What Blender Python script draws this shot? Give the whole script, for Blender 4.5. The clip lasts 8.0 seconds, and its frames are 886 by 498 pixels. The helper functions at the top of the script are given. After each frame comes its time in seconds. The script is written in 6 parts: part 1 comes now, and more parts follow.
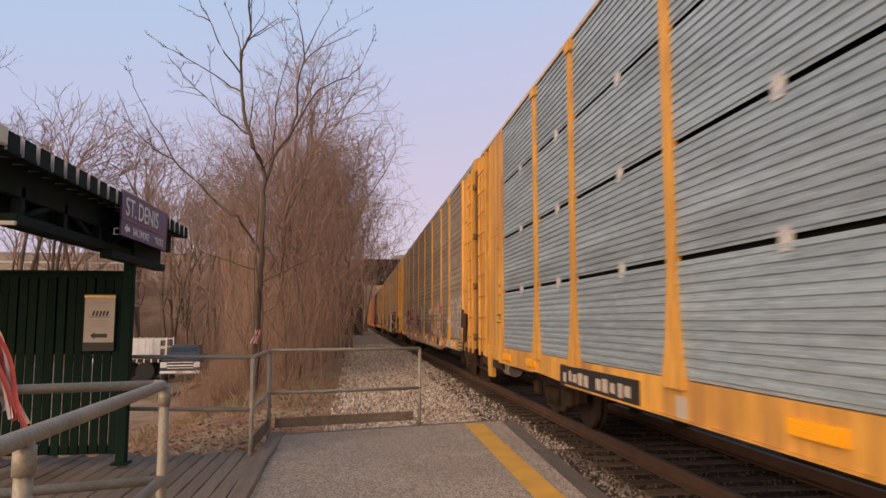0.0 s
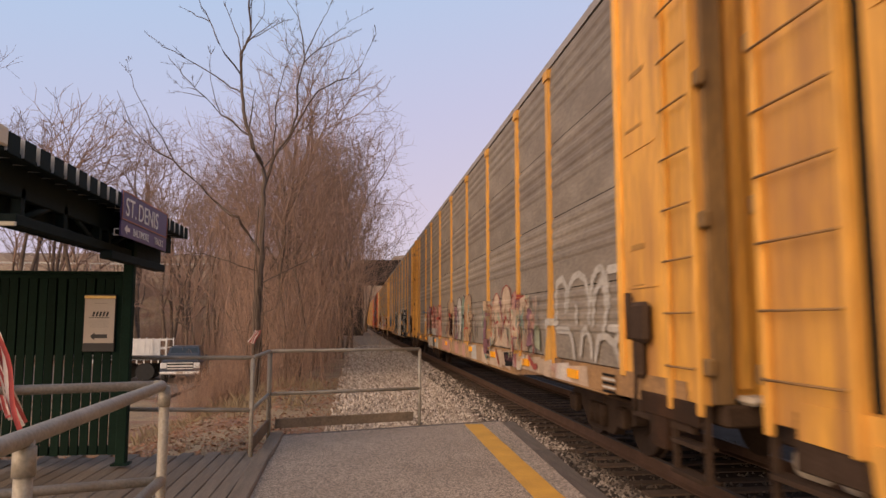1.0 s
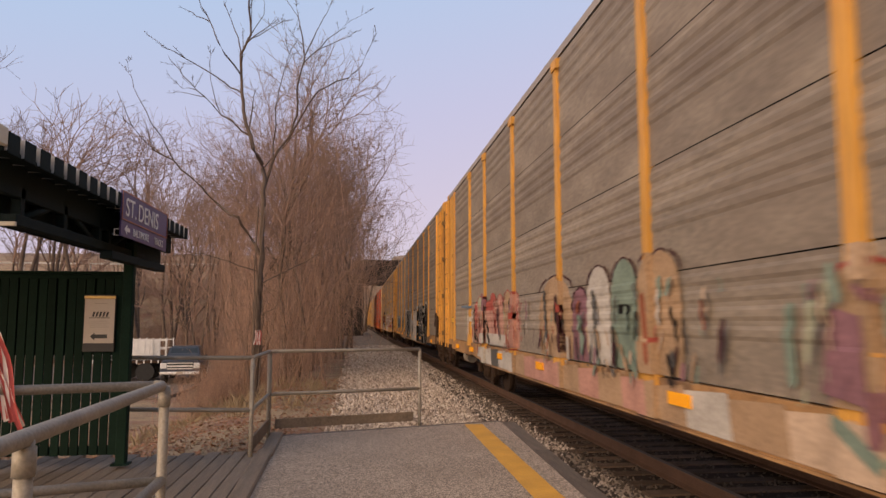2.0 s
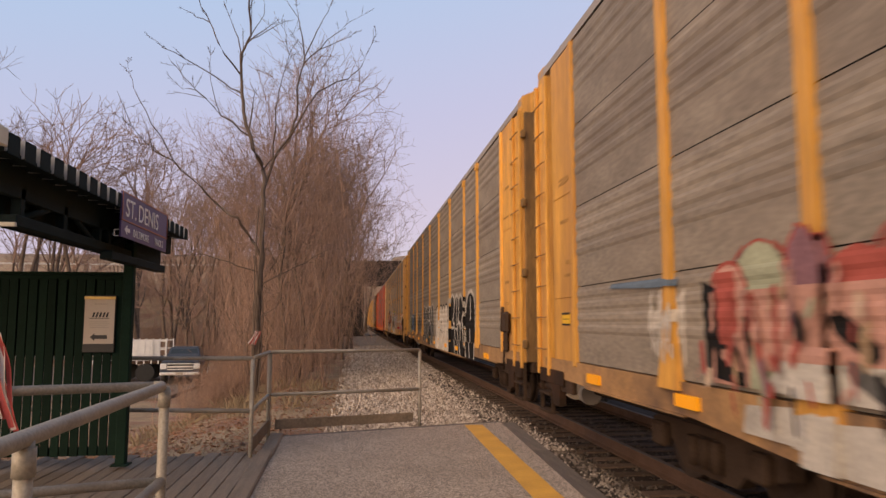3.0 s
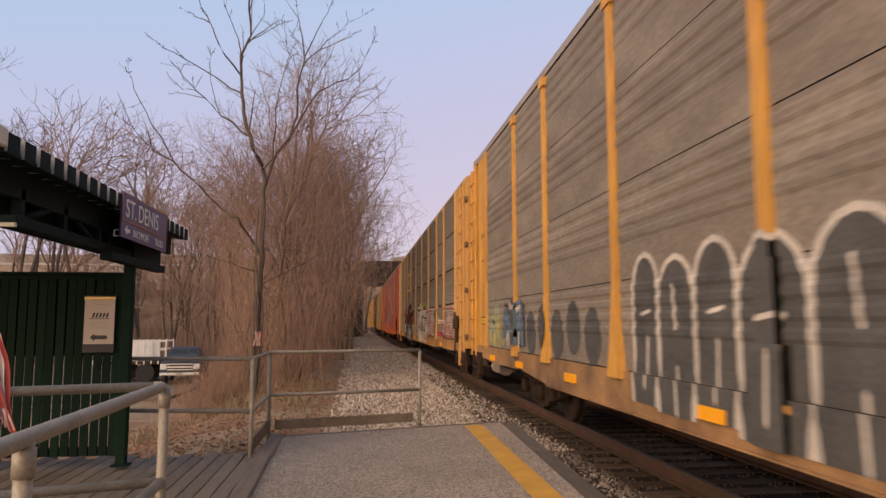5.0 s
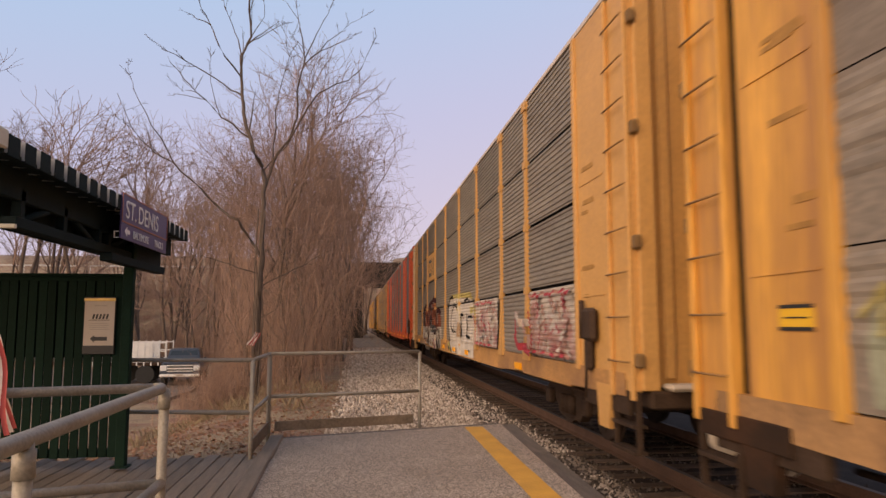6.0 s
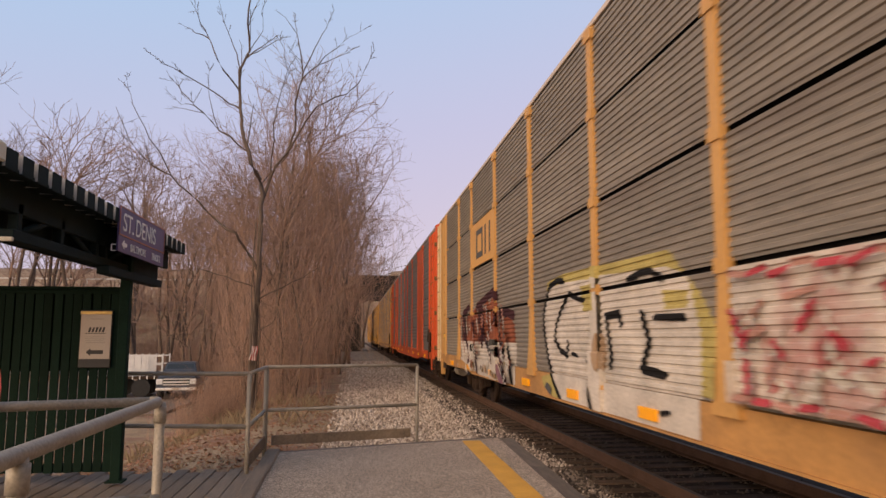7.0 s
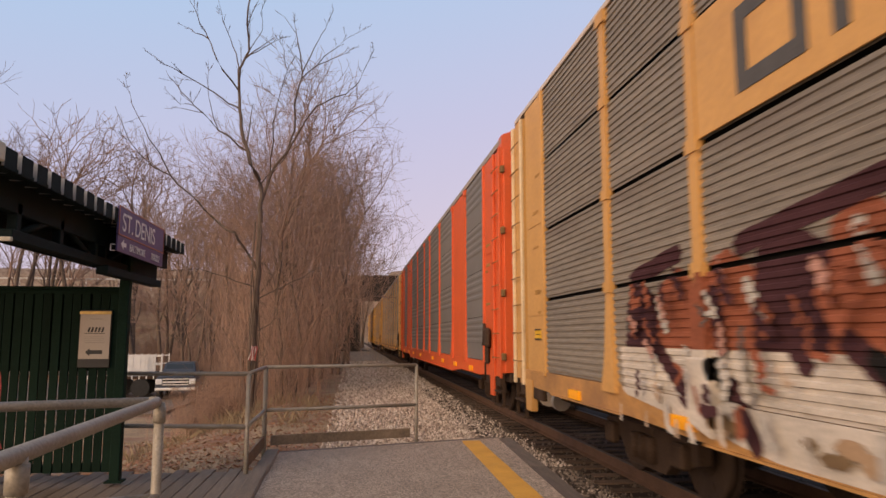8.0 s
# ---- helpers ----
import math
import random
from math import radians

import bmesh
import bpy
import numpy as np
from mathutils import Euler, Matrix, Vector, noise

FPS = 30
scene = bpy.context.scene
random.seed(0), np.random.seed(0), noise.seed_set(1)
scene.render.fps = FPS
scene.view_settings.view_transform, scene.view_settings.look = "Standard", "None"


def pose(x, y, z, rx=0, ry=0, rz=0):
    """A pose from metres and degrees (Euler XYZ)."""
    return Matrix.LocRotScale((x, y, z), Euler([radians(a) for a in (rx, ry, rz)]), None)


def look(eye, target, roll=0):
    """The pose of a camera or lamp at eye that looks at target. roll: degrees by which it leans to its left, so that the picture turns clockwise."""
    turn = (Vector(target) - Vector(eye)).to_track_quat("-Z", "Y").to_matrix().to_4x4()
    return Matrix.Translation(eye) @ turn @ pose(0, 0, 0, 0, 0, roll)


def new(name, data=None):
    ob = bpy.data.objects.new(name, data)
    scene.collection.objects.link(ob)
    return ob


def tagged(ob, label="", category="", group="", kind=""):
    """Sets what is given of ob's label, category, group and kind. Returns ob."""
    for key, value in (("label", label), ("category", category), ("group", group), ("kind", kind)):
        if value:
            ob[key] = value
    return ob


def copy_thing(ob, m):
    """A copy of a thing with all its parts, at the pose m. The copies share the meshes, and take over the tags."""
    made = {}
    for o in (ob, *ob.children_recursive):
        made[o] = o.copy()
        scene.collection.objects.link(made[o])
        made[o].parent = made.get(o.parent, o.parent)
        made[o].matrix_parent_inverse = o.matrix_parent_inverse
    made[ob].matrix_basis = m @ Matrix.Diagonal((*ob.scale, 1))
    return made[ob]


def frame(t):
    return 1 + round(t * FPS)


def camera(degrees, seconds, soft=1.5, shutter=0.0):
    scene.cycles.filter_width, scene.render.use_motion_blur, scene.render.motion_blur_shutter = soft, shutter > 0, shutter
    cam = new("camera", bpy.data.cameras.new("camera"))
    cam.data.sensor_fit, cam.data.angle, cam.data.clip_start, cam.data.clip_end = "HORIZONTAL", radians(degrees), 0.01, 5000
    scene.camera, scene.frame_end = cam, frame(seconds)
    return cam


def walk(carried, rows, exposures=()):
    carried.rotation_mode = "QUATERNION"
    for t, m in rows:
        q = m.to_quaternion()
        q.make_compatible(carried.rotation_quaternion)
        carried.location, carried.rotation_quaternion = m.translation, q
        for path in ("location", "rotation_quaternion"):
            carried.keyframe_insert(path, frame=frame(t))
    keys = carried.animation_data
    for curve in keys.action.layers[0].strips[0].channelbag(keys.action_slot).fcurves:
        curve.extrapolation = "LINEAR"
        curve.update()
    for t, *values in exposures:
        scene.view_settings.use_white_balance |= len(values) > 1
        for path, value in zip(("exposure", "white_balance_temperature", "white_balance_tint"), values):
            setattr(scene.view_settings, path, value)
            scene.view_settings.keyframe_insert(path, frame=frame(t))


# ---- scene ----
cam = camera(64.6, 8.0, soft=1.5, shutter=0.26)

# z = 0 is the platform's surface, y runs along the track away from the camera
EYE = (0.0, 0.0, 1.47)
YAW, TILT = 7.04, 5.89
# seconds, degrees of tilt and of turn to the left that the camera's hold drifts by
DRIFT = [(0.0, -0.05, 0.0), (0.5, -0.03, 0.0), (1.0, 0.0, 0.0), (1.5, 0.0, 0.0), (3.0, 0.06, 0.0), (3.5, 0.07, 0.0),
         (4.5, 0.07, 0.0), (5.5, 0.11, 0.0), (6.0, 0.2, 0.0), (6.25, 0.5, -0.05), (6.5, 0.84, -0.1), (7.0, 1.27, -0.2), (7.5, 1.34, -0.23),
         (8.0, 1.27, -0.25)]


def camera_pose(tilt, turn):
    a, b = radians(YAW - turn), radians(TILT + tilt)
    way = Vector((math.sin(a) * math.cos(b), math.cos(a) * math.cos(b), math.sin(b)))
    return look(EYE, Vector(EYE) + way)


walk(cam, [(t, camera_pose(a, b)) for t, a, b in DRIFT], exposures=[(0.0, 0.0), (8.0, 0.0)])

# ---- light: clear sky just after sunset, the glow behind the camera ----
SUN_HEIGHT, SUN_TURN = radians(12), radians(229)
world = bpy.data.worlds.new("dusk_sky")
scene.world = world
world.use_nodes = True
wt = world.node_tree
for n in list(wt.nodes):
    wt.nodes.remove(n)
w_out = wt.nodes.new("ShaderNodeOutputWorld")
w_bg = wt.nodes.new("ShaderNodeBackground")
w_sky = wt.nodes.new("ShaderNodeTexSky")
w_sky.sky_type = "NISHITA"
w_sky.sun_disc = False
w_sky.sun_elevation = SUN_HEIGHT
w_sky.sun_rotation = SUN_TURN
w_co = wt.nodes.new("ShaderNodeTexCoord")
w_sep = wt.nodes.new("ShaderNodeSeparateXYZ")
w_ramp = wt.nodes.new("ShaderNodeValToRGB")
w_mix = wt.nodes.new("ShaderNodeMix")
w_mix.data_type = "RGBA"
w_scale = wt.nodes.new("ShaderNodeMix")
w_scale.data_type = "RGBA"
w_scale.blend_type = "MULTIPLY"
w_scale.inputs[0].default_value = 1.0
w_scale.inputs[7].default_value = (0.12, 0.12, 0.12, 1)
wt.links.new(w_co.outputs["Generated"], w_sep.inputs[0])
w_lean = wt.nodes.new("ShaderNodeMath")
w_lean.operation = "MULTIPLY_ADD"
w_lean.inputs[1].default_value = -0.16
wt.links.new(w_sep.outputs["X"], w_lean.inputs[0])
wt.links.new(w_sep.outputs["Z"], w_lean.inputs[2])
wt.links.new(w_lean.outputs[0], w_ramp.inputs[0])
for i, (p, c) in enumerate([(0.0, (0.71, 0.63, 0.70)), (0.12, (0.71, 0.595, 0.735)), (0.27, (0.62, 0.595, 0.80)), (0.46, (0.50, 0.63, 0.87)), (1.0, (0.24, 0.31, 0.46))]):
    e = w_ramp.color_ramp.elements[i] if i < 2 else w_ramp.color_ramp.elements.new(p)
    e.position, e.color = p, (*c, 1)
wt.links.new(w_sky.outputs[0], w_scale.inputs[6])
w_mix.inputs[0].default_value = 0.9
wt.links.new(w_scale.outputs[2], w_mix.inputs[6])
wt.links.new(w_ramp.outputs[0], w_mix.inputs[7])
wt.links.new(w_mix.outputs[2], w_bg.inputs[0])
w_bg.inputs[1].default_value = 1.0
wt.links.new(w_bg.outputs[0], w_out.inputs[0])

sun = new("sun", bpy.data.lights.new("sun", "SUN"))
sun.data.energy, sun.data.angle, sun.data.color = 4.0, radians(70), (1.0, 0.67, 0.385)
sun.matrix_world = look((-32, -28, 18), (0, 0, 0))


# ---- materials ----
def material(name, base, rough=0.7, metal=0.0, vary=0.25, scale=6.0, fine=60.0, bump=0.2, second=None, second_at=(0.5, 0.7), per_piece=0.0, stretch=(1, 1, 1)):
    """base colour with broad and fine variation, stains of a second colour, and relief"""
    m = bpy.data.materials.new(name)
    m.use_nodes = True
    t = m.node_tree
    bs = t.nodes["Principled BSDF"]
    co = t.nodes.new("ShaderNodeTexCoord")
    mp = t.nodes.new("ShaderNodeMapping")
    mp.inputs["Scale"].default_value = stretch
    t.links.new(co.outputs["Object"], mp.inputs[0])
    n1 = t.nodes.new("ShaderNodeTexNoise")
    n1.inputs["Scale"].default_value, n1.inputs["Detail"].default_value = scale, 5
    n2 = t.nodes.new("ShaderNodeTexNoise")
    n2.inputs["Scale"].default_value, n2.inputs["Detail"].default_value = fine, 3
    t.links.new(mp.outputs[0], n1.inputs[0])
    t.links.new(mp.outputs[0], n2.inputs[0])
    add = t.nodes.new("ShaderNodeMath")
    add.operation = "ADD"
    t.links.new(n1.outputs[0], add.inputs[0])
    t.links.new(n2.outputs[0], add.inputs[1])
    rng = t.nodes.new("ShaderNodeMapRange")
    rng.inputs[1].default_value, rng.inputs[2].default_value = 0.65, 1.35
    rng.inputs[3].default_value, rng.inputs[4].default_value = 1 - vary, 1 + vary
    t.links.new(add.outputs[0], rng.inputs[0])
    value = rng.outputs[0]
    if per_piece:
        inf = t.nodes.new("ShaderNodeObjectInfo")
        r2 = t.nodes.new("ShaderNodeMapRange")
        r2.inputs[3].default_value, r2.inputs[4].default_value = 1 - per_piece, 1 + per_piece
        t.links.new(inf.outputs["Random"], r2.inputs[0])
        mu = t.nodes.new("ShaderNodeMath")
        mu.operation = "MULTIPLY"
        t.links.new(value, mu.inputs[0])
        t.links.new(r2.outputs[0], mu.inputs[1])
        value = mu.outputs[0]
    col = t.nodes.new("ShaderNodeMix")
    col.data_type, col.blend_type = "RGBA", "MULTIPLY"
    col.inputs[0].default_value = 1.0
    col.inputs[6].default_value = (*base, 1)
    t.links.new(value, col.inputs[7])
    colour = col.outputs[2]
    if second:
        n3 = t.nodes.new("ShaderNodeTexNoise")
        n3.inputs["Scale"].default_value, n3.inputs["Detail"].default_value, n3.inputs["Roughness"].default_value = scale * 0.45, 7, 0.65
        t.links.new(mp.outputs[0], n3.inputs[0])
        r3 = t.nodes.new("ShaderNodeMapRange")
        r3.inputs[1].default_value, r3.inputs[2].default_value = second_at
        t.links.new(n3.outputs[0], r3.inputs[0])
        mx = t.nodes.new("ShaderNodeMix")
        mx.data_type = "RGBA"
        mx.inputs[7].default_value = (*second, 1)
        t.links.new(r3.outputs[0], mx.inputs[0])
        t.links.new(colour, mx.inputs[6])
        colour = mx.outputs[2]
    t.links.new(colour, bs.inputs["Base Color"])
    bs.inputs["Roughness"].default_value, bs.inputs["Metallic"].default_value = rough, metal
    if bump:
        bp = t.nodes.new("ShaderNodeBump")
        bp.inputs["Strength"].default_value, bp.inputs["Distance"].default_value = bump, 0.01
        t.links.new(n2.outputs[0], bp.inputs["Height"])
        t.links.new(bp.outputs[0], bs.inputs["Normal"])
    return m




def speckled(name, dark, light, scale, stain):
    """worn asphalt with exposed stone chips and broad stains"""
    m = material(name, light, 0.92, vary=0.2, scale=0.9, fine=90, bump=0.8, second=stain, second_at=(0.5, 0.75))
    t = m.node_tree
    bs = t.nodes["Principled BSDF"]
    old = bs.inputs["Base Color"].links[0].from_socket
    co = t.nodes.new("ShaderNodeTexCoord")
    vo = t.nodes.new("ShaderNodeTexVoronoi")
    vo.inputs["Scale"].default_value = scale
    t.links.new(co.outputs["Object"], vo.inputs["Vector"])
    sp = t.nodes.new("ShaderNodeSeparateColor")
    t.links.new(vo.outputs["Color"], sp.inputs[0])
    rg = t.nodes.new("ShaderNodeMapRange")
    rg.inputs[1].default_value, rg.inputs[2].default_value = 0.35, 0.75
    t.links.new(sp.outputs[0], rg.inputs[0])
    mx = t.nodes.new("ShaderNodeMix")
    mx.data_type = "RGBA"
    mx.inputs[6].default_value = (*dark, 1)
    t.links.new(rg.outputs[0], mx.inputs[0])
    t.links.new(old, mx.inputs[7])
    t.links.new(mx.outputs[2], bs.inputs["Base Color"])
    return m


M_ASPHALT = speckled("worn_asphalt", (0.19, 0.155, 0.125), (0.51, 0.415, 0.33), 85, (0.33, 0.265, 0.205))
M_LOT = material("lot_asphalt", (0.15, 0.115, 0.09), 0.9, vary=0.2, scale=0.6, fine=60, bump=0.3)
M_STRIPE = material("yellow_line_paint", (0.62, 0.33, 0.045), 0.75, vary=0.2, scale=3, fine=120, bump=0.3, second=(0.36, 0.24, 0.1), second_at=(0.6, 0.8))
M_TIMBER = material("weathered_timber", (0.20, 0.155, 0.115), 0.85, vary=0.35, scale=3, fine=45, bump=0.4, per_piece=0.2, stretch=(6, 0.7, 6))
M_BOARD = material("grey_deck_board", (0.16, 0.14, 0.125), 0.85, vary=0.35, scale=3, fine=45, bump=0.4, per_piece=0.22, stretch=(0.7, 6, 6))
# ballast with the shade under the train put into its colour
M_BED_SHADE = material("shade_dark_ballast", (0.035, 0.025, 0.02), 0.95, vary=0.5, scale=3, fine=40, bump=1.0)
M_EDGE = material("dark_edge_timber", (0.115, 0.092, 0.075), 0.9, vary=0.4, scale=3, fine=45, bump=0.5, per_piece=0.2, stretch=(6, 0.7, 6))
M_TIE = material("creosoted_tie", (0.10, 0.07, 0.053), 0.9, vary=0.4, scale=4, fine=50, bump=0.4, per_piece=0.3)
M_RAIL_RUST = material("rusty_rail", (0.11, 0.065, 0.045), 0.75, vary=0.3, scale=3, fine=60)
M_RAIL_TOP = material("polished_rail_head", (0.09, 0.068, 0.055), 0.75, metal=0.0, vary=0.1, bump=0.05)
M_BALLAST = material("ballast_bed", (0.26, 0.21, 0.165), 0.95, vary=0.5, scale=2, fine=40, bump=1.0)
M_GROUND = material("leaf_litter_and_dry_grass", (0.27, 0.20, 0.125), 0.95, vary=0.5, scale=1.2, fine=25, bump=1.0, second=(0.21, 0.115, 0.08), second_at=(0.48, 0.62))
M_GALV = material("galvanised_pipe", (0.30, 0.268, 0.218), 0.55, metal=0.15, vary=0.3, scale=5, fine=70, bump=0.12, second=(0.26, 0.22, 0.18), second_at=(0.55, 0.8))
M_GREEN = material("dark_green_paint", (0.007, 0.019, 0.012), 0.8, vary=0.25, scale=4, fine=60, bump=0.15, per_piece=0.2)
M_ROOF = material("roof_metal_dark", (0.009, 0.016, 0.016), 0.75, vary=0.25, scale=3, fine=60, bump=0.1)
M_FASCIA = material("pale_fascia", (0.6, 0.56, 0.45), 0.7, vary=0.1)
# bare metal grey, paled for the light on the ribs' near sides
M_LIT_FLANK = material("lit_bare_grey_flank", (0.30, 0.31, 0.32), 0.6, vary=0.2)
M_SIGN = material("purple_sign", (0.085, 0.06, 0.16), 0.45, vary=0.08, bump=0.0)
M_SIGN_EDGE = material("sign_border", (0.35, 0.12, 0.06), 0.5, vary=0.1, bump=0.0)
M_WHITE = material("white_lettering", (0.75, 0.73, 0.70), 0.6, vary=0.06, bump=0.0)
M_PAPER = material("notice_paper", (0.48, 0.41, 0.33), 0.6, vary=0.06, bump=0.0)
M_BLACK = material("black_plastic", (0.02, 0.018, 0.016), 0.5, vary=0.1, bump=0.0)
M_BRASS = material("brass_strip", (0.5, 0.35, 0.12), 0.4, metal=0.7, vary=0.2)
M_BARK = material("grey_brown_bark", (0.105, 0.075, 0.056), 0.9, vary=0.35, scale=4, fine=40, bump=0.6, per_piece=0.15)
M_TWIG = material("red_brown_twigs", (0.265, 0.175, 0.132), 0.9, vary=0.3, scale=2, fine=20, bump=0.0, per_piece=0.2)
M_VINE = material("tan_dry_stems", (0.335, 0.215, 0.156), 0.9, vary=0.35, scale=1.5, fine=20, bump=0.0, per_piece=0.25)
M_GRASS = material("dry_grass_blades", (0.25, 0.19, 0.115), 0.9, vary=0.3, scale=3, fine=20, bump=0.0)
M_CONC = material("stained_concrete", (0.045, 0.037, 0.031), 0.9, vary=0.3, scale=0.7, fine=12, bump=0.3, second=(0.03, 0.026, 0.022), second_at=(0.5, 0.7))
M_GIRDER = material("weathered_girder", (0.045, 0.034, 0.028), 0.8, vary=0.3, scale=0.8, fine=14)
M_YELLOW = material("yellow_car_paint", (0.64, 0.325, 0.055), 0.6, vary=0.3, scale=4.5, fine=26, bump=0.1, second=(0.34, 0.16, 0.055), second_at=(0.45, 0.68), stretch=(1, 1, 0.12), per_piece=0.08)
M_ORANGE = material("orange_car_paint", (0.62, 0.10, 0.022), 0.5, vary=0.12, scale=1.3, fine=22, bump=0.1, second=(0.42, 0.09, 0.03), second_at=(0.58, 0.8))
M_SILVER = material("galvanised_side_sheet", (0.325, 0.40, 0.445), 0.5, metal=0.25, vary=0.3, scale=3.2, fine=34, bump=0.1, per_piece=0.06, second=(0.19, 0.215, 0.22), second_at=(0.5, 0.75), stretch=(1, 0.12, 1))
M_DULL = material("weathered_side_sheet", (0.24, 0.20, 0.156), 0.7, metal=0.1, vary=0.34, scale=2.0, fine=26, stretch=(1, 0.3, 1), bump=0.1, per_piece=0.08, second=(0.15, 0.115, 0.088), second_at=(0.46, 0.7))
M_ROOFSHEET = material("car_roof_sheet", (0.33, 0.29, 0.26), 0.65, metal=0.2, vary=0.2, scale=0.8, fine=20)
# near-black that stands in for the unlit inside of the wagons
M_INNER_SHADE = material("car_interior_shade", (0.02, 0.018, 0.017), 0.9, vary=0.2, bump=0.0)
M_STEEL = material("grimy_brown_steel", (0.05, 0.032, 0.022), 0.85, vary=0.35, scale=4, fine=40, bump=0.4)
M_REFLECT = material("orange_reflector", (0.95, 0.42, 0.01), 0.35, vary=0.05, bump=0.0)


# matt, grimy and shade-coloured surfaces throw little gloss
for m in (M_GREEN, M_ROOF, M_BED_SHADE, M_TIE, M_STEEL, M_INNER_SHADE, M_RAIL_RUST, M_GIRDER, M_CONC, M_BALLAST):
    m.node_tree.nodes["Principled BSDF"].inputs["Specular IOR Level"].default_value = 0.12


# ---- mesh helpers ----
def box(bm, x0, x1, y0, y1, z0, z1, bevel=0.0):
    vs = [bm.verts.new((x, y, z)) for x in (x0, x1) for y in (y0, y1) for z in (z0, z1)]
    fs = [bm.faces.new([vs[i] for i in q]) for q in ((0, 1, 3, 2), (4, 6, 7, 5), (0, 4, 5, 1), (2, 3, 7, 6), (0, 2, 6, 4), (1, 5, 7, 3))]
    if bevel:
        bmesh.ops.bevel(bm, geom=list({e for f in fs for e in f.edges}), offset=bevel, segments=1, affect="EDGES")


def rod(bm, a, b, r, sides=10, r2=None):
    a, b = Vector(a), Vector(b)
    q = (b - a).to_track_quat("Z", "Y")
    r2 = r if r2 is None else r2
    rings = []
    for p, rr in ((a, r), (b, r2)):
        rings.append([bm.verts.new(p + q @ Vector((rr * math.cos(2 * math.pi * k / sides), rr * math.sin(2 * math.pi * k / sides), 0))) for k in range(sides)])
    for k in range(sides):
        f = bm.faces.new((rings[0][k], rings[0][(k + 1) % sides], rings[1][(k + 1) % sides], rings[1][k]))
        f.smooth = True
    bm.faces.new(rings[0][::-1])
    bm.faces.new(rings[1])


def bend(bm, pts, r, sides=10):
    """a bent pipe through points"""
    pts = [Vector(p) for p in pts]
    rings = []
    for i, p in enumerate(pts):
        d = (pts[min(i + 1, len(pts) - 1)] - pts[max(i - 1, 0)]).normalized()
        q = d.to_track_quat("Z", "Y")
        rings.append([bm.verts.new(p + q @ Vector((r * math.cos(2 * math.pi * k / sides), r * math.sin(2 * math.pi * k / sides), 0))) for k in range(sides)])
    for i in range(len(rings) - 1):
        for k in range(sides):
            f = bm.faces.new((rings[i][k], rings[i][(k + 1) % sides], rings[i + 1][(k + 1) % sides], rings[i + 1][k]))
            f.smooth = True
    bm.faces.new(rings[0][::-1])
    bm.faces.new(rings[-1])


def extrude_profile(bm, prof, y0, y1, closed=False):
    """a profile of (x, z) drawn along y"""
    a = [bm.verts.new((x, y0, z)) for x, z in prof]
    b = [bm.verts.new((x, y1, z)) for x, z in prof]
    n = len(prof)
    for i in range(n if closed else n - 1):
        j = (i + 1) % n
        bm.faces.new((a[i], b[i], b[j], a[j]))
    if closed:
        bm.faces.new(a)
        bm.faces.new(b[::-1])


def mesh_of(name, bm, mat):
    bmesh.ops.recalc_face_normals(bm, faces=bm.faces)
    me = bpy.data.meshes.new(name)
    bm.to_mesh(me)
    bm.free()
    me.materials.append(mat)
    return me


def part(name, bm, mat, parent=None, label=""):
    me = bm if isinstance(bm, bpy.types.Mesh) else mesh_of(name, bm, mat)
    ob = new(name, me)
    if parent:
        ob.parent = parent
    if label:
        ob["label"] = label
    return ob


def thing(name, label, category, group="", kind="", at=None):
    ob = new(name)
    ob.empty_display_size = 0.2
    if at is not None:
        ob.matrix_basis = at
    return tagged(ob, label, category, group, kind)


def raw_mesh(name, verts, faces, mat, smooth=False):
    me = bpy.data.meshes.new(name)
    me.from_pydata(verts, [], faces)
    me.materials.append(mat)
    if smooth:
        me.polygons.foreach_set("use_smooth", [True] * len(me.polygons))
    return me


# ---- ground ----
TRACK_X, RAIL_Z = 4.43, -0.20
LOT_Z = -1.72


def smooth01(a, b, v):
    v = min(1.0, max(0.0, (v - a) / (b - a)))
    return v * v * (3 - 2 * v)


def ground_z(x, y):
    z = -0.46
    if x < -0.5:
        fall = min(1.0, max(0.0, (-1.2 - x) / 5.3))
        fall = fall * fall * (3 - 2 * fall)
        z -= fall * (1.26 * smooth01(5, 22, y) + 0.1)
    # bank that carries the road of the overpass, and the hillside beyond it
    side = smooth01(1.0, 9.0, -x) if x < 0 else smooth01(9, 16, x)
    z += 7.7 * smooth01(76, 95, y) * side
    z += 2.5 * smooth01(125, 200, y) * smooth01(0, 25, abs(x - 2)) + 20.5 * smooth01(236, 300, y)
    if x < 0.5:
        z += 0.09 * noise.noise((x * 0.7, y * 0.7, 0)) * smooth01(0.5, 1.5, -x)
    return z


def build_ground():
    xs = sorted(set([-900, -500, -250, -140, -90, -60] + [-45 + i * 1.5 for i in range(27)] + [-5.5 + 0.35 * i for i in range(18)] + [1, 2, 3, 4, 5, 6, 7, 9, 12, 16, 20, 26, 40, 80, 200, 500, 900]))
    ys = sorted(set([-900, -300, -100, -40, -15, -5] + [0.6 * i for i in range(75)] + [45 + 2 * i for i in range(50)] + [150, 170, 200, 225, 236, 250, 265, 280, 300, 400, 700, 1500, 3000]))
    verts = [(x, y, ground_z(x, y)) for y in ys for x in xs]
    n = len(xs)
    faces = [(j * n + i, j * n + i + 1, (j + 1) * n + i + 1, (j + 1) * n + i) for j in range(len(ys) - 1) for i in range(n - 1)]
    ob = new("ground", raw_mesh("ground", verts, faces, M_GROUND, True))
    tagged(ob, "brown ground of leaf litter and dry winter grass", "ground", kind="structure")


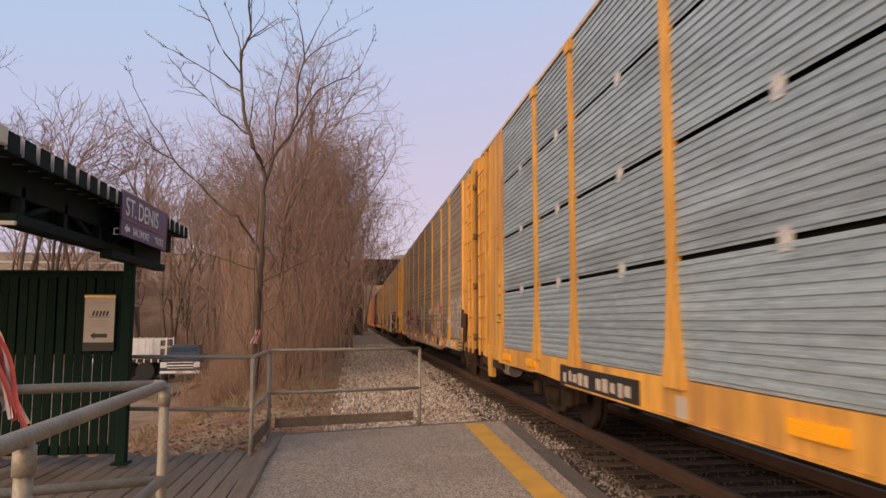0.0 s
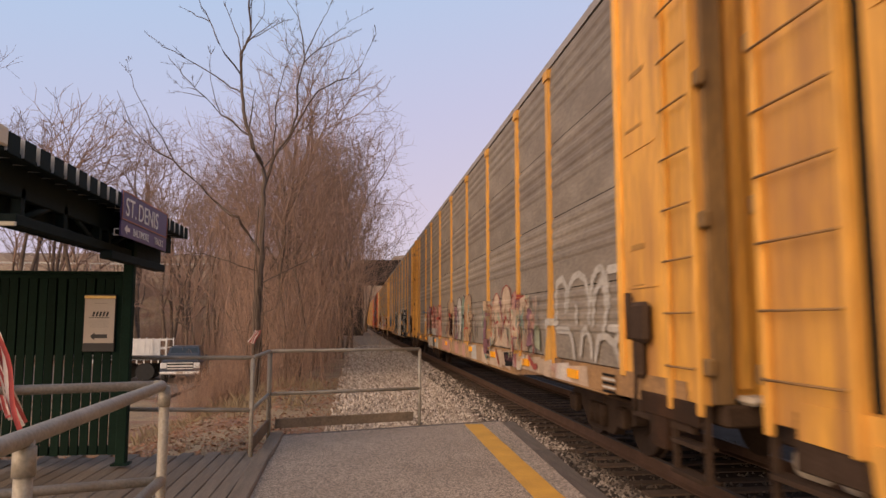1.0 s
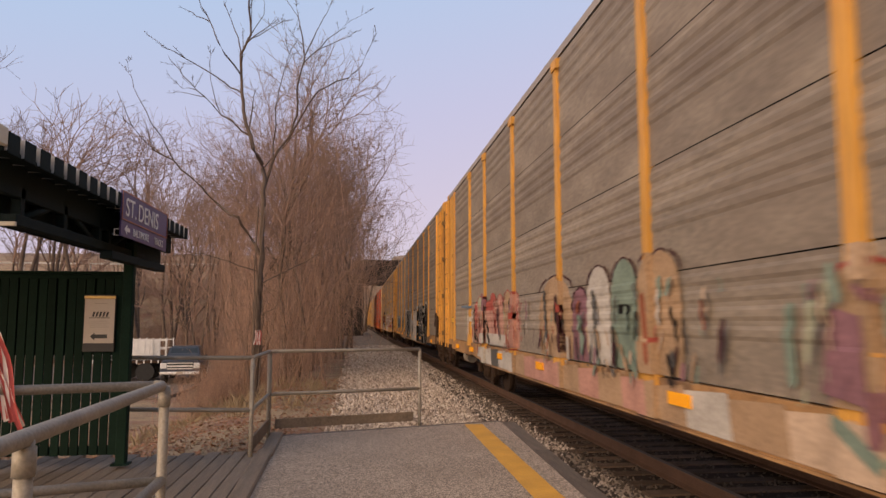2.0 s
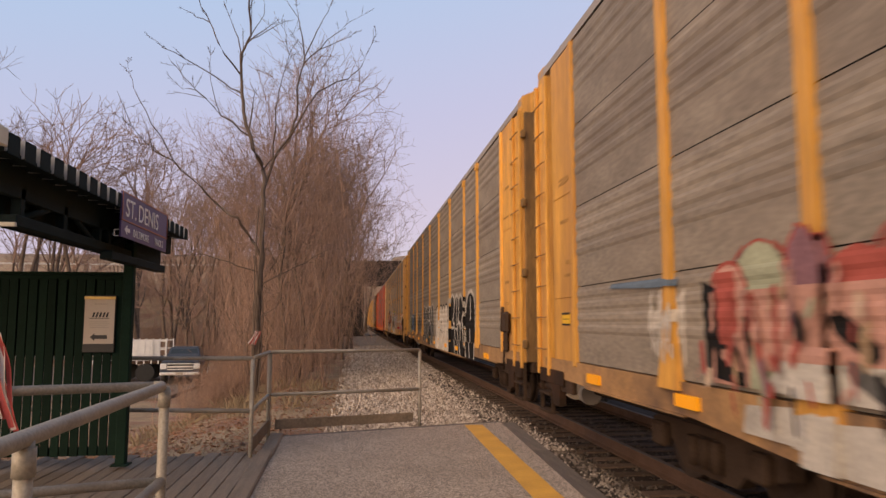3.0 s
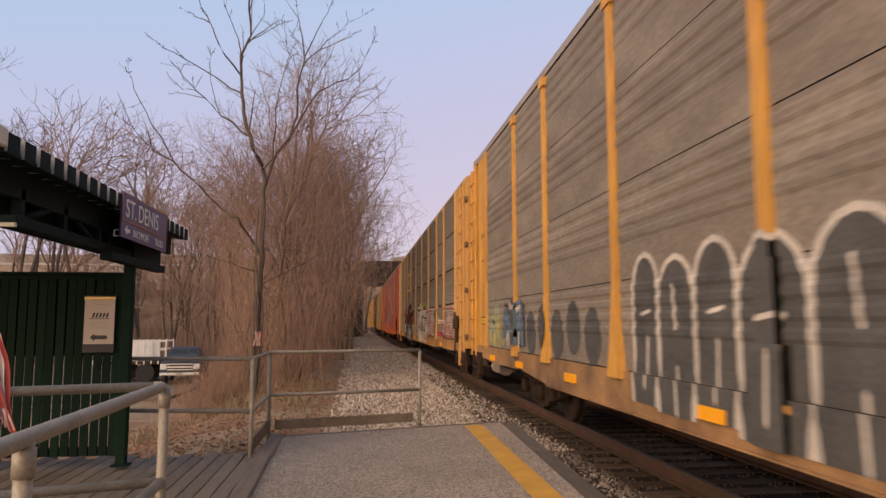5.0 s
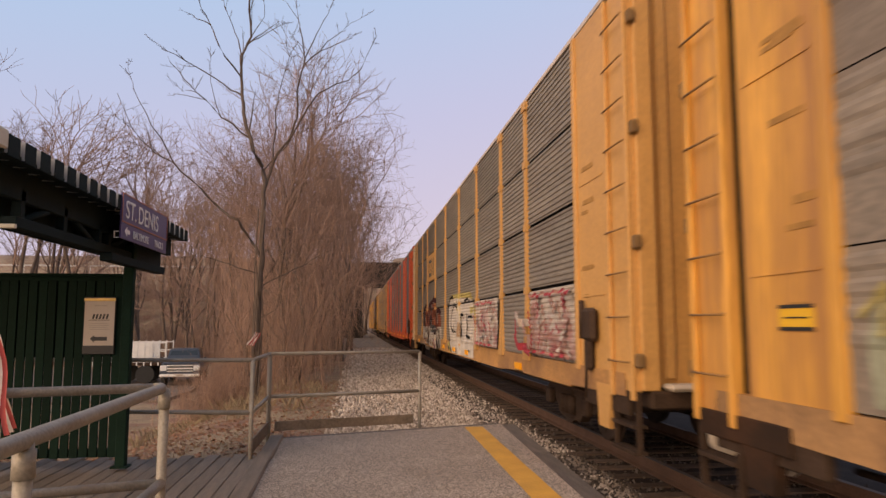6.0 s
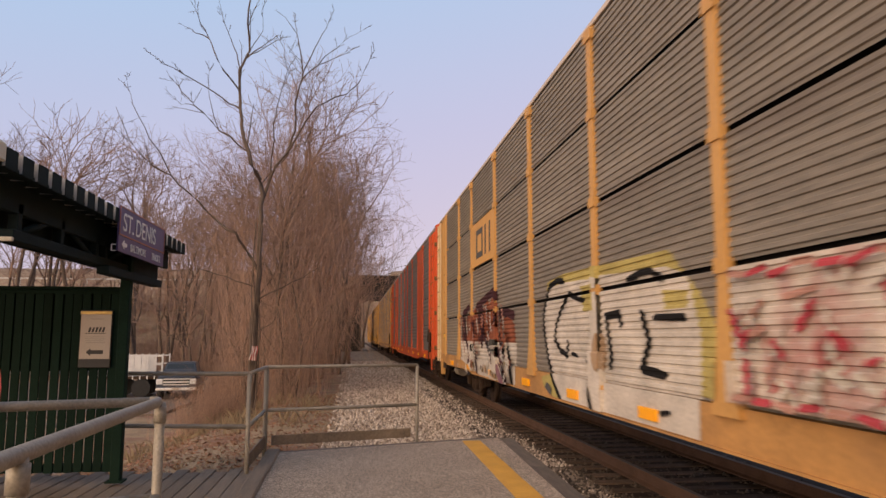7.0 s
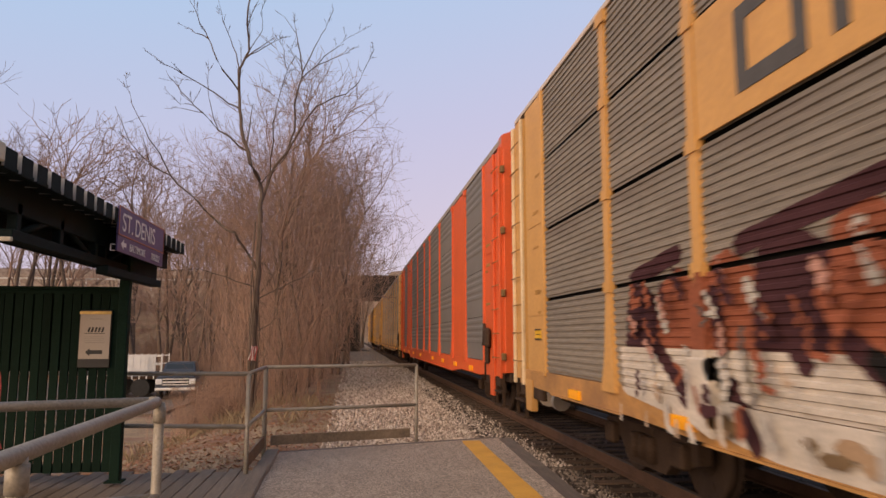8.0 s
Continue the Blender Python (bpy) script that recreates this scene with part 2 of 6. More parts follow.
build_ground()


# ---- platform ----
def build_platform():
    plat = thing("platform", "low asphalt station platform with a yellow edge line", "platform", kind="structure")
    bm = bmesh.new()
    pts = [(-0.98, 9.4), (2.14, 10.38), (1.93, 5.8), (1.8, -6), (-0.87, -6), (-0.88, 6.2)]
    top = [bm.verts.new((x, y, 0)) for x, y in pts]
    low = [bm.verts.new((x, y, -0.6)) for x, y in pts]
    bm.faces.new(top)
    for i in range(6):
        j = (i + 1) % 6
        bm.faces.new((top[i], low[i], low[j], top[j]))
    part("surface", bm, M_ASPHALT, plat)
    bm = bmesh.new()
    # worn line with a ragged outline
    rng = random.Random(2)
    rows = []
    for i in range(60):
        y = 10.13 - 0.27 * i
        u = (10.1 - y) / 4.2
        rows.append((bm.verts.new((1.557 - 0.063 * u + rng.uniform(-0.003, 0.003), y, 0.004)), bm.verts.new((1.821 - 0.067 * u + rng.uniform(-0.003, 0.003), y, 0.004))))
    for p, q in zip(rows[:-1], rows[1:]):
        bm.faces.new((p[0], p[1], q[1], q[0]))
    part("edge_line", bm, M_STRIPE, plat, "worn yellow painted warning line")
    for i in range(5):
        y0 = 10.45 - 2.3 * (i + 1)
        bm = bmesh.new()
        box(bm, -0.1, 0.1, 0, 2.28, -0.35, -0.012, 0.012)
        o = part("edge_timber", bm, M_EDGE, plat)
        x0 = 2.04 + (0.048 if i < 2 else 0.012) * (y0 - 5.8)
        o.matrix_basis = pose(x0, y0, 0.004 * (i % 2), 0, 0, -2.75 if i < 2 else -0.7)
    bm = bmesh.new()
    box(bm, -1.65, 1.6, -0.08, 0.08, -0.35, -0.006, 0.012)
    o = part("end_timber", bm, M_EDGE, plat)
    o.matrix_basis = pose(0.62, 9.99, 0, 0, 0, 17.5)


build_platform()


# ---- track ----
def build_track():
    track = thing("track", "railway track on weathered ties in grey ballast", "railway track", kind="structure")
    for side in (-1, 1):
        xr = TRACK_X + side * 0.753
        bm = bmesh.new()
        prof = [(-0.07, -0.17), (0.07, -0.17), (0.07, -0.155), (0.012, -0.135), (0.012, -0.045), (0.036, -0.035), (0.036, -0.003), (-0.036, -0.003), (-0.036, -0.035), (-0.012, -0.045), (-0.012, -0.135), (-0.07, -0.155)]
        extrude_profile(bm, [(xr + x, RAIL_Z + z) for x, z in prof], -60, 235, True)
        rail = part("rail", bm, M_RAIL_RUST, track)
        bm = bmesh.new()
        box(bm, xr - 0.033, xr + 0.033, -60, 235, RAIL_Z - 0.006, RAIL_Z)
        part("rail_head", bm, M_RAIL_TOP, rail, "polished steel rail head")
    bm = bmesh.new()
    box(bm, -1.3, 1.3, -0.11, 0.11, -0.16, 0, 0.012)
    tie = mesh_of("tie", bm, M_TIE)
    for i in range(215):
        o = new("tie", tie)
        o.parent = track
        o.matrix_basis = pose(TRACK_X + random.uniform(-0.04, 0.04), -4 + 0.5 * i + random.uniform(-0.03, 0.03), RAIL_Z - 0.178 + random.uniform(-0.008, 0.004), 0, 0, random.uniform(-1.2, 1.2))
    bm = bmesh.new()
    prof = [(-0.6, -0.62), (-0.35, -0.46), (0.6, -0.43), (2.4, -0.42), (2.9, -0.40), (5.9, -0.40), (7.0, -0.6), (8.5, -0.6)]
    extrude_profile(bm, prof, -60, 235)
    part("ballast_bed", bm, M_BALLAST, track)
    # dark strips paint the train's shade on the bed and the far side
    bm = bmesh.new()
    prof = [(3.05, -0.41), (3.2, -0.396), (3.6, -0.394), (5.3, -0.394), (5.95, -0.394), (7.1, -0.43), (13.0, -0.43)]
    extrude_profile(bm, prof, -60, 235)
    part("stained_bed", bm, M_BED_SHADE, track, "ballast coloured dark for the shade under and beyond the train")
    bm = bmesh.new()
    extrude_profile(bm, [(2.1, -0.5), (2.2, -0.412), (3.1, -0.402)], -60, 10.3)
    part("stained_bed", bm, M_BED_SHADE, track)


build_track()


# ---- fence at the platform's end ----
def fence(name, label, pts, heights, r=0.024, posts=True, z0=0.0, post_flags=None):
    f = thing(name, label, "railing")
    for h in heights:
        for a, b in zip(pts[:-1], pts[1:]):
            bm = bmesh.new()
            rod(bm, (a[0], a[1], z0 + h), (b[0], b[1], z0 + h), r)
            part("rail", bm, M_GALV, f)
    for p in pts:
        bm = bmesh.new()
        rod(bm, (p[0], p[1], z0 - 0.45), (p[0], p[1], z0 + max(heights)), r)
        part("post", bm, M_GALV, f)
    return f


fence("end_railing", "galvanised two-rail pipe railing across the platform end", [(0.95, 10.53), (-1.16, 9.95)], (1.06, 0.48))
fence("side_railing", "galvanised two-rail pipe railing beside the boardwalk", [(-1.17, 9.92), (-1.15, 8.2), (-4.3, 8.75)], (1.06, 0.48))


# ---- railings round the boardwalk ----
def foreground_railing():
    f = thing("ramp_railing", "weathered galvanised pipe railing turning a corner on the boardwalk", "railing")
    r, h, low, cx, cy = 0.03, 1.1, 0.56, -1.10, 4.31
    ex, ey = -4.4, 3.30
    nx = -1.03
    for z in (h, low):
        bm = bmesh.new()
        near = (nx + 0.08, -1.5, z)
        bend(bm, [near, (nx, 2.0, z), (cx, cy - 0.1, z), (cx - 0.012, cy - 0.03, z), (cx - 0.05, cy - 0.012, z)] if z == h else [near, (nx, 2.0, z), (cx, cy - 0.02, z)], r, 14)
        part("rail", bm, M_GALV, f)
        bm = bmesh.new()
        rod(bm, (cx - (0.03 if z == h else 0.0), cy - 0.008, z), (ex, ey, z), r * 0.9, 14)
        part("rail", bm, M_GALV, f)
    for x, y in ((cx, cy), (-1.043, 2.435), (-0.98, 0.2), (-2.9, 3.76), (ex, ey)):
        bm = bmesh.new()
        rod(bm, (x, y, -0.3), (x, y, h - 0.004), r * 0.95, 14)
        p = part("post", bm, M_GALV, f)
        bm = bmesh.new()
        rod(bm, (x, y, h - 0.12), (x, y, h - 0.028), r + 0.005, 14)
        part("collar", bm, M_GALV, p, "pale zinc-coated pipe collar")
        bm = bmesh.new()
        rod(bm, (x, y, -0.004), (x, y, 0.012), 0.07, 12)
        part("base_plate", bm, M_GALV, p)


foreground_railing()

# kick board and skirting of the end railing
def kick_board():
    b = thing("kick_board", "rusty brown kick board along the foot of the end railing", "board")
    bm = bmesh.new()
    box(bm, -1.12, 0.88, -0.012, 0.012, 0.02, 0.15, 0.004)
    o = part("board", bm, M_KICK, b)
    o.matrix_basis = Matrix.Translation((0, 10.235, 0)) @ Matrix.Rotation(math.atan2(0.58, 2.11), 4, "Z")
    bm = bmesh.new()
    box(bm, -1.175, -1.15, 8.25, 9.85, 0.0, 0.16, 0.004)
    part("board", bm, M_KICK, b)


M_KICK = material("rusted_board", (0.20, 0.15, 0.105), 0.85, vary=0.35, scale=3, fine=40, bump=0.3)
kick_board()


def boardwalk():
    w = thing("boardwalk", "weathered grey plank boardwalk in front of the shelter", "boardwalk", kind="structure")
    bm = bmesh.new()
    box(bm, -0.07, 0.07, -2.4, 2.4, -0.04, 0.0, 0.006)
    plank = mesh_of("plank", bm, M_TIMBER)
    for i in range(36):
        for j, y in enumerate((0.9, 5.72)):
            o = new("plank", plank)
            o.parent = w
            o.matrix_basis = pose(-1.155 - 0.148 * i + random.uniform(-0.003, 0.003), y + (0.12 if i % 2 else -0.05) + 0.3, -0.03 + random.uniform(-0.004, 0.004), 0, random.uniform(-0.6, 0.6), random.uniform(-0.08, 0.08))
    for i, y in enumerate((0.0, 2.4, 4.8, 7.2, 9.2)):
        bm = bmesh.new()
        box(bm, -0.085, 0.085, -1.18, 1.18 if y < 9 else 0.35, -0.3, 0.03 + 0.006 * (i % 2), 0.015)
        o = part("curb_timber", bm, M_TIMBER, w)
        o.matrix_basis = pose(-0.87 - 0.014 * y * (0.3 if y < 6 else 1.0), y, 0, 0, 0, 1.2 if y > 6 else 0.3)
    bm = bmesh.new()
    for y in (-1.2, 1.5, 4.2, 7.9):
        box(bm, -6.4, -1.06, y - 0.06, y + 0.06, -0.5, -0.075)
    part("joist", bm, M_TIMBER, w)


boardwalk()


# ---- lettering ----
def letters(text, size, mat, name="lettering", depth=0.002):
    cu = bpy.data.curves.new("text", "FONT")
    cu.body, cu.size, cu.extrude, cu.align_x = text, size, depth, "LEFT"
    tmp = new("text", cu)
    bpy.context.view_layer.update()
    dg = bpy.context.evaluated_depsgraph_get()
    me = bpy.data.meshes.new_from_object(tmp.evaluated_get(dg))
    bpy.data.objects.remove(tmp)
    me.materials.clear()
    me.materials.append(mat)
    me.name = name
    return me


def flat_shape(bm, pts, x=0.0):
    bm.faces.new([bm.verts.new((x, y, z)) for y, z in pts])


# ---- shelter ----
def shelter():
    sh = thing("shelter", "dark green slatted station shelter with a ribbed metal canopy", "shelter")
    # end screen of upright slats, square to the track
    yw = 7.78
    bm = bmesh.new()
    box(bm, -0.0415, 0.0415, -0.011, 0.011, 0.1, 1.92, 0.004)
    slat = mesh_of("slat", bm, M_GREEN)
    bm = bmesh.new()
    box(bm, -0.05, 0.05, -0.009, 0.009, 1.16, 1.92, 0.003)
    back = mesh_of("backing_slat", bm, M_GREEN)
    for i in range(36):
        x = -2.485 - 0.0945 * i
        o = new("slat", slat)
        o.parent = sh
        o.matrix_basis = pose(x + random.uniform(-0.002, 0.002), yw, random.uniform(-0.006, 0.006), 0, random.uniform(-0.15, 0.15), 0)
        o = new("backing_slat", back)
        o.parent = sh
        o.matrix_basis = pose(x + 0.044, yw + 0.06, 0)
    for z0, z1 in ((1.91, 1.965), (1.12, 1.2), (0.1, 0.19)):
        bm = bmesh.new()
        box(bm, -5.85, -2.44, yw + 0.012, yw + 0.05, z0, z1, 0.005)
        part("crossbar", bm, M_GREEN, sh)
    bm = bmesh.new()
    box(bm, -5.85, -2.44, yw - 0.03, yw + 0.06, 1.965, 1.995, 0.005)
    part("cap_rail", bm, M_GREEN, sh)
    for x, y in ((-2.385, 7.76), (-5.9, 7.76)):
        bm = bmesh.new()
        box(bm, x - 0.05, x + 0.05, y - 0.05, y + 0.05, 0, 2.3, 0.008)
        p = part("column", bm, M_GREEN, sh)
        bm = bmesh.new()
        box(bm, x - 0.085, x + 0.085, y - 0.085, y + 0.085, 0.0, 0.02, 0.004)
        part("foot_plate", bm, M_GREEN, p)
    # chord, posts and braces of the canopy's edge truss
    bm = bmesh.new()
    box(bm, -2.44, -2.38, 4.75, 9.35, 2.34, 2.585, 0.006)
    part("fascia_beam", bm, M_ROOF, sh)
    # dark sheet added behind the truss as the shade inside the canopy
    bm = bmesh.new()
    box(bm, -2.52, -2.49, 5.17, 9.3, 2.14, 2.36)
    part("inner_lining", bm, M_ROOF, sh)
    bm = bmesh.new()
    box(bm, -2.47, -2.36, 5.17, 8.2, 2.14, 2.22, 0.006)
    part("lower_chord", bm, M_ROOF, sh)
    bm = bmesh.new()
    box(bm, -2.475, -2.355, 5.14, 5.17, 2.13, 2.16, 0.004)
    part("chord_cap", bm, M_FASCIA, sh, "pale bare end of the chord")
    for y in (5.3, 6.05, 6.85, 7.1, 7.85):
        bm = bmesh.new()
        box(bm, -2.45, -2.38, y - 0.035, y + 0.035, 2.2, 2.42, 0.004)
        part("strut", bm, M_ROOF, sh)
    for ya, yb in ((5.33, 6.0), (6.8, 6.1), (7.15, 7.8)):
        bm = bmesh.new()
        rod(bm, (-2.42, ya, 2.2), (-2.42, yb, 2.42), 0.03, 6)
        part("brace", bm, M_ROOF, sh)
    bm = bmesh.new()
    box(bm, -2.40, -2.29, 6.9, 8.75, 2.06, 2.14, 0.006)
    part("sign_bracket", bm, M_ROOF, sh)
    for y in (4.8, 6.0, 7.2, 8.4, 9.3):
        bm = bmesh.new()
        v = [bm.verts.new((x, y + dy, 2.60 + (-2.22 - x) * 0.10 + dz)) for x in (-6.2, -2.46) for dy in (-0.04, 0.04) for dz in (-0.17, -0.062)]
        for q in ((0, 1, 3, 2), (4, 6, 7, 5), (0, 4, 5, 1), (2, 3, 7, 6), (0, 2, 6, 4), (1, 5, 7, 3)):
            bm.faces.new([v[i] for i in q])
        part("rafter", bm, M_ROOF, sh)
    # ribbed roof sheet, rising away from the track edge
    def roof_z(x):
        return 2.60 + (-2.22 - x) * 0.10
    bm = bmesh.new()
    vs = [[bm.verts.new((x, y, roof_z(x) + dz)) for x in (-2.22, -6.3)] for dz in (-0.06, -0.03) for y in (4.62, 9.45)]
    a, b, c, d = vs
    bm.faces.new((a[0], a[1], b[1], b[0]))
    bm.faces.new((c[0], c[1], d[1], d[0]))
    for p, q in ((a, c), (b, d)):
        bm.faces.new((p[0], p[1], q[1], q[0]))
    bm.faces.new((a[0], b[0], d[0], c[0]))
    bm.faces.new((a[1], b[1], d[1], c[1]))
    roof = part("roof", bm, M_ROOF, sh)
    bm = bmesh.new()
    n = [bm.verts.new((x, y, roof_z(x) + z)) for x in (-2.2, -6.3) for y, z in ((-0.08, -0.06), (-0.075, 0.075), (0.075, 0.075), (0.08, -0.06))]
    for i in range(3):
        bm.faces.new((n[i], n[i + 1], n[5 + i], n[4 + i]))
    bm.faces.new(n[:4])
    bm.faces.new(n[4:])
    rib = mesh_of("roof_rib", bm, M_ROOF)
    for i in range(21):
        o = new("roof_rib", rib)
        o.parent = roof
        o.matrix_basis = pose(0, 4.733 + 0.2316 * i, 0)
    # thin pale plates paint the lit near side of each rib
    bm = bmesh.new()
    box(bm, -2.5, -2.203, -0.088, -0.083, -0.055, 0.07)
    flank = mesh_of("rib_flank", bm, M_LIT_FLANK)
    for i in range(21):
        o = new("rib_flank", flank)
        o.parent = roof
        o.matrix_basis = pose(0, 4.733 + 0.2316 * i, 2.602)
    bm = bmesh.new()
    box(bm, -6.3, -2.2, 4.52, 4.655, 2.57, 2.695, 0.01)
    o = part("end_fascia", bm, M_FASCIA, sh, "pale end fascia of the canopy")
    return sh


shelter()


def station_sign():
    sg = thing("station_sign", "purple station name sign with white letters on the canopy edge", "sign")
    x = -2.19
    y0, y1 = 6.82, 8.39
    bm = bmesh.new()
    box(bm, x - 0.02, x, y0, y1, 2.43, 2.70, 0.003)
    top = part("name_board", bm, M_SIGN, sg)
    bm = bmesh.new()
    box(bm, x - 0.018, x - 0.002, y0, y1, 2.27, 2.424, 0.003)
    low = part("direction_board", bm, M_SIGN, sg)
    bm = bmesh.new()
    for a, b, c, d in ((y0, y1, 2.424, 2.436), (y0, y1, 2.692, 2.702), (y0, y0 + 0.012, 2.43, 2.70), (y1 - 0.012, y1, 2.43, 2.70)):
        box(bm, x + 0.001, x + 0.005, a, b, c, d)
    part("border", bm, M_SIGN_EDGE, top, "thin rust-red border")
    face = Matrix(((0, 0, 1, 0), (1, 0, 0, 0), (0, 1, 0, 0), (0, 0, 0, 1)))
    def put(text, size, yy, zz, parent, squeeze=1.0):
        for word in text.split():
            me = letters(word, size, M_WHITE)
            o = part("lettering", me, None, parent, "white lettering")
            o.matrix_basis = Matrix.Translation((x + 0.004, yy, zz)) @ face @ Matrix.Diagonal((squeeze, 1, 1, 1))
            yy += (max(v.co.x for v in me.vertices) + 0.22 * size) * squeeze
    put("ST. DENIS", 0.25, y0 + 0.09, 2.475, top, 1.06)
    put("BALTIMORE", 0.105, y0 + 0.34, 2.305, low, 0.95)
    put("TRACK 2", 0.105, y0 + 1.08, 2.305, low, 0.8)
    bm = bmesh.new()
    flat_shape(bm, [(y0 + 0.08, 2.345), (y0 + 0.16, 2.395), (y0 + 0.16, 2.365), (y0 + 0.24, 2.365), (y0 + 0.24, 2.325), (y0 + 0.16, 2.325), (y0 + 0.16, 2.295)], x + 0.004)
    part("arrow", bm, M_WHITE, low, "white arrow")
    for z in (2.30, 2.55):
        bm = bmesh.new()
        for a, b, c, d in ((-2.25, x - 0.02, z + 0.026, z + 0.032), (-2.25, x - 0.02, z - 0.032, z - 0.026), (-2.25, -2.244, z - 0.026, z + 0.026)):
            box(bm, a, b, y0 - 0.02, y0 - 0.005, c, d)
        part("bracket", bm, M_WHITE if z < 2.4 else M_GALV, sg, "small bright metal bracket")


station_sign()


def notice():
    nt = thing("notice_frame", "framed paper notice with a black arrow on the slatted screen", "notice")
    x0, x1, z0, z1, y = -2.815, -2.50, 1.215, 1.75, 7.735
    bm = bmesh.new()
    box(bm, x0, x1, y, y + 0.025, z0 - 0.06, z1, 0.004)
    part("backing", bm, M_BLACK, nt)
    bm = bmesh.new()
    box(bm, x0 + 0.008, x1 - 0.008, y - 0.004, y - 0.001, z0 + 0.03, z1 - 0.045)
    paper = part("paper", bm, M_PAPER, nt)
    bm = bmesh.new()
    box(bm, x0, x1, y - 0.012, y, z1 - 0.045, z1 - 0.012, 0.004)
    part("top_clip", bm, M_BRASS, nt, "brassy metal clip strip")
    def bars(rows, mat, label=""):
        for a, b, c, d in rows:
            bm = bmesh.new()
            box(bm, a, b, y - 0.0065, y - 0.0045, c, d)
            part("print", bm, mat, paper, label)
    cx = (x0 + x1) / 2
    bars([(cx - 0.05, cx + 0.07, 1.654, 1.66), (cx - 0.09, cx + 0.09, 1.47, 1.474), (cx - 0.1, cx + 0.1, 1.45, 1.454), (cx - 0.1, cx + 0.08, 1.43, 1.434), (cx - 0.09, cx + 0.1, 1.41, 1.414)], M_GREYPRINT)
    # plain emblem: slanted bars over a rule
    bm = bmesh.new()
    for k in range(5):
        a = cx - 0.075 + 0.034 * k
        vs = [bm.verts.new((a + dx, y - 0.006, z)) for dx, z in ((0, 1.52), (0.02, 1.52), (0.034, 1.57), (0.014, 1.57))]
        bm.faces.new(vs)
    box(bm, cx - 0.1, cx + 0.1, y - 0.0065, y - 0.0045, 1.505, 1.511)
    part("emblem", bm, M_BLACK, paper, "plain dark emblem of slanted bars")
    bm = bmesh.new()
    bm.faces.new([bm.verts.new((cx + dx, y - 0.006, 1.315 + dz)) for dx, dz in ((-0.085, 0), (-0.04, 0.04), (-0.04, 0.02), (0.085, 0.02), (0.085, -0.02), (-0.04, -0.02), (-0.04, -0.04))])
    part("arrow", bm, M_BLACK, paper, "black arrow")


M_GREYPRINT = material("grey_print", (0.3, 0.27, 0.24), 0.7, vary=0.05, bump=0.0)
notice()


# ---- overpass ----
def overpass():
    br = thing("overpass", "dark road overpass of weathered girders on concrete piers", "bridge")
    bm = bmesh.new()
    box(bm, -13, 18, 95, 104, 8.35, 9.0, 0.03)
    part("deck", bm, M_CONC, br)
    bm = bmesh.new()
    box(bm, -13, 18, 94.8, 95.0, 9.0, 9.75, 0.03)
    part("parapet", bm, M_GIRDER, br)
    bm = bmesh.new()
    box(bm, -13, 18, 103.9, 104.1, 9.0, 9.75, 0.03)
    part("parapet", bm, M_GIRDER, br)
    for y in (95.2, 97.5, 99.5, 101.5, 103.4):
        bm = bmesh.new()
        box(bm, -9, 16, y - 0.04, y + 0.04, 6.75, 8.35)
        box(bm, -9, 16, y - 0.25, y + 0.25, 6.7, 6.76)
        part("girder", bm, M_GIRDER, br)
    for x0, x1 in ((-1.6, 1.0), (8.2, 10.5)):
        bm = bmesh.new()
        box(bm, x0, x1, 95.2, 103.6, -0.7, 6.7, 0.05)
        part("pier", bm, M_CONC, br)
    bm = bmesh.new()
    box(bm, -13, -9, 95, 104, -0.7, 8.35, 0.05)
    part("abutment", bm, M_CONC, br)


overpass()


def guard_rail():
    g = thing("guard_rail", "pale steel guard rail along the road on the bank", "guard rail")
    bm = bmesh.new()
    extrude_profile(bm, [(94.6, 8.75), (94.56, 8.8), (94.6, 8.86), (94.56, 8.92), (94.6, 8.98), (94.63, 8.98), (94.63, 8.75)], 13, 75, True)
    bmesh.ops.transform(bm, matrix=Matrix(((0, -1, 0, 0), (1, 0, 0, 0), (0, 0, 1, 0), (0, 0, 0, 1))), verts=bm.verts)
    part("beam", bm, M_GUARD, g)
    bm = bmesh.new()
    box(bm, -0.06, 0.06, -0.05, 0.05, -0.9, 0.75)
    me = mesh_of("post", bm, M_GUARD)
    for i in range(16):
        o = new("post", me)
        o.parent = g
        o.matrix_basis = pose(-14 - 4 * i, 94.75, 8.2)


M_GUARD = material("pale_guard_rail", (0.5, 0.48, 0.45), 0.5, metal=0.2, vary=0.15)
guard_rail()


# ---- parking lot and vehicles ----
def lot():
    bm = bmesh.new()
    pts = [(-60, 27), (-7.9, 31), (-7.6, 52), (-60, 56)]
    top = [bm.verts.new((x, y, LOT_Z + 0.03)) for x, y in pts]
    low = [bm.verts.new((x, y, LOT_Z - 0.3)) for x, y in pts]
    bm.faces.new(top)
    for i in range(4):
        bm.faces.new((top[i], low[i], low[(i + 1) % 4], top[(i + 1) % 4]))
    tagged(part("parking_lot", bm, M_LOT), "dark asphalt parking lot below the bank", "parking lot", kind="structure")


lot()

M_CHROME = material("chrome_trim", (0.80, 0.77, 0.72), 0.35, metal=0.2, vary=0.05, bump=0.0)
M_TRUCK = material("dark_blue_car_paint", (0.045, 0.055, 0.075), 0.3, vary=0.1, bump=0.0)
M_GLASS = material("dark_window_glass", (0.03, 0.04, 0.05), 0.08, vary=0.05, bump=0.0)
M_LAMP = material("headlight_lens", (0.7, 0.7, 0.7), 0.15, vary=0.05, bump=0.0)
M_TYRE = material("tyre_rubber", (0.02, 0.02, 0.02), 0.85, vary=0.2)
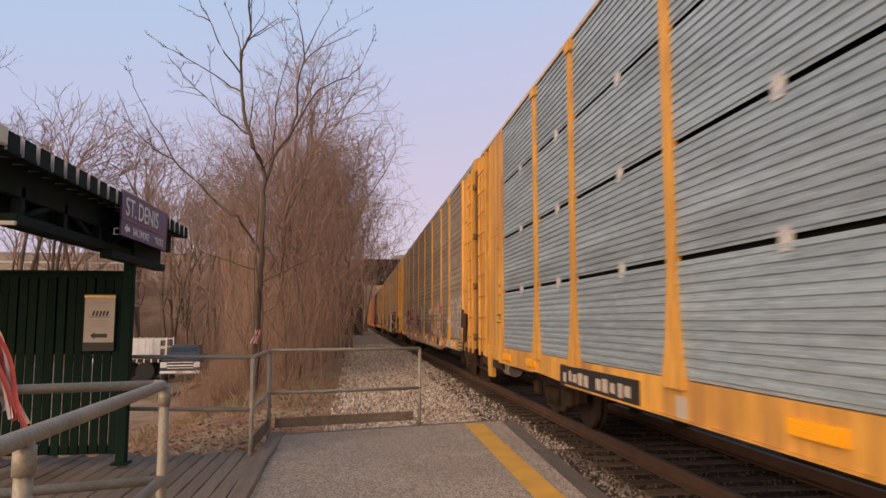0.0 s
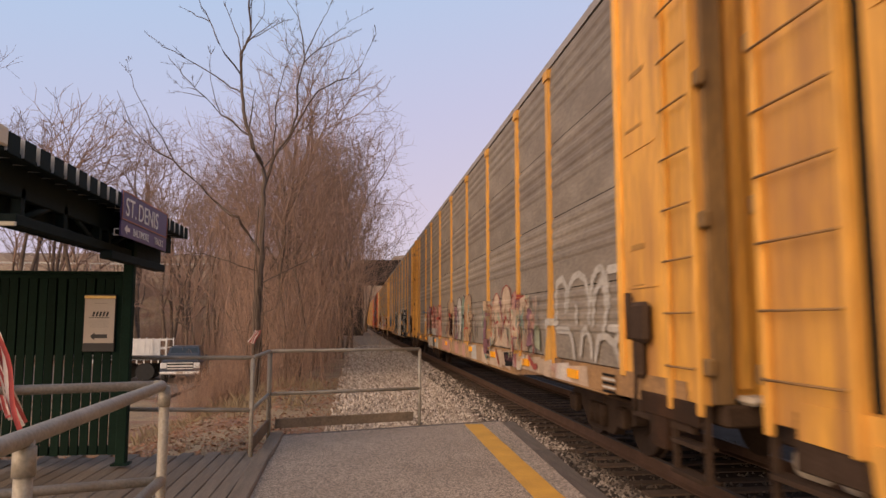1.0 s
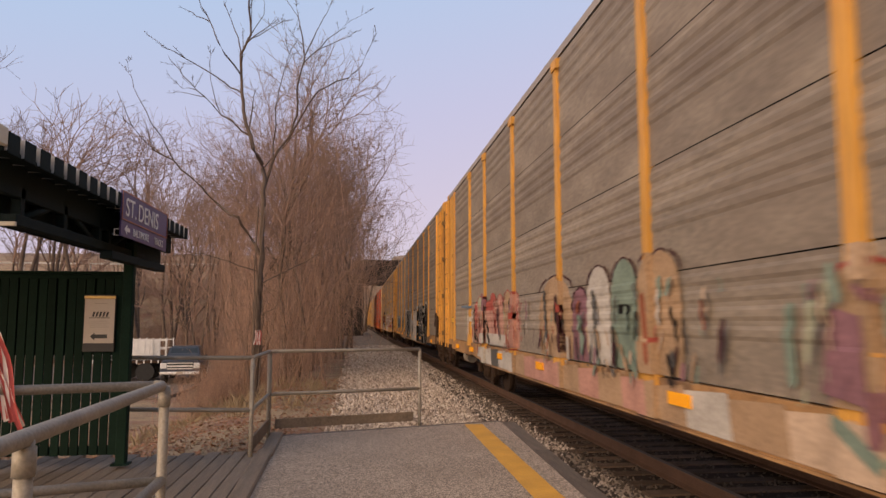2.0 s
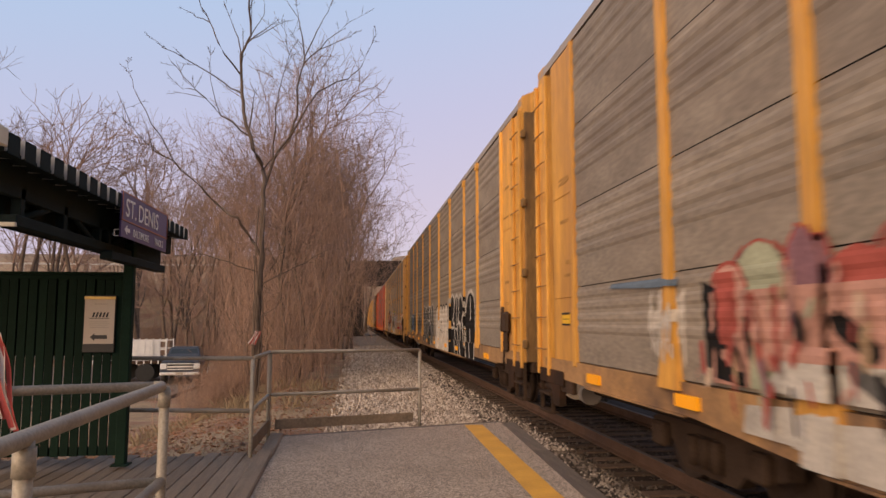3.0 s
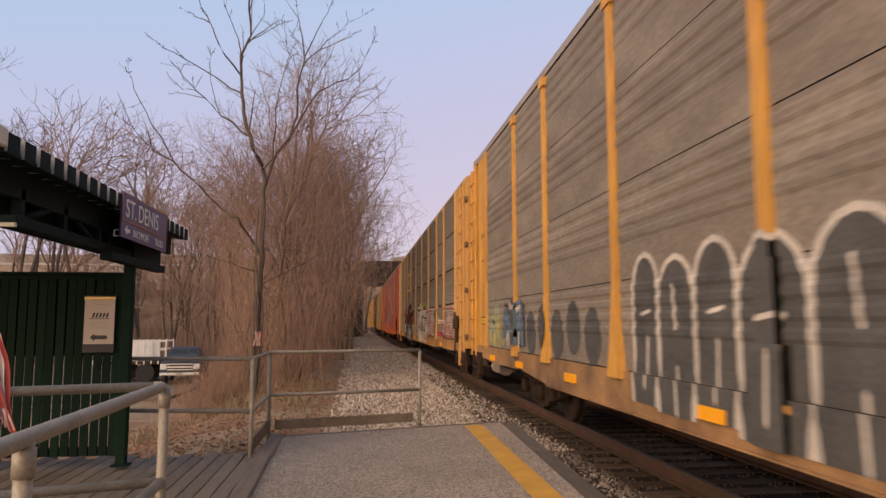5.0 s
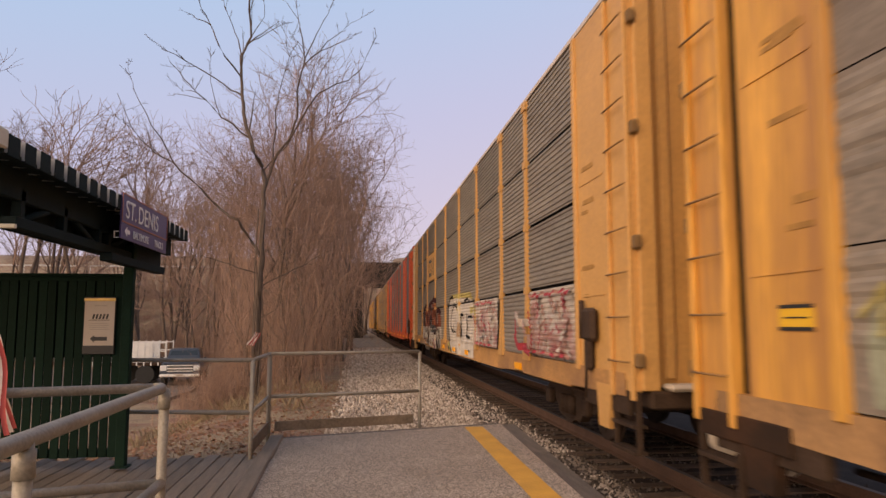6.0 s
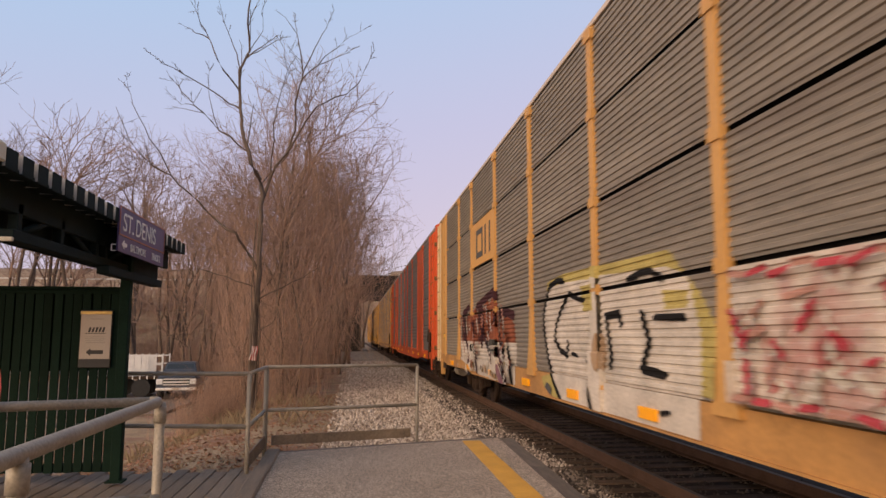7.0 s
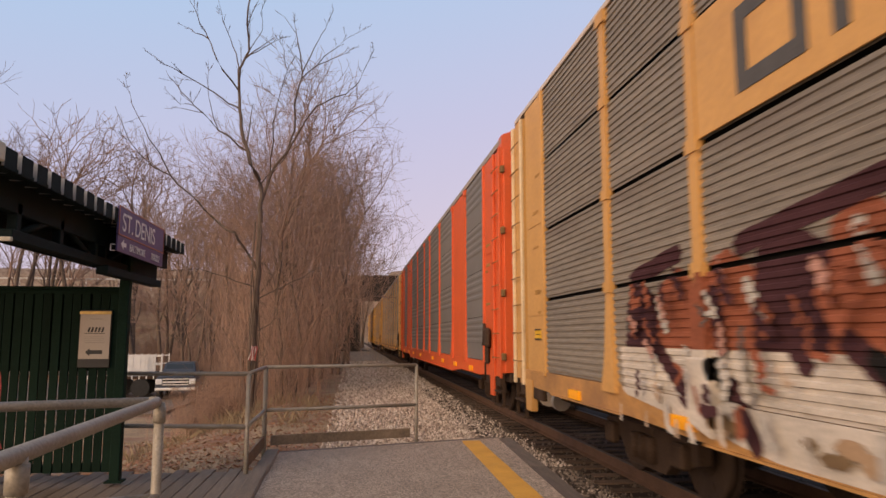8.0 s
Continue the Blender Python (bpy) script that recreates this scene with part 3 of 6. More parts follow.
M_TRAILER = material("white_stake_panel", (0.62, 0.62, 0.61), 0.6, vary=0.15, scale=2, fine=30)


def pickup():
    t = thing("pickup_truck", "dark blue pickup truck with a chrome grille, parked facing the platform", "truck", at=pose(-8.86, 37.5, LOT_Z + 0.03, 0, 0, 7))
    # nose points to -y
    bm = bmesh.new()
    box(bm, -0.98, 0.98, 0.0, 5.4, 0.5, 1.08, 0.09)
    body = part("body", bm, M_TRUCK, t)
    bm = bmesh.new()
    box(bm, -0.92, 0.92, 0.06, 1.35, 1.05, 1.2, 0.07)
    part("bonnet", bm, M_TRUCK, t)
    bm = bmesh.new()
    v = [bm.verts.new(p) for p in ((-0.9, 1.2, 1.1), (0.9, 1.2, 1.1), (0.9, 3.5, 1.1), (-0.9, 3.5, 1.1), (-0.72, 1.85, 1.83), (0.72, 1.85, 1.83), (0.74, 3.3, 1.83), (-0.74, 3.3, 1.83))]
    for q in ((0, 1, 5, 4), (1, 2, 6, 5), (2, 3, 7, 6), (3, 0, 4, 7), (4, 5, 6, 7)):
        bm.faces.new([v[i] for i in q])
    bmesh.ops.bevel(bm, geom=list(bm.edges), offset=0.05, segments=2, affect="EDGES")
    part("cab", bm, M_TRUCK, t)
    bm = bmesh.new()
    bm.faces.new([bm.verts.new(p) for p in ((-0.78, 1.28, 1.16), (0.78, 1.28, 1.16), (0.64, 1.75, 1.74), (-0.64, 1.75, 1.74))])
    part("windscreen", bm, M_GLASS, t)
    bm = bmesh.new()
    box(bm, -0.62, 0.62, -0.03, 0.04, 0.72, 1.08, 0.02)
    gr = part("grille", bm, M_BLACK, t)
    for z in (0.74, 0.86, 1.02):
        bm = bmesh.new()
        box(bm, -0.62, 0.62, -0.055, -0.025, z, z + (0.05 if z != 0.86 else 0.075), 0.01)
        part("grille_bar", bm, M_CHROME, gr)
    for sx in (-1, 1):
        bm = bmesh.new()
        a, b = sorted((sx * 0.64, sx * 0.96))
        box(bm, a, b, -0.03, 0.05, 0.78, 1.06, 0.03)
        part("headlight", bm, M_LAMP, t, "clear headlight")
        bm = bmesh.new()
        a, b = sorted((sx * 1.0, sx * 1.2))
        box(bm, a, b, 1.5, 1.6, 1.15, 1.4, 0.03)
        part("mirror", bm, M_BLACK, t)
        for y in (0.95, 4.4):
            bm = bmesh.new()
            rod(bm, (sx * 0.72, y, 0.38), (sx * 0.98, y, 0.38), 0.38, 20)
            wh = part("wheel", bm, M_TYRE, t)
            bm = bmesh.new()
            rod(bm, (sx * 0.96, y, 0.38), (sx * 0.99, y, 0.38), 0.22, 14)
            part("rim", bm, M_CHROME, wh)
    bm = bmesh.new()
    box(bm, -0.97, 0.97, -0.12, 0.06, 0.48, 0.62, 0.04)
    bp = part("bumper", bm, M_CHROME, t, "chrome bumper")
    bm = bmesh.new()
    box(bm, -0.16, 0.16, -0.135, -0.12, 0.5, 0.62)
    part("plate", bm, M_PAPER, bp)


pickup()


def trailer():
    t = thing("stake_trailer", "white stake-sided trailer parked in the lot", "trailer", at=pose(-11.2, 40.5, LOT_Z + 0.03, 0, 0, 4))
    bm = bmesh.new()
    box(bm, -2.6, 1.05, -1.1, 1.1, 0.94, 1.08, 0.02)
    part("bed", bm, M_STEEL, t)
    for y in (-1.08, 1.08):
        for z in (1.22, 1.67, 2.12):
            bm = bmesh.new()
            box(bm, -2.6, 1.05, y - 0.015, y + 0.015, z, z + 0.06)
            part("side_rail", bm, M_TRAILER, t)
        bm = bmesh.new()
        box(bm, -2.6, 0.2, y - 0.01, y + 0.01, 1.12, 2.14)
        part("side_sheet", bm, M_TRAILER, t)
        for i in range(11):
            bm = bmesh.new()
            x = -2.58 + 0.36 * i
            box(bm, x - 0.03, x + 0.03, y - 0.03, y + 0.02, 0.94, 2.24)
            part("stake", bm, M_TRAILER, t)
    bm = bmesh.new()
    box(bm, -0.93, -0.88, -1.16, -1.1, 1.0, 2.97)
    part("ladder_post", bm, M_TRAILER, t)
    for x in (-1.2, 0.0):
        for y in (-0.95, 0.95):
            bm = bmesh.new()
            rod(bm, (x, y - 0.12, 0.48), (x, y + 0.12, 0.48), 0.48, 20)
            part("wheel", bm, M_TYRE, t)


trailer()


# ---- trees ----
def limb_path(rng, p, d, length, r, segs, wobble, lift, level0=False):
    pts, rad = [p.copy()], [r]
    d = d.normalized()
    for i in range(segs):
        d = (d + Vector((rng.gauss(0, wobble), rng.gauss(0, wobble), rng.gauss(0, wobble) + lift))).normalized()
        p = p + d * (length / segs)
        pts.append(p.copy())
        rad.append(r * (1 - 0.93 * (i + 1) / segs) if level0 else r * (1 - 0.75 * (i + 1) / segs))
    return pts, rad


def sprout(rng, out, pts, rad, level, top, spread=0.75, density=1.0, ratio=0.55, lift=0.10, thin=0.004):
    """side shoots on a limb, level by level"""
    total = sum((b - a).length for a, b in zip(pts[:-1], pts[1:]))
    count = max(2, round(density * (7 if level == 1 else 6 if level == 2 else 4)))
    for k in range(count):
        u = rng.uniform(0.25, 1.0) * (len(pts) - 1)
        i = min(int(u), len(pts) - 2)
        f = u - i
        p = pts[i].lerp(pts[i + 1], f)
        d = (pts[i + 1] - pts[i]).normalized()
        side = Vector((rng.gauss(0, 1), rng.gauss(0, 1), rng.gauss(0.15, 0.7))).normalized()
        nd = (d + side * spread * rng.uniform(0.7, 1.3)).normalized()
        length = total * ratio * rng.uniform(0.5, 1.1) * (1.15 - 0.45 * u / (len(pts) - 1))
        r = max(thin, (rad[i] * (1 - f) + rad[i + 1] * f) * 0.62)
        q, qr = limb_path(rng, p, nd, length, r, 4 if level < top else 3, 0.11, lift)
        out.append((q, qr, 4 if level == 1 else 3, level))
        if level < top:
            sprout(rng, out, q, qr, level + 1, top, spread, density, ratio, lift, thin)


def tube_mesh(name, branches, mat, thin=0.003):
    verts, faces = [], []
    for pts, rad, sides, level in branches:
        base = len(verts)
        for i, p in enumerate(pts):
            d = (pts[min(i + 1, len(pts) - 1)] - pts[max(i - 1, 0)]).normalized()
            a = d.orthogonal().normalized()
            b = d.cross(a)
            r = max(thin, rad[i])
            for k in range(sides):
                w = 2 * math.pi * k / sides
                verts.append(tuple(p + (a * math.cos(w) + b * math.sin(w)) * r))
        for i in range(len(pts) - 1):
            for k in range(sides):
                k2 = (k + 1) % sides
                faces.append((base + i * sides + k, base + i * sides + k2, base + (i + 1) * sides + k2, base + (i + 1) * sides + k))
    return raw_mesh(name, verts, faces, mat, True)


def fork(rng, trunks, crown, p, d, length, r, level, top, spread, lift, thin):
    """a limb that divides again and again, its ends turning up"""
    pts, rad = limb_path(rng, p, d, length, r, 3, 0.07 + 0.025 * level, lift if level < 3 else 0.012)
    rad = [r, r * 0.9, r * 0.8, r * 0.7]
    if level >= top:
        crown.append(([pts[0], pts[2], pts[3]], [rad[0], rad[2], rad[3]], 3, level))
        return
    (trunks if level < 2 else crown).append((pts, rad, 6 if level < 2 else 4 if level == 2 else 3, level))
    d = (pts[-1] - pts[-2]).normalized()
    turn = rng.uniform(0, 2 * math.pi)
    a = d.orthogonal().normalized()
    b = d.cross(a)
    for k in range(2 if rng.random() < 0.7 else 3):
        w = turn + math.pi * k + rng.gauss(0, 0.4)
        nd = d + (a * math.cos(w) + b * math.sin(w)) * spread * rng.uniform(0.4, 1.2) * (1.0 if level < 3 else 1.25)
        fork(rng, trunks, crown, pts[-1], nd, length * rng.uniform(0.68, 0.92), max(thin, r * 0.66), level + 1, top, spread, lift, thin)
    # weaker shoots along the limb
    for k in range(1 if level < 2 else 2):
        i = rng.randint(1, 2)
        w = rng.uniform(0, 2 * math.pi)
        nd = d + (a * math.cos(w) + b * math.sin(w)) * rng.uniform(0.6, 1.1)
        fork(rng, trunks, crown, pts[i], nd, length * rng.uniform(0.4, 0.65), max(thin, rad[i] * 0.42), min(top, max(level + 2, top - 2)), top, spread, lift, thin)


def tree(name, label, seed, height, r, stems=1, lean=0.1, top=6, spread=0.55, at=None, thin=0.008, bole=0.3, lift=0.07, vines=0):
    """a leafless tree: boles that divide into limbs, boughs and fine twigs"""
    rng = random.Random(seed)
    t = thing(name, label, "tree", "bare trees", at=at)
    trunks, crown, strands = [], [], []
    for s in range(stems):
        d = Vector((rng.gauss(0, lean), rng.gauss(0, lean), 1))
        p = Vector((rng.uniform(-0.12, 0.12) * stems, rng.uniform(-0.12, 0.12) * stems, -0.3))
        pts, rad = limb_path(rng, p, d, height * bole * rng.uniform(0.85, 1.15), r, 4, 0.04, 0.03)
        rad = [r * (1.15 - 0.3 * i / 4) for i in range(5)]
        trunks.append((pts, rad, 8, 0))
        fork(rng, trunks, crown, pts[-1], pts[-1] - pts[-2], height * (1 - bole) * 0.235, r * 0.78, 0, top, spread, lift, thin)
        fork(rng, trunks, crown, pts[-2], pts[-1] - pts[-2] + Vector((rng.gauss(0, 0.6), rng.gauss(0, 0.6), 0)), height * (1 - bole) * 0.2, r * 0.5, 1, top, spread, lift, thin)
    # dry creepers hanging from the boughs
    hold = [q for q, _, _, level in crown if level < top - 1]
    for k in range(vines):
        q = rng.choice(hold)
        p = q[-1].lerp(q[-2], rng.random())
        pts, rad = limb_path(rng, p, Vector((rng.gauss(0, 0.25), rng.gauss(0, 0.25), -1)), p.z * rng.uniform(0.25, 0.7), thin * 0.9, 4, 0.12, -0.15)
        strands.append((pts, [thin * 0.9] * 5, 3, 1))
    part("trunk", tube_mesh("trunk", trunks, M_BARK), None, t)
    part("crown", tube_mesh("crown", crown, M_TWIG, thin * 0.7), None, t)
    if strands:
        part("creepers", tube_mesh("creepers", strands, M_VINE, thin * 0.7), None, t, "dry brown hanging creepers")
    return t


def front_tree():
    """the slender tree beside the platform, its limbs swept up and out"""
    rng = random.Random(5)
    t = thing("tree", "slender bare tree with long upswept limbs beside the railing", "tree", "bare trees", at=pose(-2.45, 18, -0.75))
    main, crown = [], []
    def limb(r, *pts, twigs=1, density=1.0, taper=0.86):
        fine = []
        ps = [Vector((x, rng.uniform(-0.2, 0.2) * (1 + z * 0.1), z)) for x, z in pts]
        if main:
            ps[0] = min((p for q in main for p in q[0]), key=lambda p: (p.x - ps[0].x) ** 2 + (p.z - ps[0].z) ** 2).copy()
        for a, b in zip(ps[:-1], ps[1:]):
            for k in range(3):
                fine.append(a.lerp(b, k / 3) + (Vector((rng.gauss(0, 0.022), rng.gauss(0, 0.04), rng.gauss(0, 0.015))) if fine else Vector()))
        fine.append(ps[-1])
        n = len(fine) - 1
        rad = [r * (1 if r > 0.06 else 0.8) * (1 - taper * i / n) for i in range(n + 1)]
        main.append((fine, rad, 7, 0))
        sprout(rng, crown, fine[n // 3:], rad[n // 3:], 1, twigs + 1, 0.75, density * 1.05, 0.22, 0.03, 0.0035)
    # bole and its two upright stems
    limb(0.082, (0.0, -0.2), (-0.02, 1.4), (0.02, 2.8), (0.03, 3.8), (0.05, 5.3), (0.04, 6.1), (-0.15, 6.53), (-0.49, 7.56), (-0.59, 8.37), (-0.61, 9.13), (-0.41, 9.74), (-0.37, 10.6), (-0.36, 11.3), taper=0.8)
    limb(0.05, (0.05, 5.6), (0.24, 6.4), (0.66, 7.0), (0.86, 7.6), (0.95, 8.5), (1.03, 9.2), (0.92, 9.9), (0.8, 10.35), (0.5, 10.8))
    # the long limb reaching over the boardwalk
    limb(0.05, (0.02, 4.0), (-0.19, 4.3), (-0.55, 4.8), (-0.9, 5.0), (-1.5, 5.6), (-2.25, 6.3), (-2.7, 6.55), (-3.17, 7.1), (-3.7, 8.1))
    limb(0.022, (-2.29, 6.32), (-2.63, 7.1), (-3.07, 8.0), (-3.45, 8.85))
    # limbs of the first stem
    limb(0.024, (-0.61, 9.13), (-0.73, 9.65), (-1.0, 10.3), (-1.16, 10.9))
    limb(0.016, (-0.41, 9.74), (-0.07, 10.3), (0.03, 10.9))
    limb(0.028, (-0.6, 8.67), (-1.1, 9.25), (-1.42, 10.0), (-1.72, 10.5), (-1.9, 11.0))
    limb(0.022, (-1.42, 9.95), (-1.75, 10.15), (-2.2, 10.35), twigs=0)
    limb(0.028, (-0.58, 8.0), (-1.0, 8.36), (-1.73, 8.8), (-2.43, 9.05), (-2.8, 9.5))
    limb(0.03, (-0.4, 6.8), (-0.98, 7.4), (-1.63, 8.03), (-2.05, 8.5), (-2.4, 9.0))
    limb(0.013, (-1.55, 7.85), (-2.0, 8.0), (-2.45, 8.05), twigs=0)
    limb(0.014, (-1.6, 8.0), (-2.1, 8.25), (-2.5, 8.6), twigs=0)
    limb(0.015, (-1.05, 7.45), (-1.25, 8.3), (-1.32, 9.25))
    # limbs of the second stem
    limb(0.022, (1.03, 9.2), (1.32, 9.85), (1.6, 10.5), (1.8, 11.0))
    limb(0.022, (1.05, 9.0), (1.62, 9.7), (2.06, 9.9), (2.65, 10.4))
    limb(0.016, (1.4, 9.35), (2.06, 9.56), (2.5, 9.9))
    limb(0.032, (0.66, 7.0), (1.42, 8.15), (2.15, 8.6), (2.5, 9.1), (2.9, 9.7))
    limb(0.024, (0.16, 6.4), (0.39, 7.6), (0.41, 8.35), (0.61, 9.15), (0.45, 9.8))
    limb(0.014, (0.61, 9.15), (0.85, 9.7), twigs=0)
    limb(0.024, (0.1, 6.1), (0.52, 6.7), (1.1, 7.3), (1.4, 7.9))
    limb(0.02, (0.04, 2.3), (0.34, 2.5), (0.61, 2.72), twigs=0)
    limb(0.026, (0.05, 3.25), (0.6, 3.45), (1.15, 3.72), (1.7, 4.05))
    limb(0.022, (0.0, 3.5), (-0.7, 3.7), (-1.4, 3.9), (-2.0, 3.85))
    part("trunk", tube_mesh("trunk", main, M_BARK), None, t)
    part("crown", tube_mesh("crown", crown, M_BARK, 0.0042), None, t)
    # creepers twisted round the bole
    strands = []
    for k in range(6):
        a, top, rise = rng.uniform(0, 6.3), rng.uniform(3.0, 5.8), rng.uniform(0.5, 1.3)
        pts = [Vector(((0.085 + 0.04 * rng.random()) * math.cos(a + rise * z) + 0.02, (0.09 + 0.03 * rng.random()) * math.sin(a + rise * z), z)) for z in np.arange(-0.1, top, 0.4)]
        strands.append((pts, [0.018] * len(pts), 5, 1))
        for j in range(4):
            q, qr = limb_path(rng, rng.choice(pts[3:]), Vector((rng.gauss(0, 1), rng.gauss(0, 1), 0.2)), rng.uniform(0.3, 0.9), 0.006, 4, 0.35, -0.25)
            strands.append((q, qr, 3, 2))
    part("creepers", tube_mesh("creepers", strands, M_BARK, 0.004), None, t, "dry creepers twisted round the bole")


front_tree()


def woods():
    rng = random.Random(3)
    kinds = [tree("tree", "tall bare tree with a rounded forking crown", 11, 20, 0.20, 1, 0.04, 6, 0.62, bole=0.36, at=pose(-24, 60, -1.5)),
             tree("tree", "tall bare tree with two stems", 12, 20, 0.17, 2, 0.08, 5, 0.5, bole=0.3, at=pose(-18, 62, -1.5)),
             tree("tree", "bare tree with a broad twiggy crown", 13, 19, 0.19, 1, 0.06, 6, 0.7, bole=0.42, at=pose(-28, 63, -1.5)),
             tree("tree", "tall bare tree with three thin stems", 14, 19, 0.13, 3, 0.1, 5, 0.45, bole=0.3, at=pose(-14.5, 57, -1.5))]
    spots = [(-33, 62, 1.3), (-26.5, 58, 1.22), (-21, 58, 1.02), (-30, 57, 1.25), (-22, 70, 1.2), (-31, 75, 1.4), (-37, 72, 1.5), (-13, 66, 0.9), (-26, 80, 1.35), (-18, 78, 1.05), (-40, 62, 1.4), (-12, 74, 0.85), (-34, 66, 1.3), (-45, 78, 1.45), (-10, 62, 0.75), (-11.5, 52, 0.72), (-23.5, 54, 0.95), (-16, 68, 0.9), (-8.5, 70, 0.8), (-28.5, 66, 1.25), (-19.5, 64, 1.0)]
    for i, (x, y, s) in enumerate(spots):
        if i in (3, 8, 12, 16, 18, 19):
            continue
        s *= 1.06
        c = copy_thing(kinds[i % 4], pose(x, y, max(ground_z(x, y), -1.8) - 0.1, 0, 0, rng.uniform(0, 360)))
        c.scale = (s, s, s)
    # woods beyond the overpass, seen under it
    for i in range(12):
        x, y = -2 + 1.1 * i, 128 + 17 * (i % 5)
        c = copy_thing(kinds[(i * 3) % 4], pose(x if abs(x - 4.4) > 3 else x + 6, y, ground_z(x, y) - 0.1, 0, 0, rng.uniform(0, 360)))
        c.scale = (0.6, 0.6, 0.6)
    # woods beyond the road
    for i in range(16):
        x, y = rng.uniform(-75, 2), rng.uniform(112, 160)
        c = copy_thing(kinds[i % 4], pose(x, y, ground_z(x, y) - 0.1, 0, 0, rng.uniform(0, 360)))
        s = rng.uniform(0.9, 1.2)
        c.scale = (s, s, s)
    # trees over the thicket beside the track
    near = [tree("tree", "multi-stemmed bare tree tangled with dry vines", 21, 11.5, 0.075, 3, 0.12, 6, 0.55, thin=0.005, bole=0.22, vines=80, at=pose(-1.9, 29, -0.6)),
            tree("tree", "bare tree with dense red-brown twigs above the thicket", 22, 12.5, 0.10, 2, 0.1, 6, 0.7, thin=0.0055, bole=0.3, vines=90, at=pose(-0.9, 37, -0.6))]
    for i, (x, y, s) in enumerate([(-3.2, 26, 0.8), (-2.6, 33, 1.0), (-4.5, 36, 0.95), (-0.4, 43, 1.08), (-3.0, 48, 1.15), (-0.5, 54, 1.2), (-0.9, 66, 1.25), (-4, 64, 1.2), (-7.5, 54, 0.95), (-1.2, 78, 1.15), (-1.9, 24, 0.8), (-2.3, 27.5, 1.0), (-1.4, 33.5, 0.95), (-0.2, 48, 0.95)]):
        s *= 1.17
        c = copy_thing(near[i % 2], pose(x - 0.3 if y < 50 else x - 1.5, y, ground_z(x, y) - 0.05, 0, 0, rng.uniform(0, 360)))
        c.scale = (s, s, s)


woods()


def brush_mesh(seed, n, height, width, mat, r=0.006, thin=0.0055):
    """a tangle of thin stems with arching shoots and creepers hanging down"""
    rng = random.Random(seed)
    out = []
    for i in range(n):
        p = Vector((rng.gauss(0, width), rng.gauss(0, width), -0.15))
        h = height * rng.uniform(0.35, 1.0)
        pts, rad = limb_path(rng, p, Vector((rng.gauss(0, 0.16), rng.gauss(0, 0.16), 1)), h, r * (rng.uniform(0.6, 1.2) if i % 9 else 2.4), 4, 0.12, 0.03)
        out.append((pts, rad, 3, 0))
        for k in range(3):
            j = rng.randint(1, 4)
            d = Vector((rng.gauss(0, 0.8), rng.gauss(0, 0.8), rng.uniform(-0.2, 0.9)))
            q, qr = limb_path(rng, pts[j], d, h * rng.uniform(0.08, 0.26), r * 0.6, 3, 0.3, -0.1)
            out.append(([q[0], q[2], q[3]], [qr[0], qr[2], qr[3]], 3, 1))
        for k in range(2):
            q0 = pts[rng.randint(2, 4)]
            q, qr = limb_path(rng, q0, Vector((rng.gauss(0, 0.4), rng.gauss(0, 0.4), -0.6)), q0.z * rng.uniform(0.3, 0.8), r * 0.6, 3, 0.16, -0.3)
            out.append(([q[0], q[2], q[3]], [qr[0], qr[2], qr[3]], 3, 1))
    return tube_mesh("brush", out, mat, thin)


def thicket():
    far = [brush_mesh(41, 45, 7.2, 1.1, M_VINE, 0.014, 0.009), brush_mesh(42, 45, 6.0, 1.2, M_TWIG, 0.013, 0.009), brush_mesh(43, 70, 4.0, 1.1, M_TWIG, 0.012, 0.009)]
    tall = [brush_mesh(31, 80, 7.0, 0.85, M_VINE, 0.0075, 0.0045), brush_mesh(32, 80, 5.6, 0.9, M_TWIG, 0.0075, 0.0045), brush_mesh(33, 130, 3.2, 0.8, M_VINE, 0.006, 0.004)]
    rng = random.Random(8)
    spots = []
    for y in np.arange(21.5, 92, 2.3):
        for x in ((-2.2 if y < 34 else -4.0), -4.6, -6.0):
            if rng.random() < (1.0 if x > -4.3 else 0.8 if y < 60 else 0.45):
                spots.append((x + rng.uniform(-0.35, 0.35), y + rng.uniform(-1, 1), rng.choice((0, 0, 1, 1, 2)), rng.uniform(0.75, 1.2)))
    for k in range(75):
        y = rng.uniform(56, 93)
        spots.append((rng.uniform(-34, -6), y, rng.choice((1, 2, 2)), rng.uniform(0.6, 0.95)))
    for k in range(110):
        spots.append((rng.uniform(-36, -7), rng.uniform(66, 94), rng.choice((1, 2, 2)), rng.uniform(0.5, 0.8)))
    for k in range(16):
        spots.append((rng.uniform(-5.5, -3.0), rng.uniform(22, 34), 2, rng.uniform(0.35, 0.7)))
    for k in range(16):
        y = rng.uniform(27, 40)
        spots.append((-rng.uniform(0.14, 0.182) * y, y, 2, rng.uniform(0.38, 0.6)))
    for x, y, k, s in spots:
        if s > 0.62 and y < 41 and x / y < -0.135:
            continue
        ob = new("brush_thicket", (far if y > 42 else tall)[k])
        ob.matrix_basis = pose(x, y, ground_z(x, y), 0, 0, rng.uniform(0, 360)) @ Matrix.Diagonal((s, s, s * rng.uniform(0.85, 1.2), 1))
        tagged(ob, "dense red-brown winter brush of thin bare stems", "brush", "thicket", "stuff")


thicket()


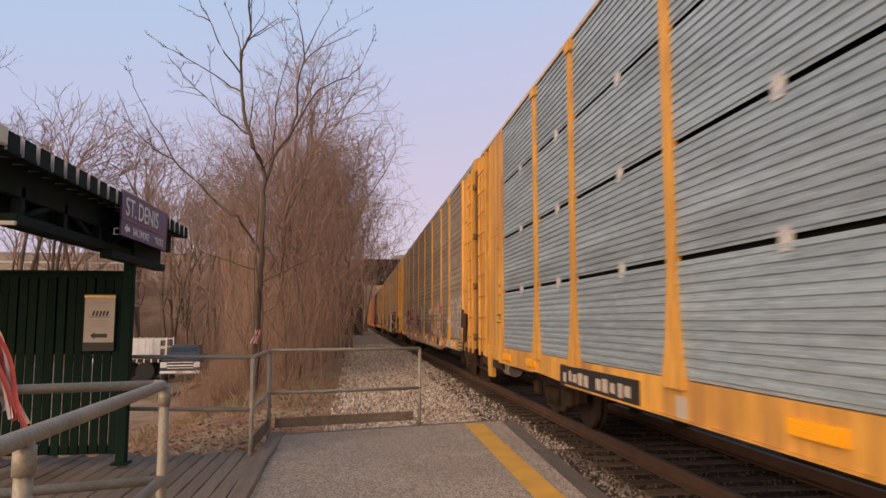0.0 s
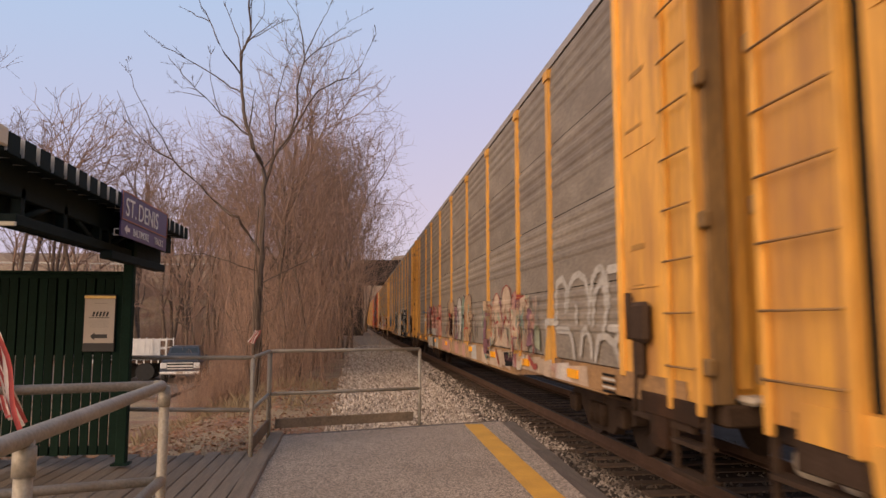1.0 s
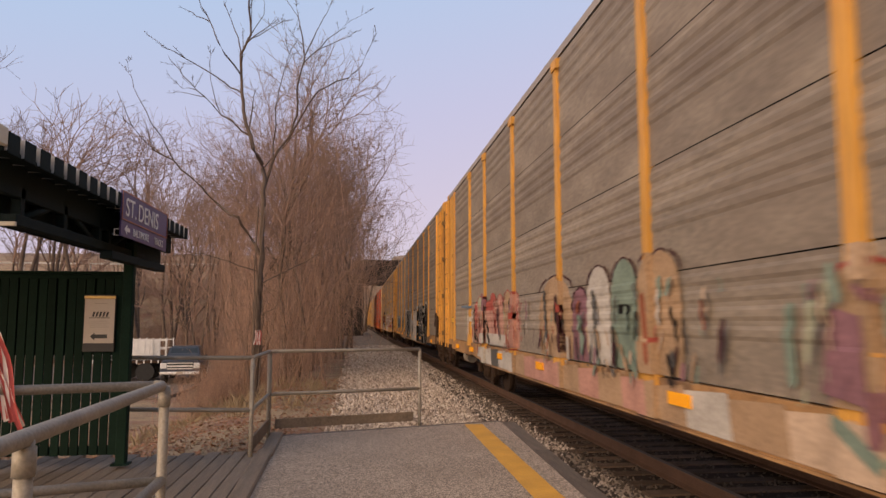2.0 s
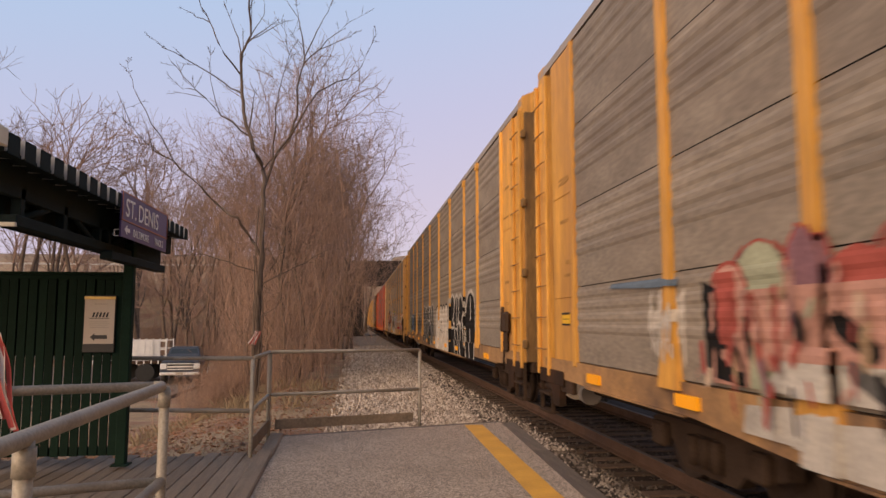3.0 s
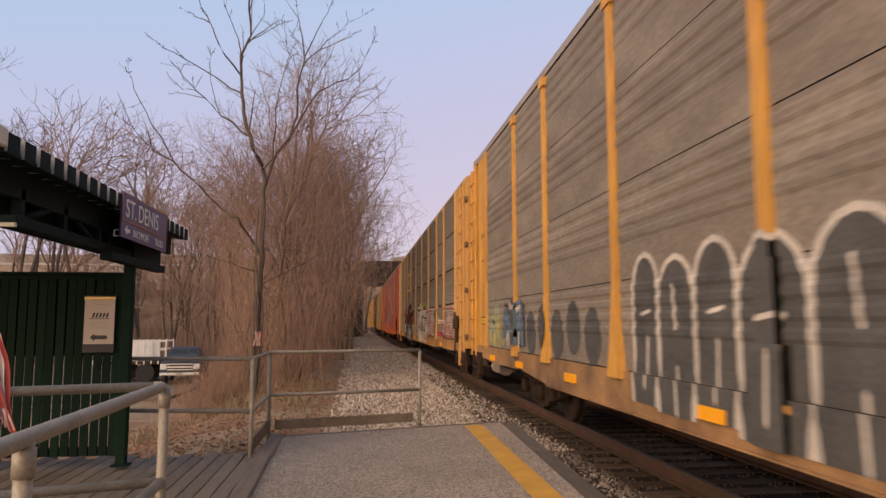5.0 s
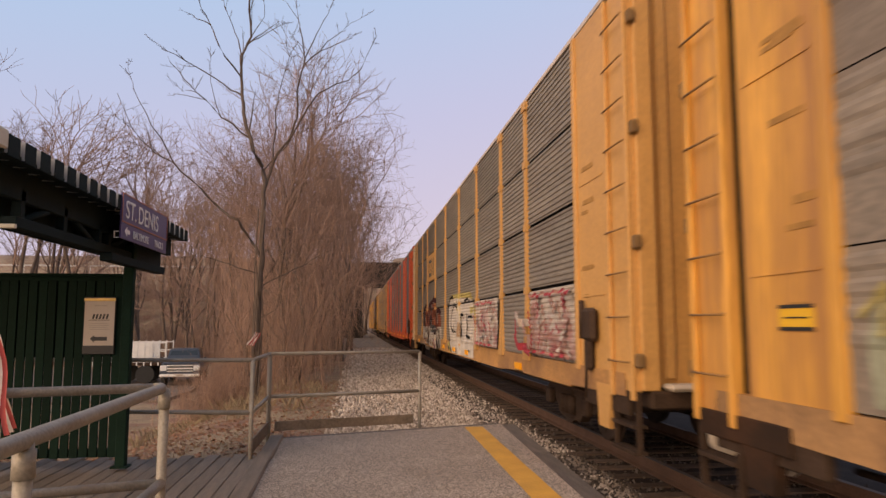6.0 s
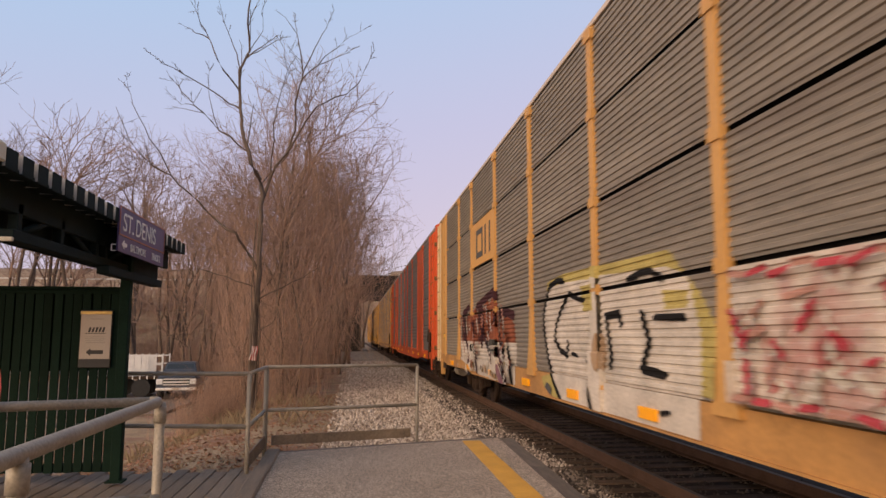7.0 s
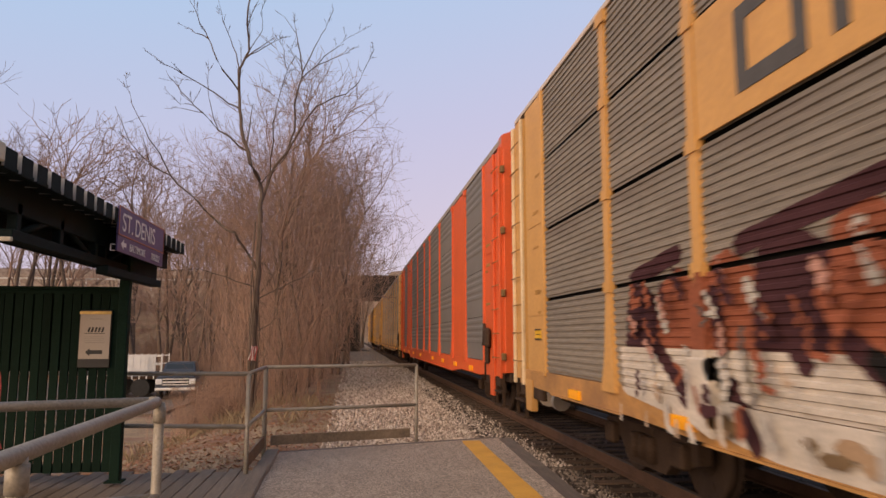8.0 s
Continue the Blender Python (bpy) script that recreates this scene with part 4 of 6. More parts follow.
def dry_grass():
    rng = random.Random(4)
    verts, faces = [], []
    def blade(x, y, z, h, w):
        a = rng.uniform(0, 6.28)
        lx, ly = rng.gauss(0, 0.35) * h, rng.gauss(0, 0.35) * h
        dx, dy = math.cos(a) * w, math.sin(a) * w
        b = len(verts)
        verts.extend([(x - dx, y - dy, z), (x + dx, y + dy, z), (x + lx * 0.5 + dx * 0.6, y + ly * 0.5 + dy * 0.6, z + h * 0.6), (x + lx, y + ly, z + h * 0.95)])
        faces.extend([(b, b + 1, b + 2), (b, b + 2, b + 3)])
    for i in range(14000):
        x, y = rng.uniform(-9, -0.5), rng.uniform(8.3, 24)
        if x > -1.3 and y < 10.5:
            continue
        blade(x, y, ground_z(x, y) - 0.01, rng.uniform(0.03, 0.10), 0.006)
    for i in range(22):
        cx, cy = rng.uniform(-5.5, -1.0), rng.uniform(16, 24)
        for k in range(60):
            blade(cx + rng.gauss(0, 0.18), cy + rng.gauss(0, 0.18), ground_z(cx, cy) - 0.02, rng.uniform(0.15, 0.45), 0.005)
    ob = new("dry_grass", raw_mesh("dry_grass", verts, faces, M_GRASS))
    tagged(ob, "short tan winter grass on the bank", "grass", kind="stuff")
    # fallen leaves
    verts, faces = [], []
    for i in range(9000):
        x, y = rng.uniform(-8, -0.4), 10.3 + 14 * rng.random() ** 1.3
        z = ground_z(x, y) + 0.015
        a, s = rng.uniform(0, 6.28), rng.uniform(0.025, 0.055)
        t1, t2 = rng.gauss(0, 0.4) * s, rng.gauss(0, 0.4) * s
        b = len(verts)
        c, d = math.cos(a) * s, math.sin(a) * s
        verts.extend([(x - c, y - d, z), (x + d * 0.6, y - c * 0.6, z + t1), (x + c, y + d, z + 0.01), (x - d * 0.6, y + c * 0.6, z + t2)])
        faces.append((b, b + 1, b + 2, b + 3))
    ob = new("fallen_leaves", raw_mesh("fallen_leaves", verts, faces, M_LEAF))
    tagged(ob, "fallen brown leaves strewn over the bank", "leaves", kind="stuff")


M_LEAF = material("brown_dead_leaf", (0.24, 0.12, 0.07), 0.85, vary=0.45, scale=9, fine=40, bump=0.0)
dry_grass()


def island_material(name, dark, light, rough=0.9):
    m = bpy.data.materials.new(name)
    m.use_nodes = True
    t = m.node_tree
    bs = t.nodes["Principled BSDF"]
    ge = t.nodes.new("ShaderNodeNewGeometry")
    mx = t.nodes.new("ShaderNodeMix")
    mx.data_type = "RGBA"
    mx.inputs[6].default_value, mx.inputs[7].default_value = (*dark, 1), (*light, 1)
    t.links.new(ge.outputs["Random Per Island"], mx.inputs[0])
    n = t.nodes.new("ShaderNodeTexNoise")
    n.inputs["Scale"].default_value = 40
    mu = t.nodes.new("ShaderNodeMix")
    mu.data_type, mu.blend_type = "RGBA", "MULTIPLY"
    mu.inputs[0].default_value = 0.5
    t.links.new(mx.outputs[2], mu.inputs[6])
    t.links.new(n.outputs[0], mu.inputs[7])
    t.links.new(mu.outputs[2], bs.inputs["Base Color"])
    bs.inputs["Roughness"].default_value = rough
    return m


M_STONE = island_material("ballast_stone", (0.24, 0.18, 0.14), (0.80, 0.69, 0.58))
# stones darkened to match the painted shade of the bed
M_DARKSTONE = island_material("shade_dark_stone", (0.03, 0.022, 0.018), (0.13, 0.098, 0.075))


def scatter_stones(name, label, x, y, z, size, mat, rng):
    count = len(x)
    octa = np.array([(1, 0, 0), (-1, 0, 0), (0, 1, 0), (0, -1, 0), (0, 0, 1), (0, 0, -1)], float)
    v = octa[None] * size[:, None, None] * rng.uniform(0.6, 1.35, (count, 6, 1)) + rng.normal(0, 0.2, (count, 6, 3)) * size[:, None, None]
    v += np.stack([x, y, z], 1)[:, None, :]
    f = np.array([(0, 2, 4), (2, 1, 4), (1, 3, 4), (3, 0, 4), (2, 0, 5), (1, 2, 5), (3, 1, 5), (0, 3, 5)])
    faces = (f[None] + 6 * np.arange(count)[:, None, None]).reshape(-1, 3)
    ob = new(name, raw_mesh(name, v.reshape(-1, 3).tolist(), faces.tolist(), mat))
    tagged(ob, label, "gravel", kind="stuff")


def ballast_stones():
    rng = np.random.RandomState(7)
    n = 34000
    y = 10.2 + 45 * rng.rand(n) ** 1.9
    x = -0.5 + 3.7 * rng.rand(n)
    keep = x > -0.36 + rng.normal(0, 0.22, n) + 0.12 * np.sin(y * 1.3)
    x, y = x[keep], y[keep]
    near = rng.rand(700)
    x = np.concatenate([x, 2.4 + 0.7 * rng.rand(700)])
    y = np.concatenate([y, 3.5 + 7 * near])
    size = rng.uniform(0.016, 0.040, len(x)) * (1 + 0.02 * np.clip(y - 12, 0, 30))
    scatter_stones("ballast_stones", "loose pale grey and brown ballast stones", x, y, -0.425 + size * 0.35, size, M_STONE, rng)
    # dark stones carry on the shade painted on the bed
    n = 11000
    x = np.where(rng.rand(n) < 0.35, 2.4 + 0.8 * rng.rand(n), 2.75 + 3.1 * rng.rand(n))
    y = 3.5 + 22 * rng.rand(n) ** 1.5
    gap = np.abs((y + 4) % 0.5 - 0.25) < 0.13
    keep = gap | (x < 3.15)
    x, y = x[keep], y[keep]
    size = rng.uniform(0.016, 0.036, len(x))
    scatter_stones("stained_stones", "stones between the ties, coloured dark for the train's shade", x, y, np.where(x > 3.1, -0.40, -0.41) + size * 0.2, size, M_DARKSTONE, rng)


ballast_stones()

# ---- auto carrier wagons ----
V = 11.2
GAP0 = 16.4
PITCH = 28.5
HALF = 13.8
SIDE = 1.6
XS = -SIDE
MESHES = {}
TIERS = {"fine": [1.16, 2.225, 3.265, 4.335, 5.42], "broad": [1.165, 2.12, 3.16, 4.25, 5.42]}


def cached(key, make):
    if key not in MESHES:
        MESHES[key] = make()
    return MESHES[key]


def rib_profile(z0, z1, style):
    """(x, z) of the pressed sheet from bottom to top"""
    pts = []
    if style == "fine":
        n = max(6, round((z1 - z0) / 0.078))
        h = (z1 - z0) / n
        for i in range(n):
            z = z0 + i * h
            pts += [(0.0, z), (0.0, z + 0.35 * h), (-0.016, z + 0.45 * h), (-0.016, z + 0.88 * h)]
        pts.append((0.0, z1))
    else:
        n = 4
        flat = (z1 - z0) * 0.38
        pts.append((0, z0))
        h = (z1 - z0 - flat) / n
        for i in range(n):
            z = z0 + flat + i * h
            pts += [(0.0, z), (-0.011, z + 0.22 * h), (-0.011, z + 0.55 * h), (0.0, z + 0.75 * h)]
        pts.append((0, z1))
    return pts


def tier_span(k, style):
    return TIERS[style][k] + (0.012 if style == "fine" and k else 0.004), TIERS[style][k + 1] - (0.034 if style == "fine" else 0.008)


def panel_mesh(width, z0, z1, style, mat):
    def make():
        bm = bmesh.new()
        extrude_profile(bm, rib_profile(z0, z1, style), -width / 2, width / 2)
        return mesh_of("side_panel", bm, mat)
    return cached(("panel", round(width, 3), z0, z1, style, mat.name), make)


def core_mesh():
    # solid filler block, added so that gaps show the inside as shade
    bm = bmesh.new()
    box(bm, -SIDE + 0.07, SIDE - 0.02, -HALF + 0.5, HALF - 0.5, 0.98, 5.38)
    return mesh_of("rack_core", bm, M_INNER_SHADE)


def roof_mesh(lift):
    bm = bmesh.new()
    n = 10
    e = SIDE + (0.0 if lift else -0.02)
    prof = [(u * e, 5.47 + lift + 0.34 * (1 - abs(u) ** 2.2)) for u in [-1 + 2 * i / n for i in range(n + 1)]]
    prof = [(-e, 5.425 + (0.03 if lift else 0))] + prof + [(e, 5.425 + (0.03 if lift else 0))]
    extrude_profile(bm, prof, -HALF + 0.1, HALF - 0.1, True)
    # seams between the sheets
    for i in range(18):
        y = -12.6 + 1.48 * i
        a = [bm.verts.new((x, y - 0.03, z + 0.012)) for x, z in prof[1:-1]]
        b = [bm.verts.new((x, y + 0.03, z + 0.012)) for x, z in prof[1:-1]]
        for k in range(len(a) - 1):
            bm.faces.new((a[k], a[k + 1], b[k + 1], b[k]))
    return mesh_of("roof", bm, M_ROOFSHEET)


def roof_arch_mesh(mat, lift):
    bm = bmesh.new()
    n = 10
    outer = [(u * SIDE, 5.5 + lift + 0.36 * (1 - abs(u) ** 2.2)) for u in [-1 + 2 * i / n for i in range(n + 1)]]
    prof = [(-SIDE, 5.3)] + outer + [(SIDE, 5.3)]
    extrude_profile(bm, prof, -0.16, 0.16, True)
    return mesh_of("roof_arch", bm, mat)


def top_rail_mesh(mat):
    bm = bmesh.new()
    box(bm, XS - 0.02, XS + 0.06, -HALF + 0.1, HALF - 0.1, 5.43, 5.50, 0.008)
    return mesh_of("top_rail", bm, mat)


def sill_mesh(mat, deep):
    bm = bmesh.new()
    ys = [-HALF + 0.35, -11.6, -9.0, -7.2, 7.2, 9.0, 11.6, HALF - 0.35]
    zb = [0.92, 0.88, 0.88, deep, deep, 0.88, 0.88, 0.92]
    rows = [[bm.verts.new((x, yy, z)) for yy, z in zip(ys, zz)] for x, zz in ((XS - 0.03, zb), (XS - 0.03, [1.155] * 8), (XS + 0.06, [1.155] * 8), (XS + 0.06, zb))]
    for a in range(4):
        b = (a + 1) % 4
        for i in range(7):
            bm.faces.new((rows[a][i], rows[a][i + 1], rows[b][i + 1], rows[b][i]))
    bm.faces.new([r[0] for r in rows])
    bm.faces.new([r[-1] for r in rows][::-1])
    # lower lip
    for a, b, z in ((-7.2, 7.2, deep), (-11.6, -9.0, 0.88), (9.0, 11.6, 0.88)):
        box(bm, XS - 0.055, XS + 0.06, a, b, z - 0.02, z)
    return mesh_of("side_sill", bm, mat)


def post_mesh(mat, collars):
    bm = bmesh.new()
    prof = [(0.075, 5.42, 0.0), (0.075, 2.1, 0.0), (0.12, 1.5, 0.012), (0.2, 1.08, 0.03)]
    front = [[bm.verts.new((-0.045 - e, sgn * yy, z)) for yy, z, e in prof] for sgn in (-1, 1)]
    back = [[bm.verts.new((0.03, sgn * yy, z)) for yy, z, e in prof] for sgn in (-1, 1)]
    for i in range(3):
        bm.faces.new((front[0][i], front[0][i + 1], front[1][i + 1], front[1][i]))
        bm.faces.new((front[0][i], front[0][i + 1], back[0][i + 1], back[0][i]))
        bm.faces.new((front[1][i], front[1][i + 1], back[1][i + 1], back[1][i]))
    bm.faces.new((front[0][0], front[1][0], back[1][0], back[0][0]))
    bm.faces.new((front[0][3], front[1][3], back[1][3], back[0][3]))
    # head plate and joint collars at the deck levels
    box(bm, -0.065, 0.0, -0.13, 0.13, 5.26, 5.40)
    for z in TIERS["fine"][1:4] if collars else ():
        box(bm, -0.062, 0.0, -0.095, 0.095, z - 0.07, z + 0.05)
    return mesh_of("post", bm, mat)


def wheel_meshes():
    bm = bmesh.new()
    rod(bm, (-0.95, 0, 0), (0.95, 0, 0), 0.075, 10)
    for s in (-1, 1):
        rod(bm, (s * 0.70, 0, 0), (s * 0.815, 0, 0), 0.45, 24)
        rod(bm, (s * 0.675, 0, 0), (s * 0.70, 0, 0), 0.48, 24)
        rod(bm, (s * 0.815, 0, 0), (s * 0.835, 0, 0), 0.2, 12)
        for k in range(3):
            a = 2.1 * k
            c, d = 0.3 * math.cos(a), 0.3 * math.sin(a)
            rod(bm, (s * 0.815, c, d), (s * 0.822, c, d), 0.05, 8)
    return mesh_of("wheelset", bm, M_WHEEL)


def bogie_mesh():
    bm = bmesh.new()
    for s in (-1, 1):
        x = s * 1.0
        # cast side frame: arch over the wheels with a sprung window
        prof = [(-1.25, 0.42), (-1.25, 0.62), (-0.95, 0.70), (-0.45, 0.84), (0.45, 0.84), (0.95, 0.70), (1.25, 0.62), (1.25, 0.42), (1.0, 0.36), (0.78, 0.45), (0.5, 0.2), (-0.5, 0.2), (-0.78, 0.45), (-1.0, 0.36)]
        a = [bm.verts.new((x - 0.07, y, z)) for y, z in prof]
        b = [bm.verts.new((x + 0.07, y, z)) for y, z in prof]
        bm.faces.new(a)
        bm.faces.new(b[::-1])
        for i in range(len(prof)):
            j = (i + 1) % len(prof)
            bm.faces.new((a[i], a[j], b[j], b[i]))
        for k in (-0.22, 0.0, 0.22):
            rod(bm, (s * 1.09, k, 0.28), (s * 1.09, k, 0.56), 0.075, 8)
        for y in (-0.95, 0.95):
            box(bm, min(s * 1.05, s * 1.17), max(s * 1.05, s * 1.17), y - 0.14, y + 0.14, 0.34, 0.6, 0.03)
    box(bm, -1.1, 1.1, -0.22, 0.22, 0.56, 0.86, 0.03)
    return mesh_of("bogie", bm, M_STEEL)


def under_mesh():
    bm = bmesh.new()
    box(bm, -0.35, 0.35, -HALF + 0.3, HALF - 0.3, 0.72, 1.0)
    for y in (-6, -3, 0, 3, 6):
        box(bm, -1.5, 1.5, y - 0.08, y + 0.08, 0.8, 1.0)
    rod(bm, (-0.9, 2.0, 0.75), (-0.9, 3.4, 0.75), 0.2, 12)
    rod(bm, (-1.2, -12.5, 0.72), (-1.2, 12.5, 0.72), 0.025, 6)
    return mesh_of("underframe", bm, M_STEEL)


def stroke_rect(bm, x, y0, y1, z0, z1, t=0.012):
    box(bm, x - 0.004, x, y0, y1, z0, z1)


def end_section(w, s, edge, paint, ladder_paint, lift):
    """one end of a wagon: side plate, ladder, doors, steps, buffers"""
    def m(name, make, mat, parent=w, label=""):
        return part(name, cached((name, s, edge, mat.name), make), None, parent, label)
    mid = edge + (HALF - edge) * 0.56
    def span(a, b):
        return sorted((s * a, s * b))
    def plate():
        bm = bmesh.new()
        a, b = span(edge, mid)
        box(bm, XS - 0.014, XS + 0.06, a, b, 1.13, 5.42, 0.006)
        a, b = span(edge - 0.04, edge + 0.08)
        box(bm, XS - 0.05, XS + 0.03, a, b, 1.1, 5.42, 0.01)
        for z in (2.0, 3.4):
            a, b = span(edge + 0.16, mid - 0.1)
            box(bm, XS - 0.024, XS - 0.012, a, b, z, z + 0.02)
        return mesh_of("end_plate", bm, paint)
    m("end_plate", plate, paint)
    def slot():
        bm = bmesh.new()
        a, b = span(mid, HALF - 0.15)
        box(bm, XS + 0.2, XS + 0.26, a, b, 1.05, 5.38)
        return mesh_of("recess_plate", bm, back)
    # on yellow wagons the recess's shade is put into its brown colour
    back = M_SHADE_GRIME if paint is M_YELLOW else paint
    m("recess_plate", slot, back, label="recess beside the ladder, its shade painted brown on yellow wagons")
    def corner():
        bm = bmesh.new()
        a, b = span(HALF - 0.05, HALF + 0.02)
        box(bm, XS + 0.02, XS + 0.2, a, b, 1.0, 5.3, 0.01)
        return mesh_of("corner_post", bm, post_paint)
    # same brown paints the shade at the edge of the end face
    post_paint = M_SHADE_GRIME if paint is M_YELLOW else ladder_paint
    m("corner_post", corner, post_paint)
    def latch():
        bm = bmesh.new()
        a, b = span(HALF - 0.16, HALF + 0.02)
        box(bm, -0.9, -0.8, a, b, 1.75, 2.55, 0.02)
        return mesh_of("door_latch", bm, M_SHADE_GRIME)
    m("door_latch", latch, M_SHADE_GRIME)
    for z in (1.3, 2.5, 3.7, 4.9):
        def hinge():
            bm = bmesh.new()
            box(bm, XS - 0.05, XS + 0.03, -0.05, 0.05, -0.07, 0.07, 0.015)
            return mesh_of("hinge", bm, M_SHADE_GRIME)
        o = part("hinge", cached("hinge", hinge), None, w)
        o.matrix_basis = pose(0, s * (HALF + 0.015), z)
    lo = mid + 0.14
    def leaf():
        bm = bmesh.new()
        a, b = span(lo, HALF - 0.04)
        box(bm, XS - 0.02, XS + 0.03, a, b, 0.98, 5.36, 0.006)
        return mesh_of("ladder_plate", bm, paint)
    lad = m("ladder_plate", leaf, paint)
    def stile():
        bm = bmesh.new()
        box(bm, XS - 0.075, XS - 0.021, -0.035, 0.035, 0.9, 5.36, 0.01)
        return mesh_of("stile", bm, ladder_paint)
    for u in (lo + 0.035, HALF - 0.075):
        o = part("stile", cached(("stile", ladder_paint.name), stile), None, lad)
        o.matrix_basis = pose(0, s * u, 0)
    def rung():
        bm = bmesh.new()
        a, b = span(lo + 0.05, HALF - 0.08)
        bend(bm, [(XS - 0.02, a, 0.02), (XS - 0.10, a + 0.012, 0), (XS - 0.10, b - 0.012, 0), (XS - 0.02, b, 0.02)], 0.0105, 6)
        return mesh_of("rung", bm, M_RUNG)
    for i in range(9):
        o = m("rung", rung, M_RUNG, lad)
        o.matrix_basis = pose(0, 0, 1.28 + 0.46 * i)
    def door():
        bm = bmesh.new()
        box(bm, -0.725, 0.725, -0.03, 0.03, 1.02, 5.34, 0.01)
        return mesh_of("end_door", bm, paint)
    def door_rib():
        bm = bmesh.new()
        box(bm, -0.06, 0.06, -0.025, 0.025, 1.1, 5.28, 0.02)
        return mesh_of("door_rib", bm, paint)
    for x in (-0.755, 0.755):
        d = part("end_door", cached(("door", paint.name), door), None, w)
        d.matrix_basis = pose(x, s * (HALF - 0.17), 0)
        for k in range(4):
            o = part("door_rib", cached(("door_rib", paint.name), door_rib), None, d)
            o.matrix_basis = pose(-0.475 + 0.32 * k, s * 0.056, 0)
    def beam():
        bm = bmesh.new()
        ya, yb = span(HALF - 0.4, HALF + 0.05)
        box(bm, -1.5, 1.5, ya, yb, 0.82, 1.0, 0.02)
        ya, yb = span(HALF - 0.9, HALF + 0.28)
        box(bm, -0.18, 0.18, ya, yb, 0.66, 0.9, 0.03)
        ya, yb = span(HALF + 0.2, HALF + 0.44)
        box(bm, -0.25, 0.2, ya, yb, 0.62, 0.94, 0.05)
        return mesh_of("buffer_beam", bm, M_STEEL)
    m("buffer_beam", beam, M_STEEL, label="grimy end beam with coupler")
    def hose():
        bm = bmesh.new()
        y = s * (HALF + 0.1)
        bend(bm, [(-0.5, y, 0.8), (-0.52, y + s * 0.12, 0.6), (-0.45, y + s * 0.3, 0.42), (-0.3, y + s * 0.42, 0.45)], 0.025, 6)
        return mesh_of("brake_hose", bm, M_BLACK)
    m("brake_hose", hose, M_BLACK)
    def step():
        bm = bmesh.new()
        a, b = span(lo + 0.02, HALF - 0.06)
        for z in (0.36, 0.62):
            box(bm, XS - 0.06, XS + 0.08, a, b, z, z + 0.035)
        for u in (a, b):
            box(bm, XS - 0.03, XS + 0.02, u - 0.02, u + 0.02, 0.36, 1.0)
        return mesh_of("step", bm, M_STEEL)
    m("step", step, M_STEEL)
    def gusset():
        bm = bmesh.new()
        a, b = span(edge + 0.2, HALF - 0.3)
        box(bm, XS - 0.02, XS + 0.05, a, b, 0.72, 1.1, 0.01)
        return mesh_of("end_gusset", bm, M_STEEL)
    m("end_gusset", gusset, M_STEEL)
    def bracket():
        bm = bmesh.new()
        a, b = span(mid - 0.35, mid + 0.1)
        rim = [(a, 1.0), (b, 1.0), (b - 0.06, 0.52), (a + 0.06, 0.52)]
        f = [bm.verts.new((XS - 0.045, yy, z)) for yy, z in rim]
        k = [bm.verts.new((XS + 0.05, yy, z)) for yy, z in rim]
        bm.faces.new(f)
        bm.faces.new(k[::-1])
        for i in range(4):
            bm.faces.new((f[i], f[(i + 1) % 4], k[(i + 1) % 4], k[i]))
        return mesh_of("jacking_bracket", bm, end_paint)
    end_paint = M_BEAM if paint is M_YELLOW and edge > 11.5 else paint
    m("jacking_bracket", bracket, end_paint)
    def cushion():
        bm = bmesh.new()
        ya, yb = span(HALF - 0.1, HALF + 0.16)
        box(bm, -1.35, -0.75, ya, yb, 1.0, 1.07, 0.03)
        rod(bm, (-0.8, s * (HALF + 0.05), 0.55), (-0.8, s * (HALF + 0.2), 0.55), 0.16, 14)
        return mesh_of("cushion_pad", bm, M_PAPER)
    m("cushion_pad", cushion, M_PAPER, label="pale worn end pad")
    if s < 0:
        def brake():
            bm = bmesh.new()
            y = -(edge + 0.55)
            box(bm, XS - 0.11, XS - 0.01, y - 0.08, y + 0.1, 1.12, 1.5, 0.04)
            box(bm, XS - 0.13, XS - 0.03, y - 0.26, y + 0.12, 1.46, 1.86, 0.045)
            rod(bm, (XS - 0.12, y + 0.1, 1.5), (XS - 0.08, y + 0.22, 1.95), 0.035, 6)
            rod(bm, (XS - 0.1, y, 1.3), (XS - 0.1, y + 0.06, 0.8), 0.02, 6)
            return mesh_of("hand_brake", bm, M_STEEL)
        m("hand_brake", brake, M_STEEL, label="dark grimy hand brake gear")
    arch = part("roof_arch", cached(("arch", paint.name, lift), lambda: roof_arch_mesh(paint, lift)), None, w)
    arch.matrix_basis = pose(0, s * (HALF - 0.2), 0)
    # small printed marks, unreadable
    rng = random.Random(int(edge * 100) + s)
    for k in range(7):
        u = edge + 0.16 + rng.uniform(0, 0.2)
        z = rng.choice((1.7, 2.05, 2.35, 3.1, 3.6, 4.2)) + rng.uniform(-0.1, 0.1)
        a, b = span(u, u + rng.uniform(0.15, 0.42))
        bm = bmesh.new()
        stroke_rect(bm, XS - 0.016, a, b, z, z + rng.uniform(0.025, 0.06))
        part("stencil_mark", bm, M_STENCIL, w)
    def dataplate():
        bm = bmesh.new()
        a, b = span(edge + 0.24, edge + 0.6)
        box(bm, XS - 0.02, XS - 0.015, a, b, 1.63, 1.79)
        return mesh_of("data_panel", bm, M_LABEL)
    dp = m("data_panel", dataplate, M_LABEL, label="bright yellow data panel")
    for name, z0, z1, cut in (("top_bar", 1.77, 1.795, 0.0), ("foot_bar", 1.625, 1.65, 0.0), ("text_bar", 1.705, 1.715, 0.05)):
        def databar():
            bm = bmesh.new()
            a, b = span(edge + 0.24, edge + 0.6)
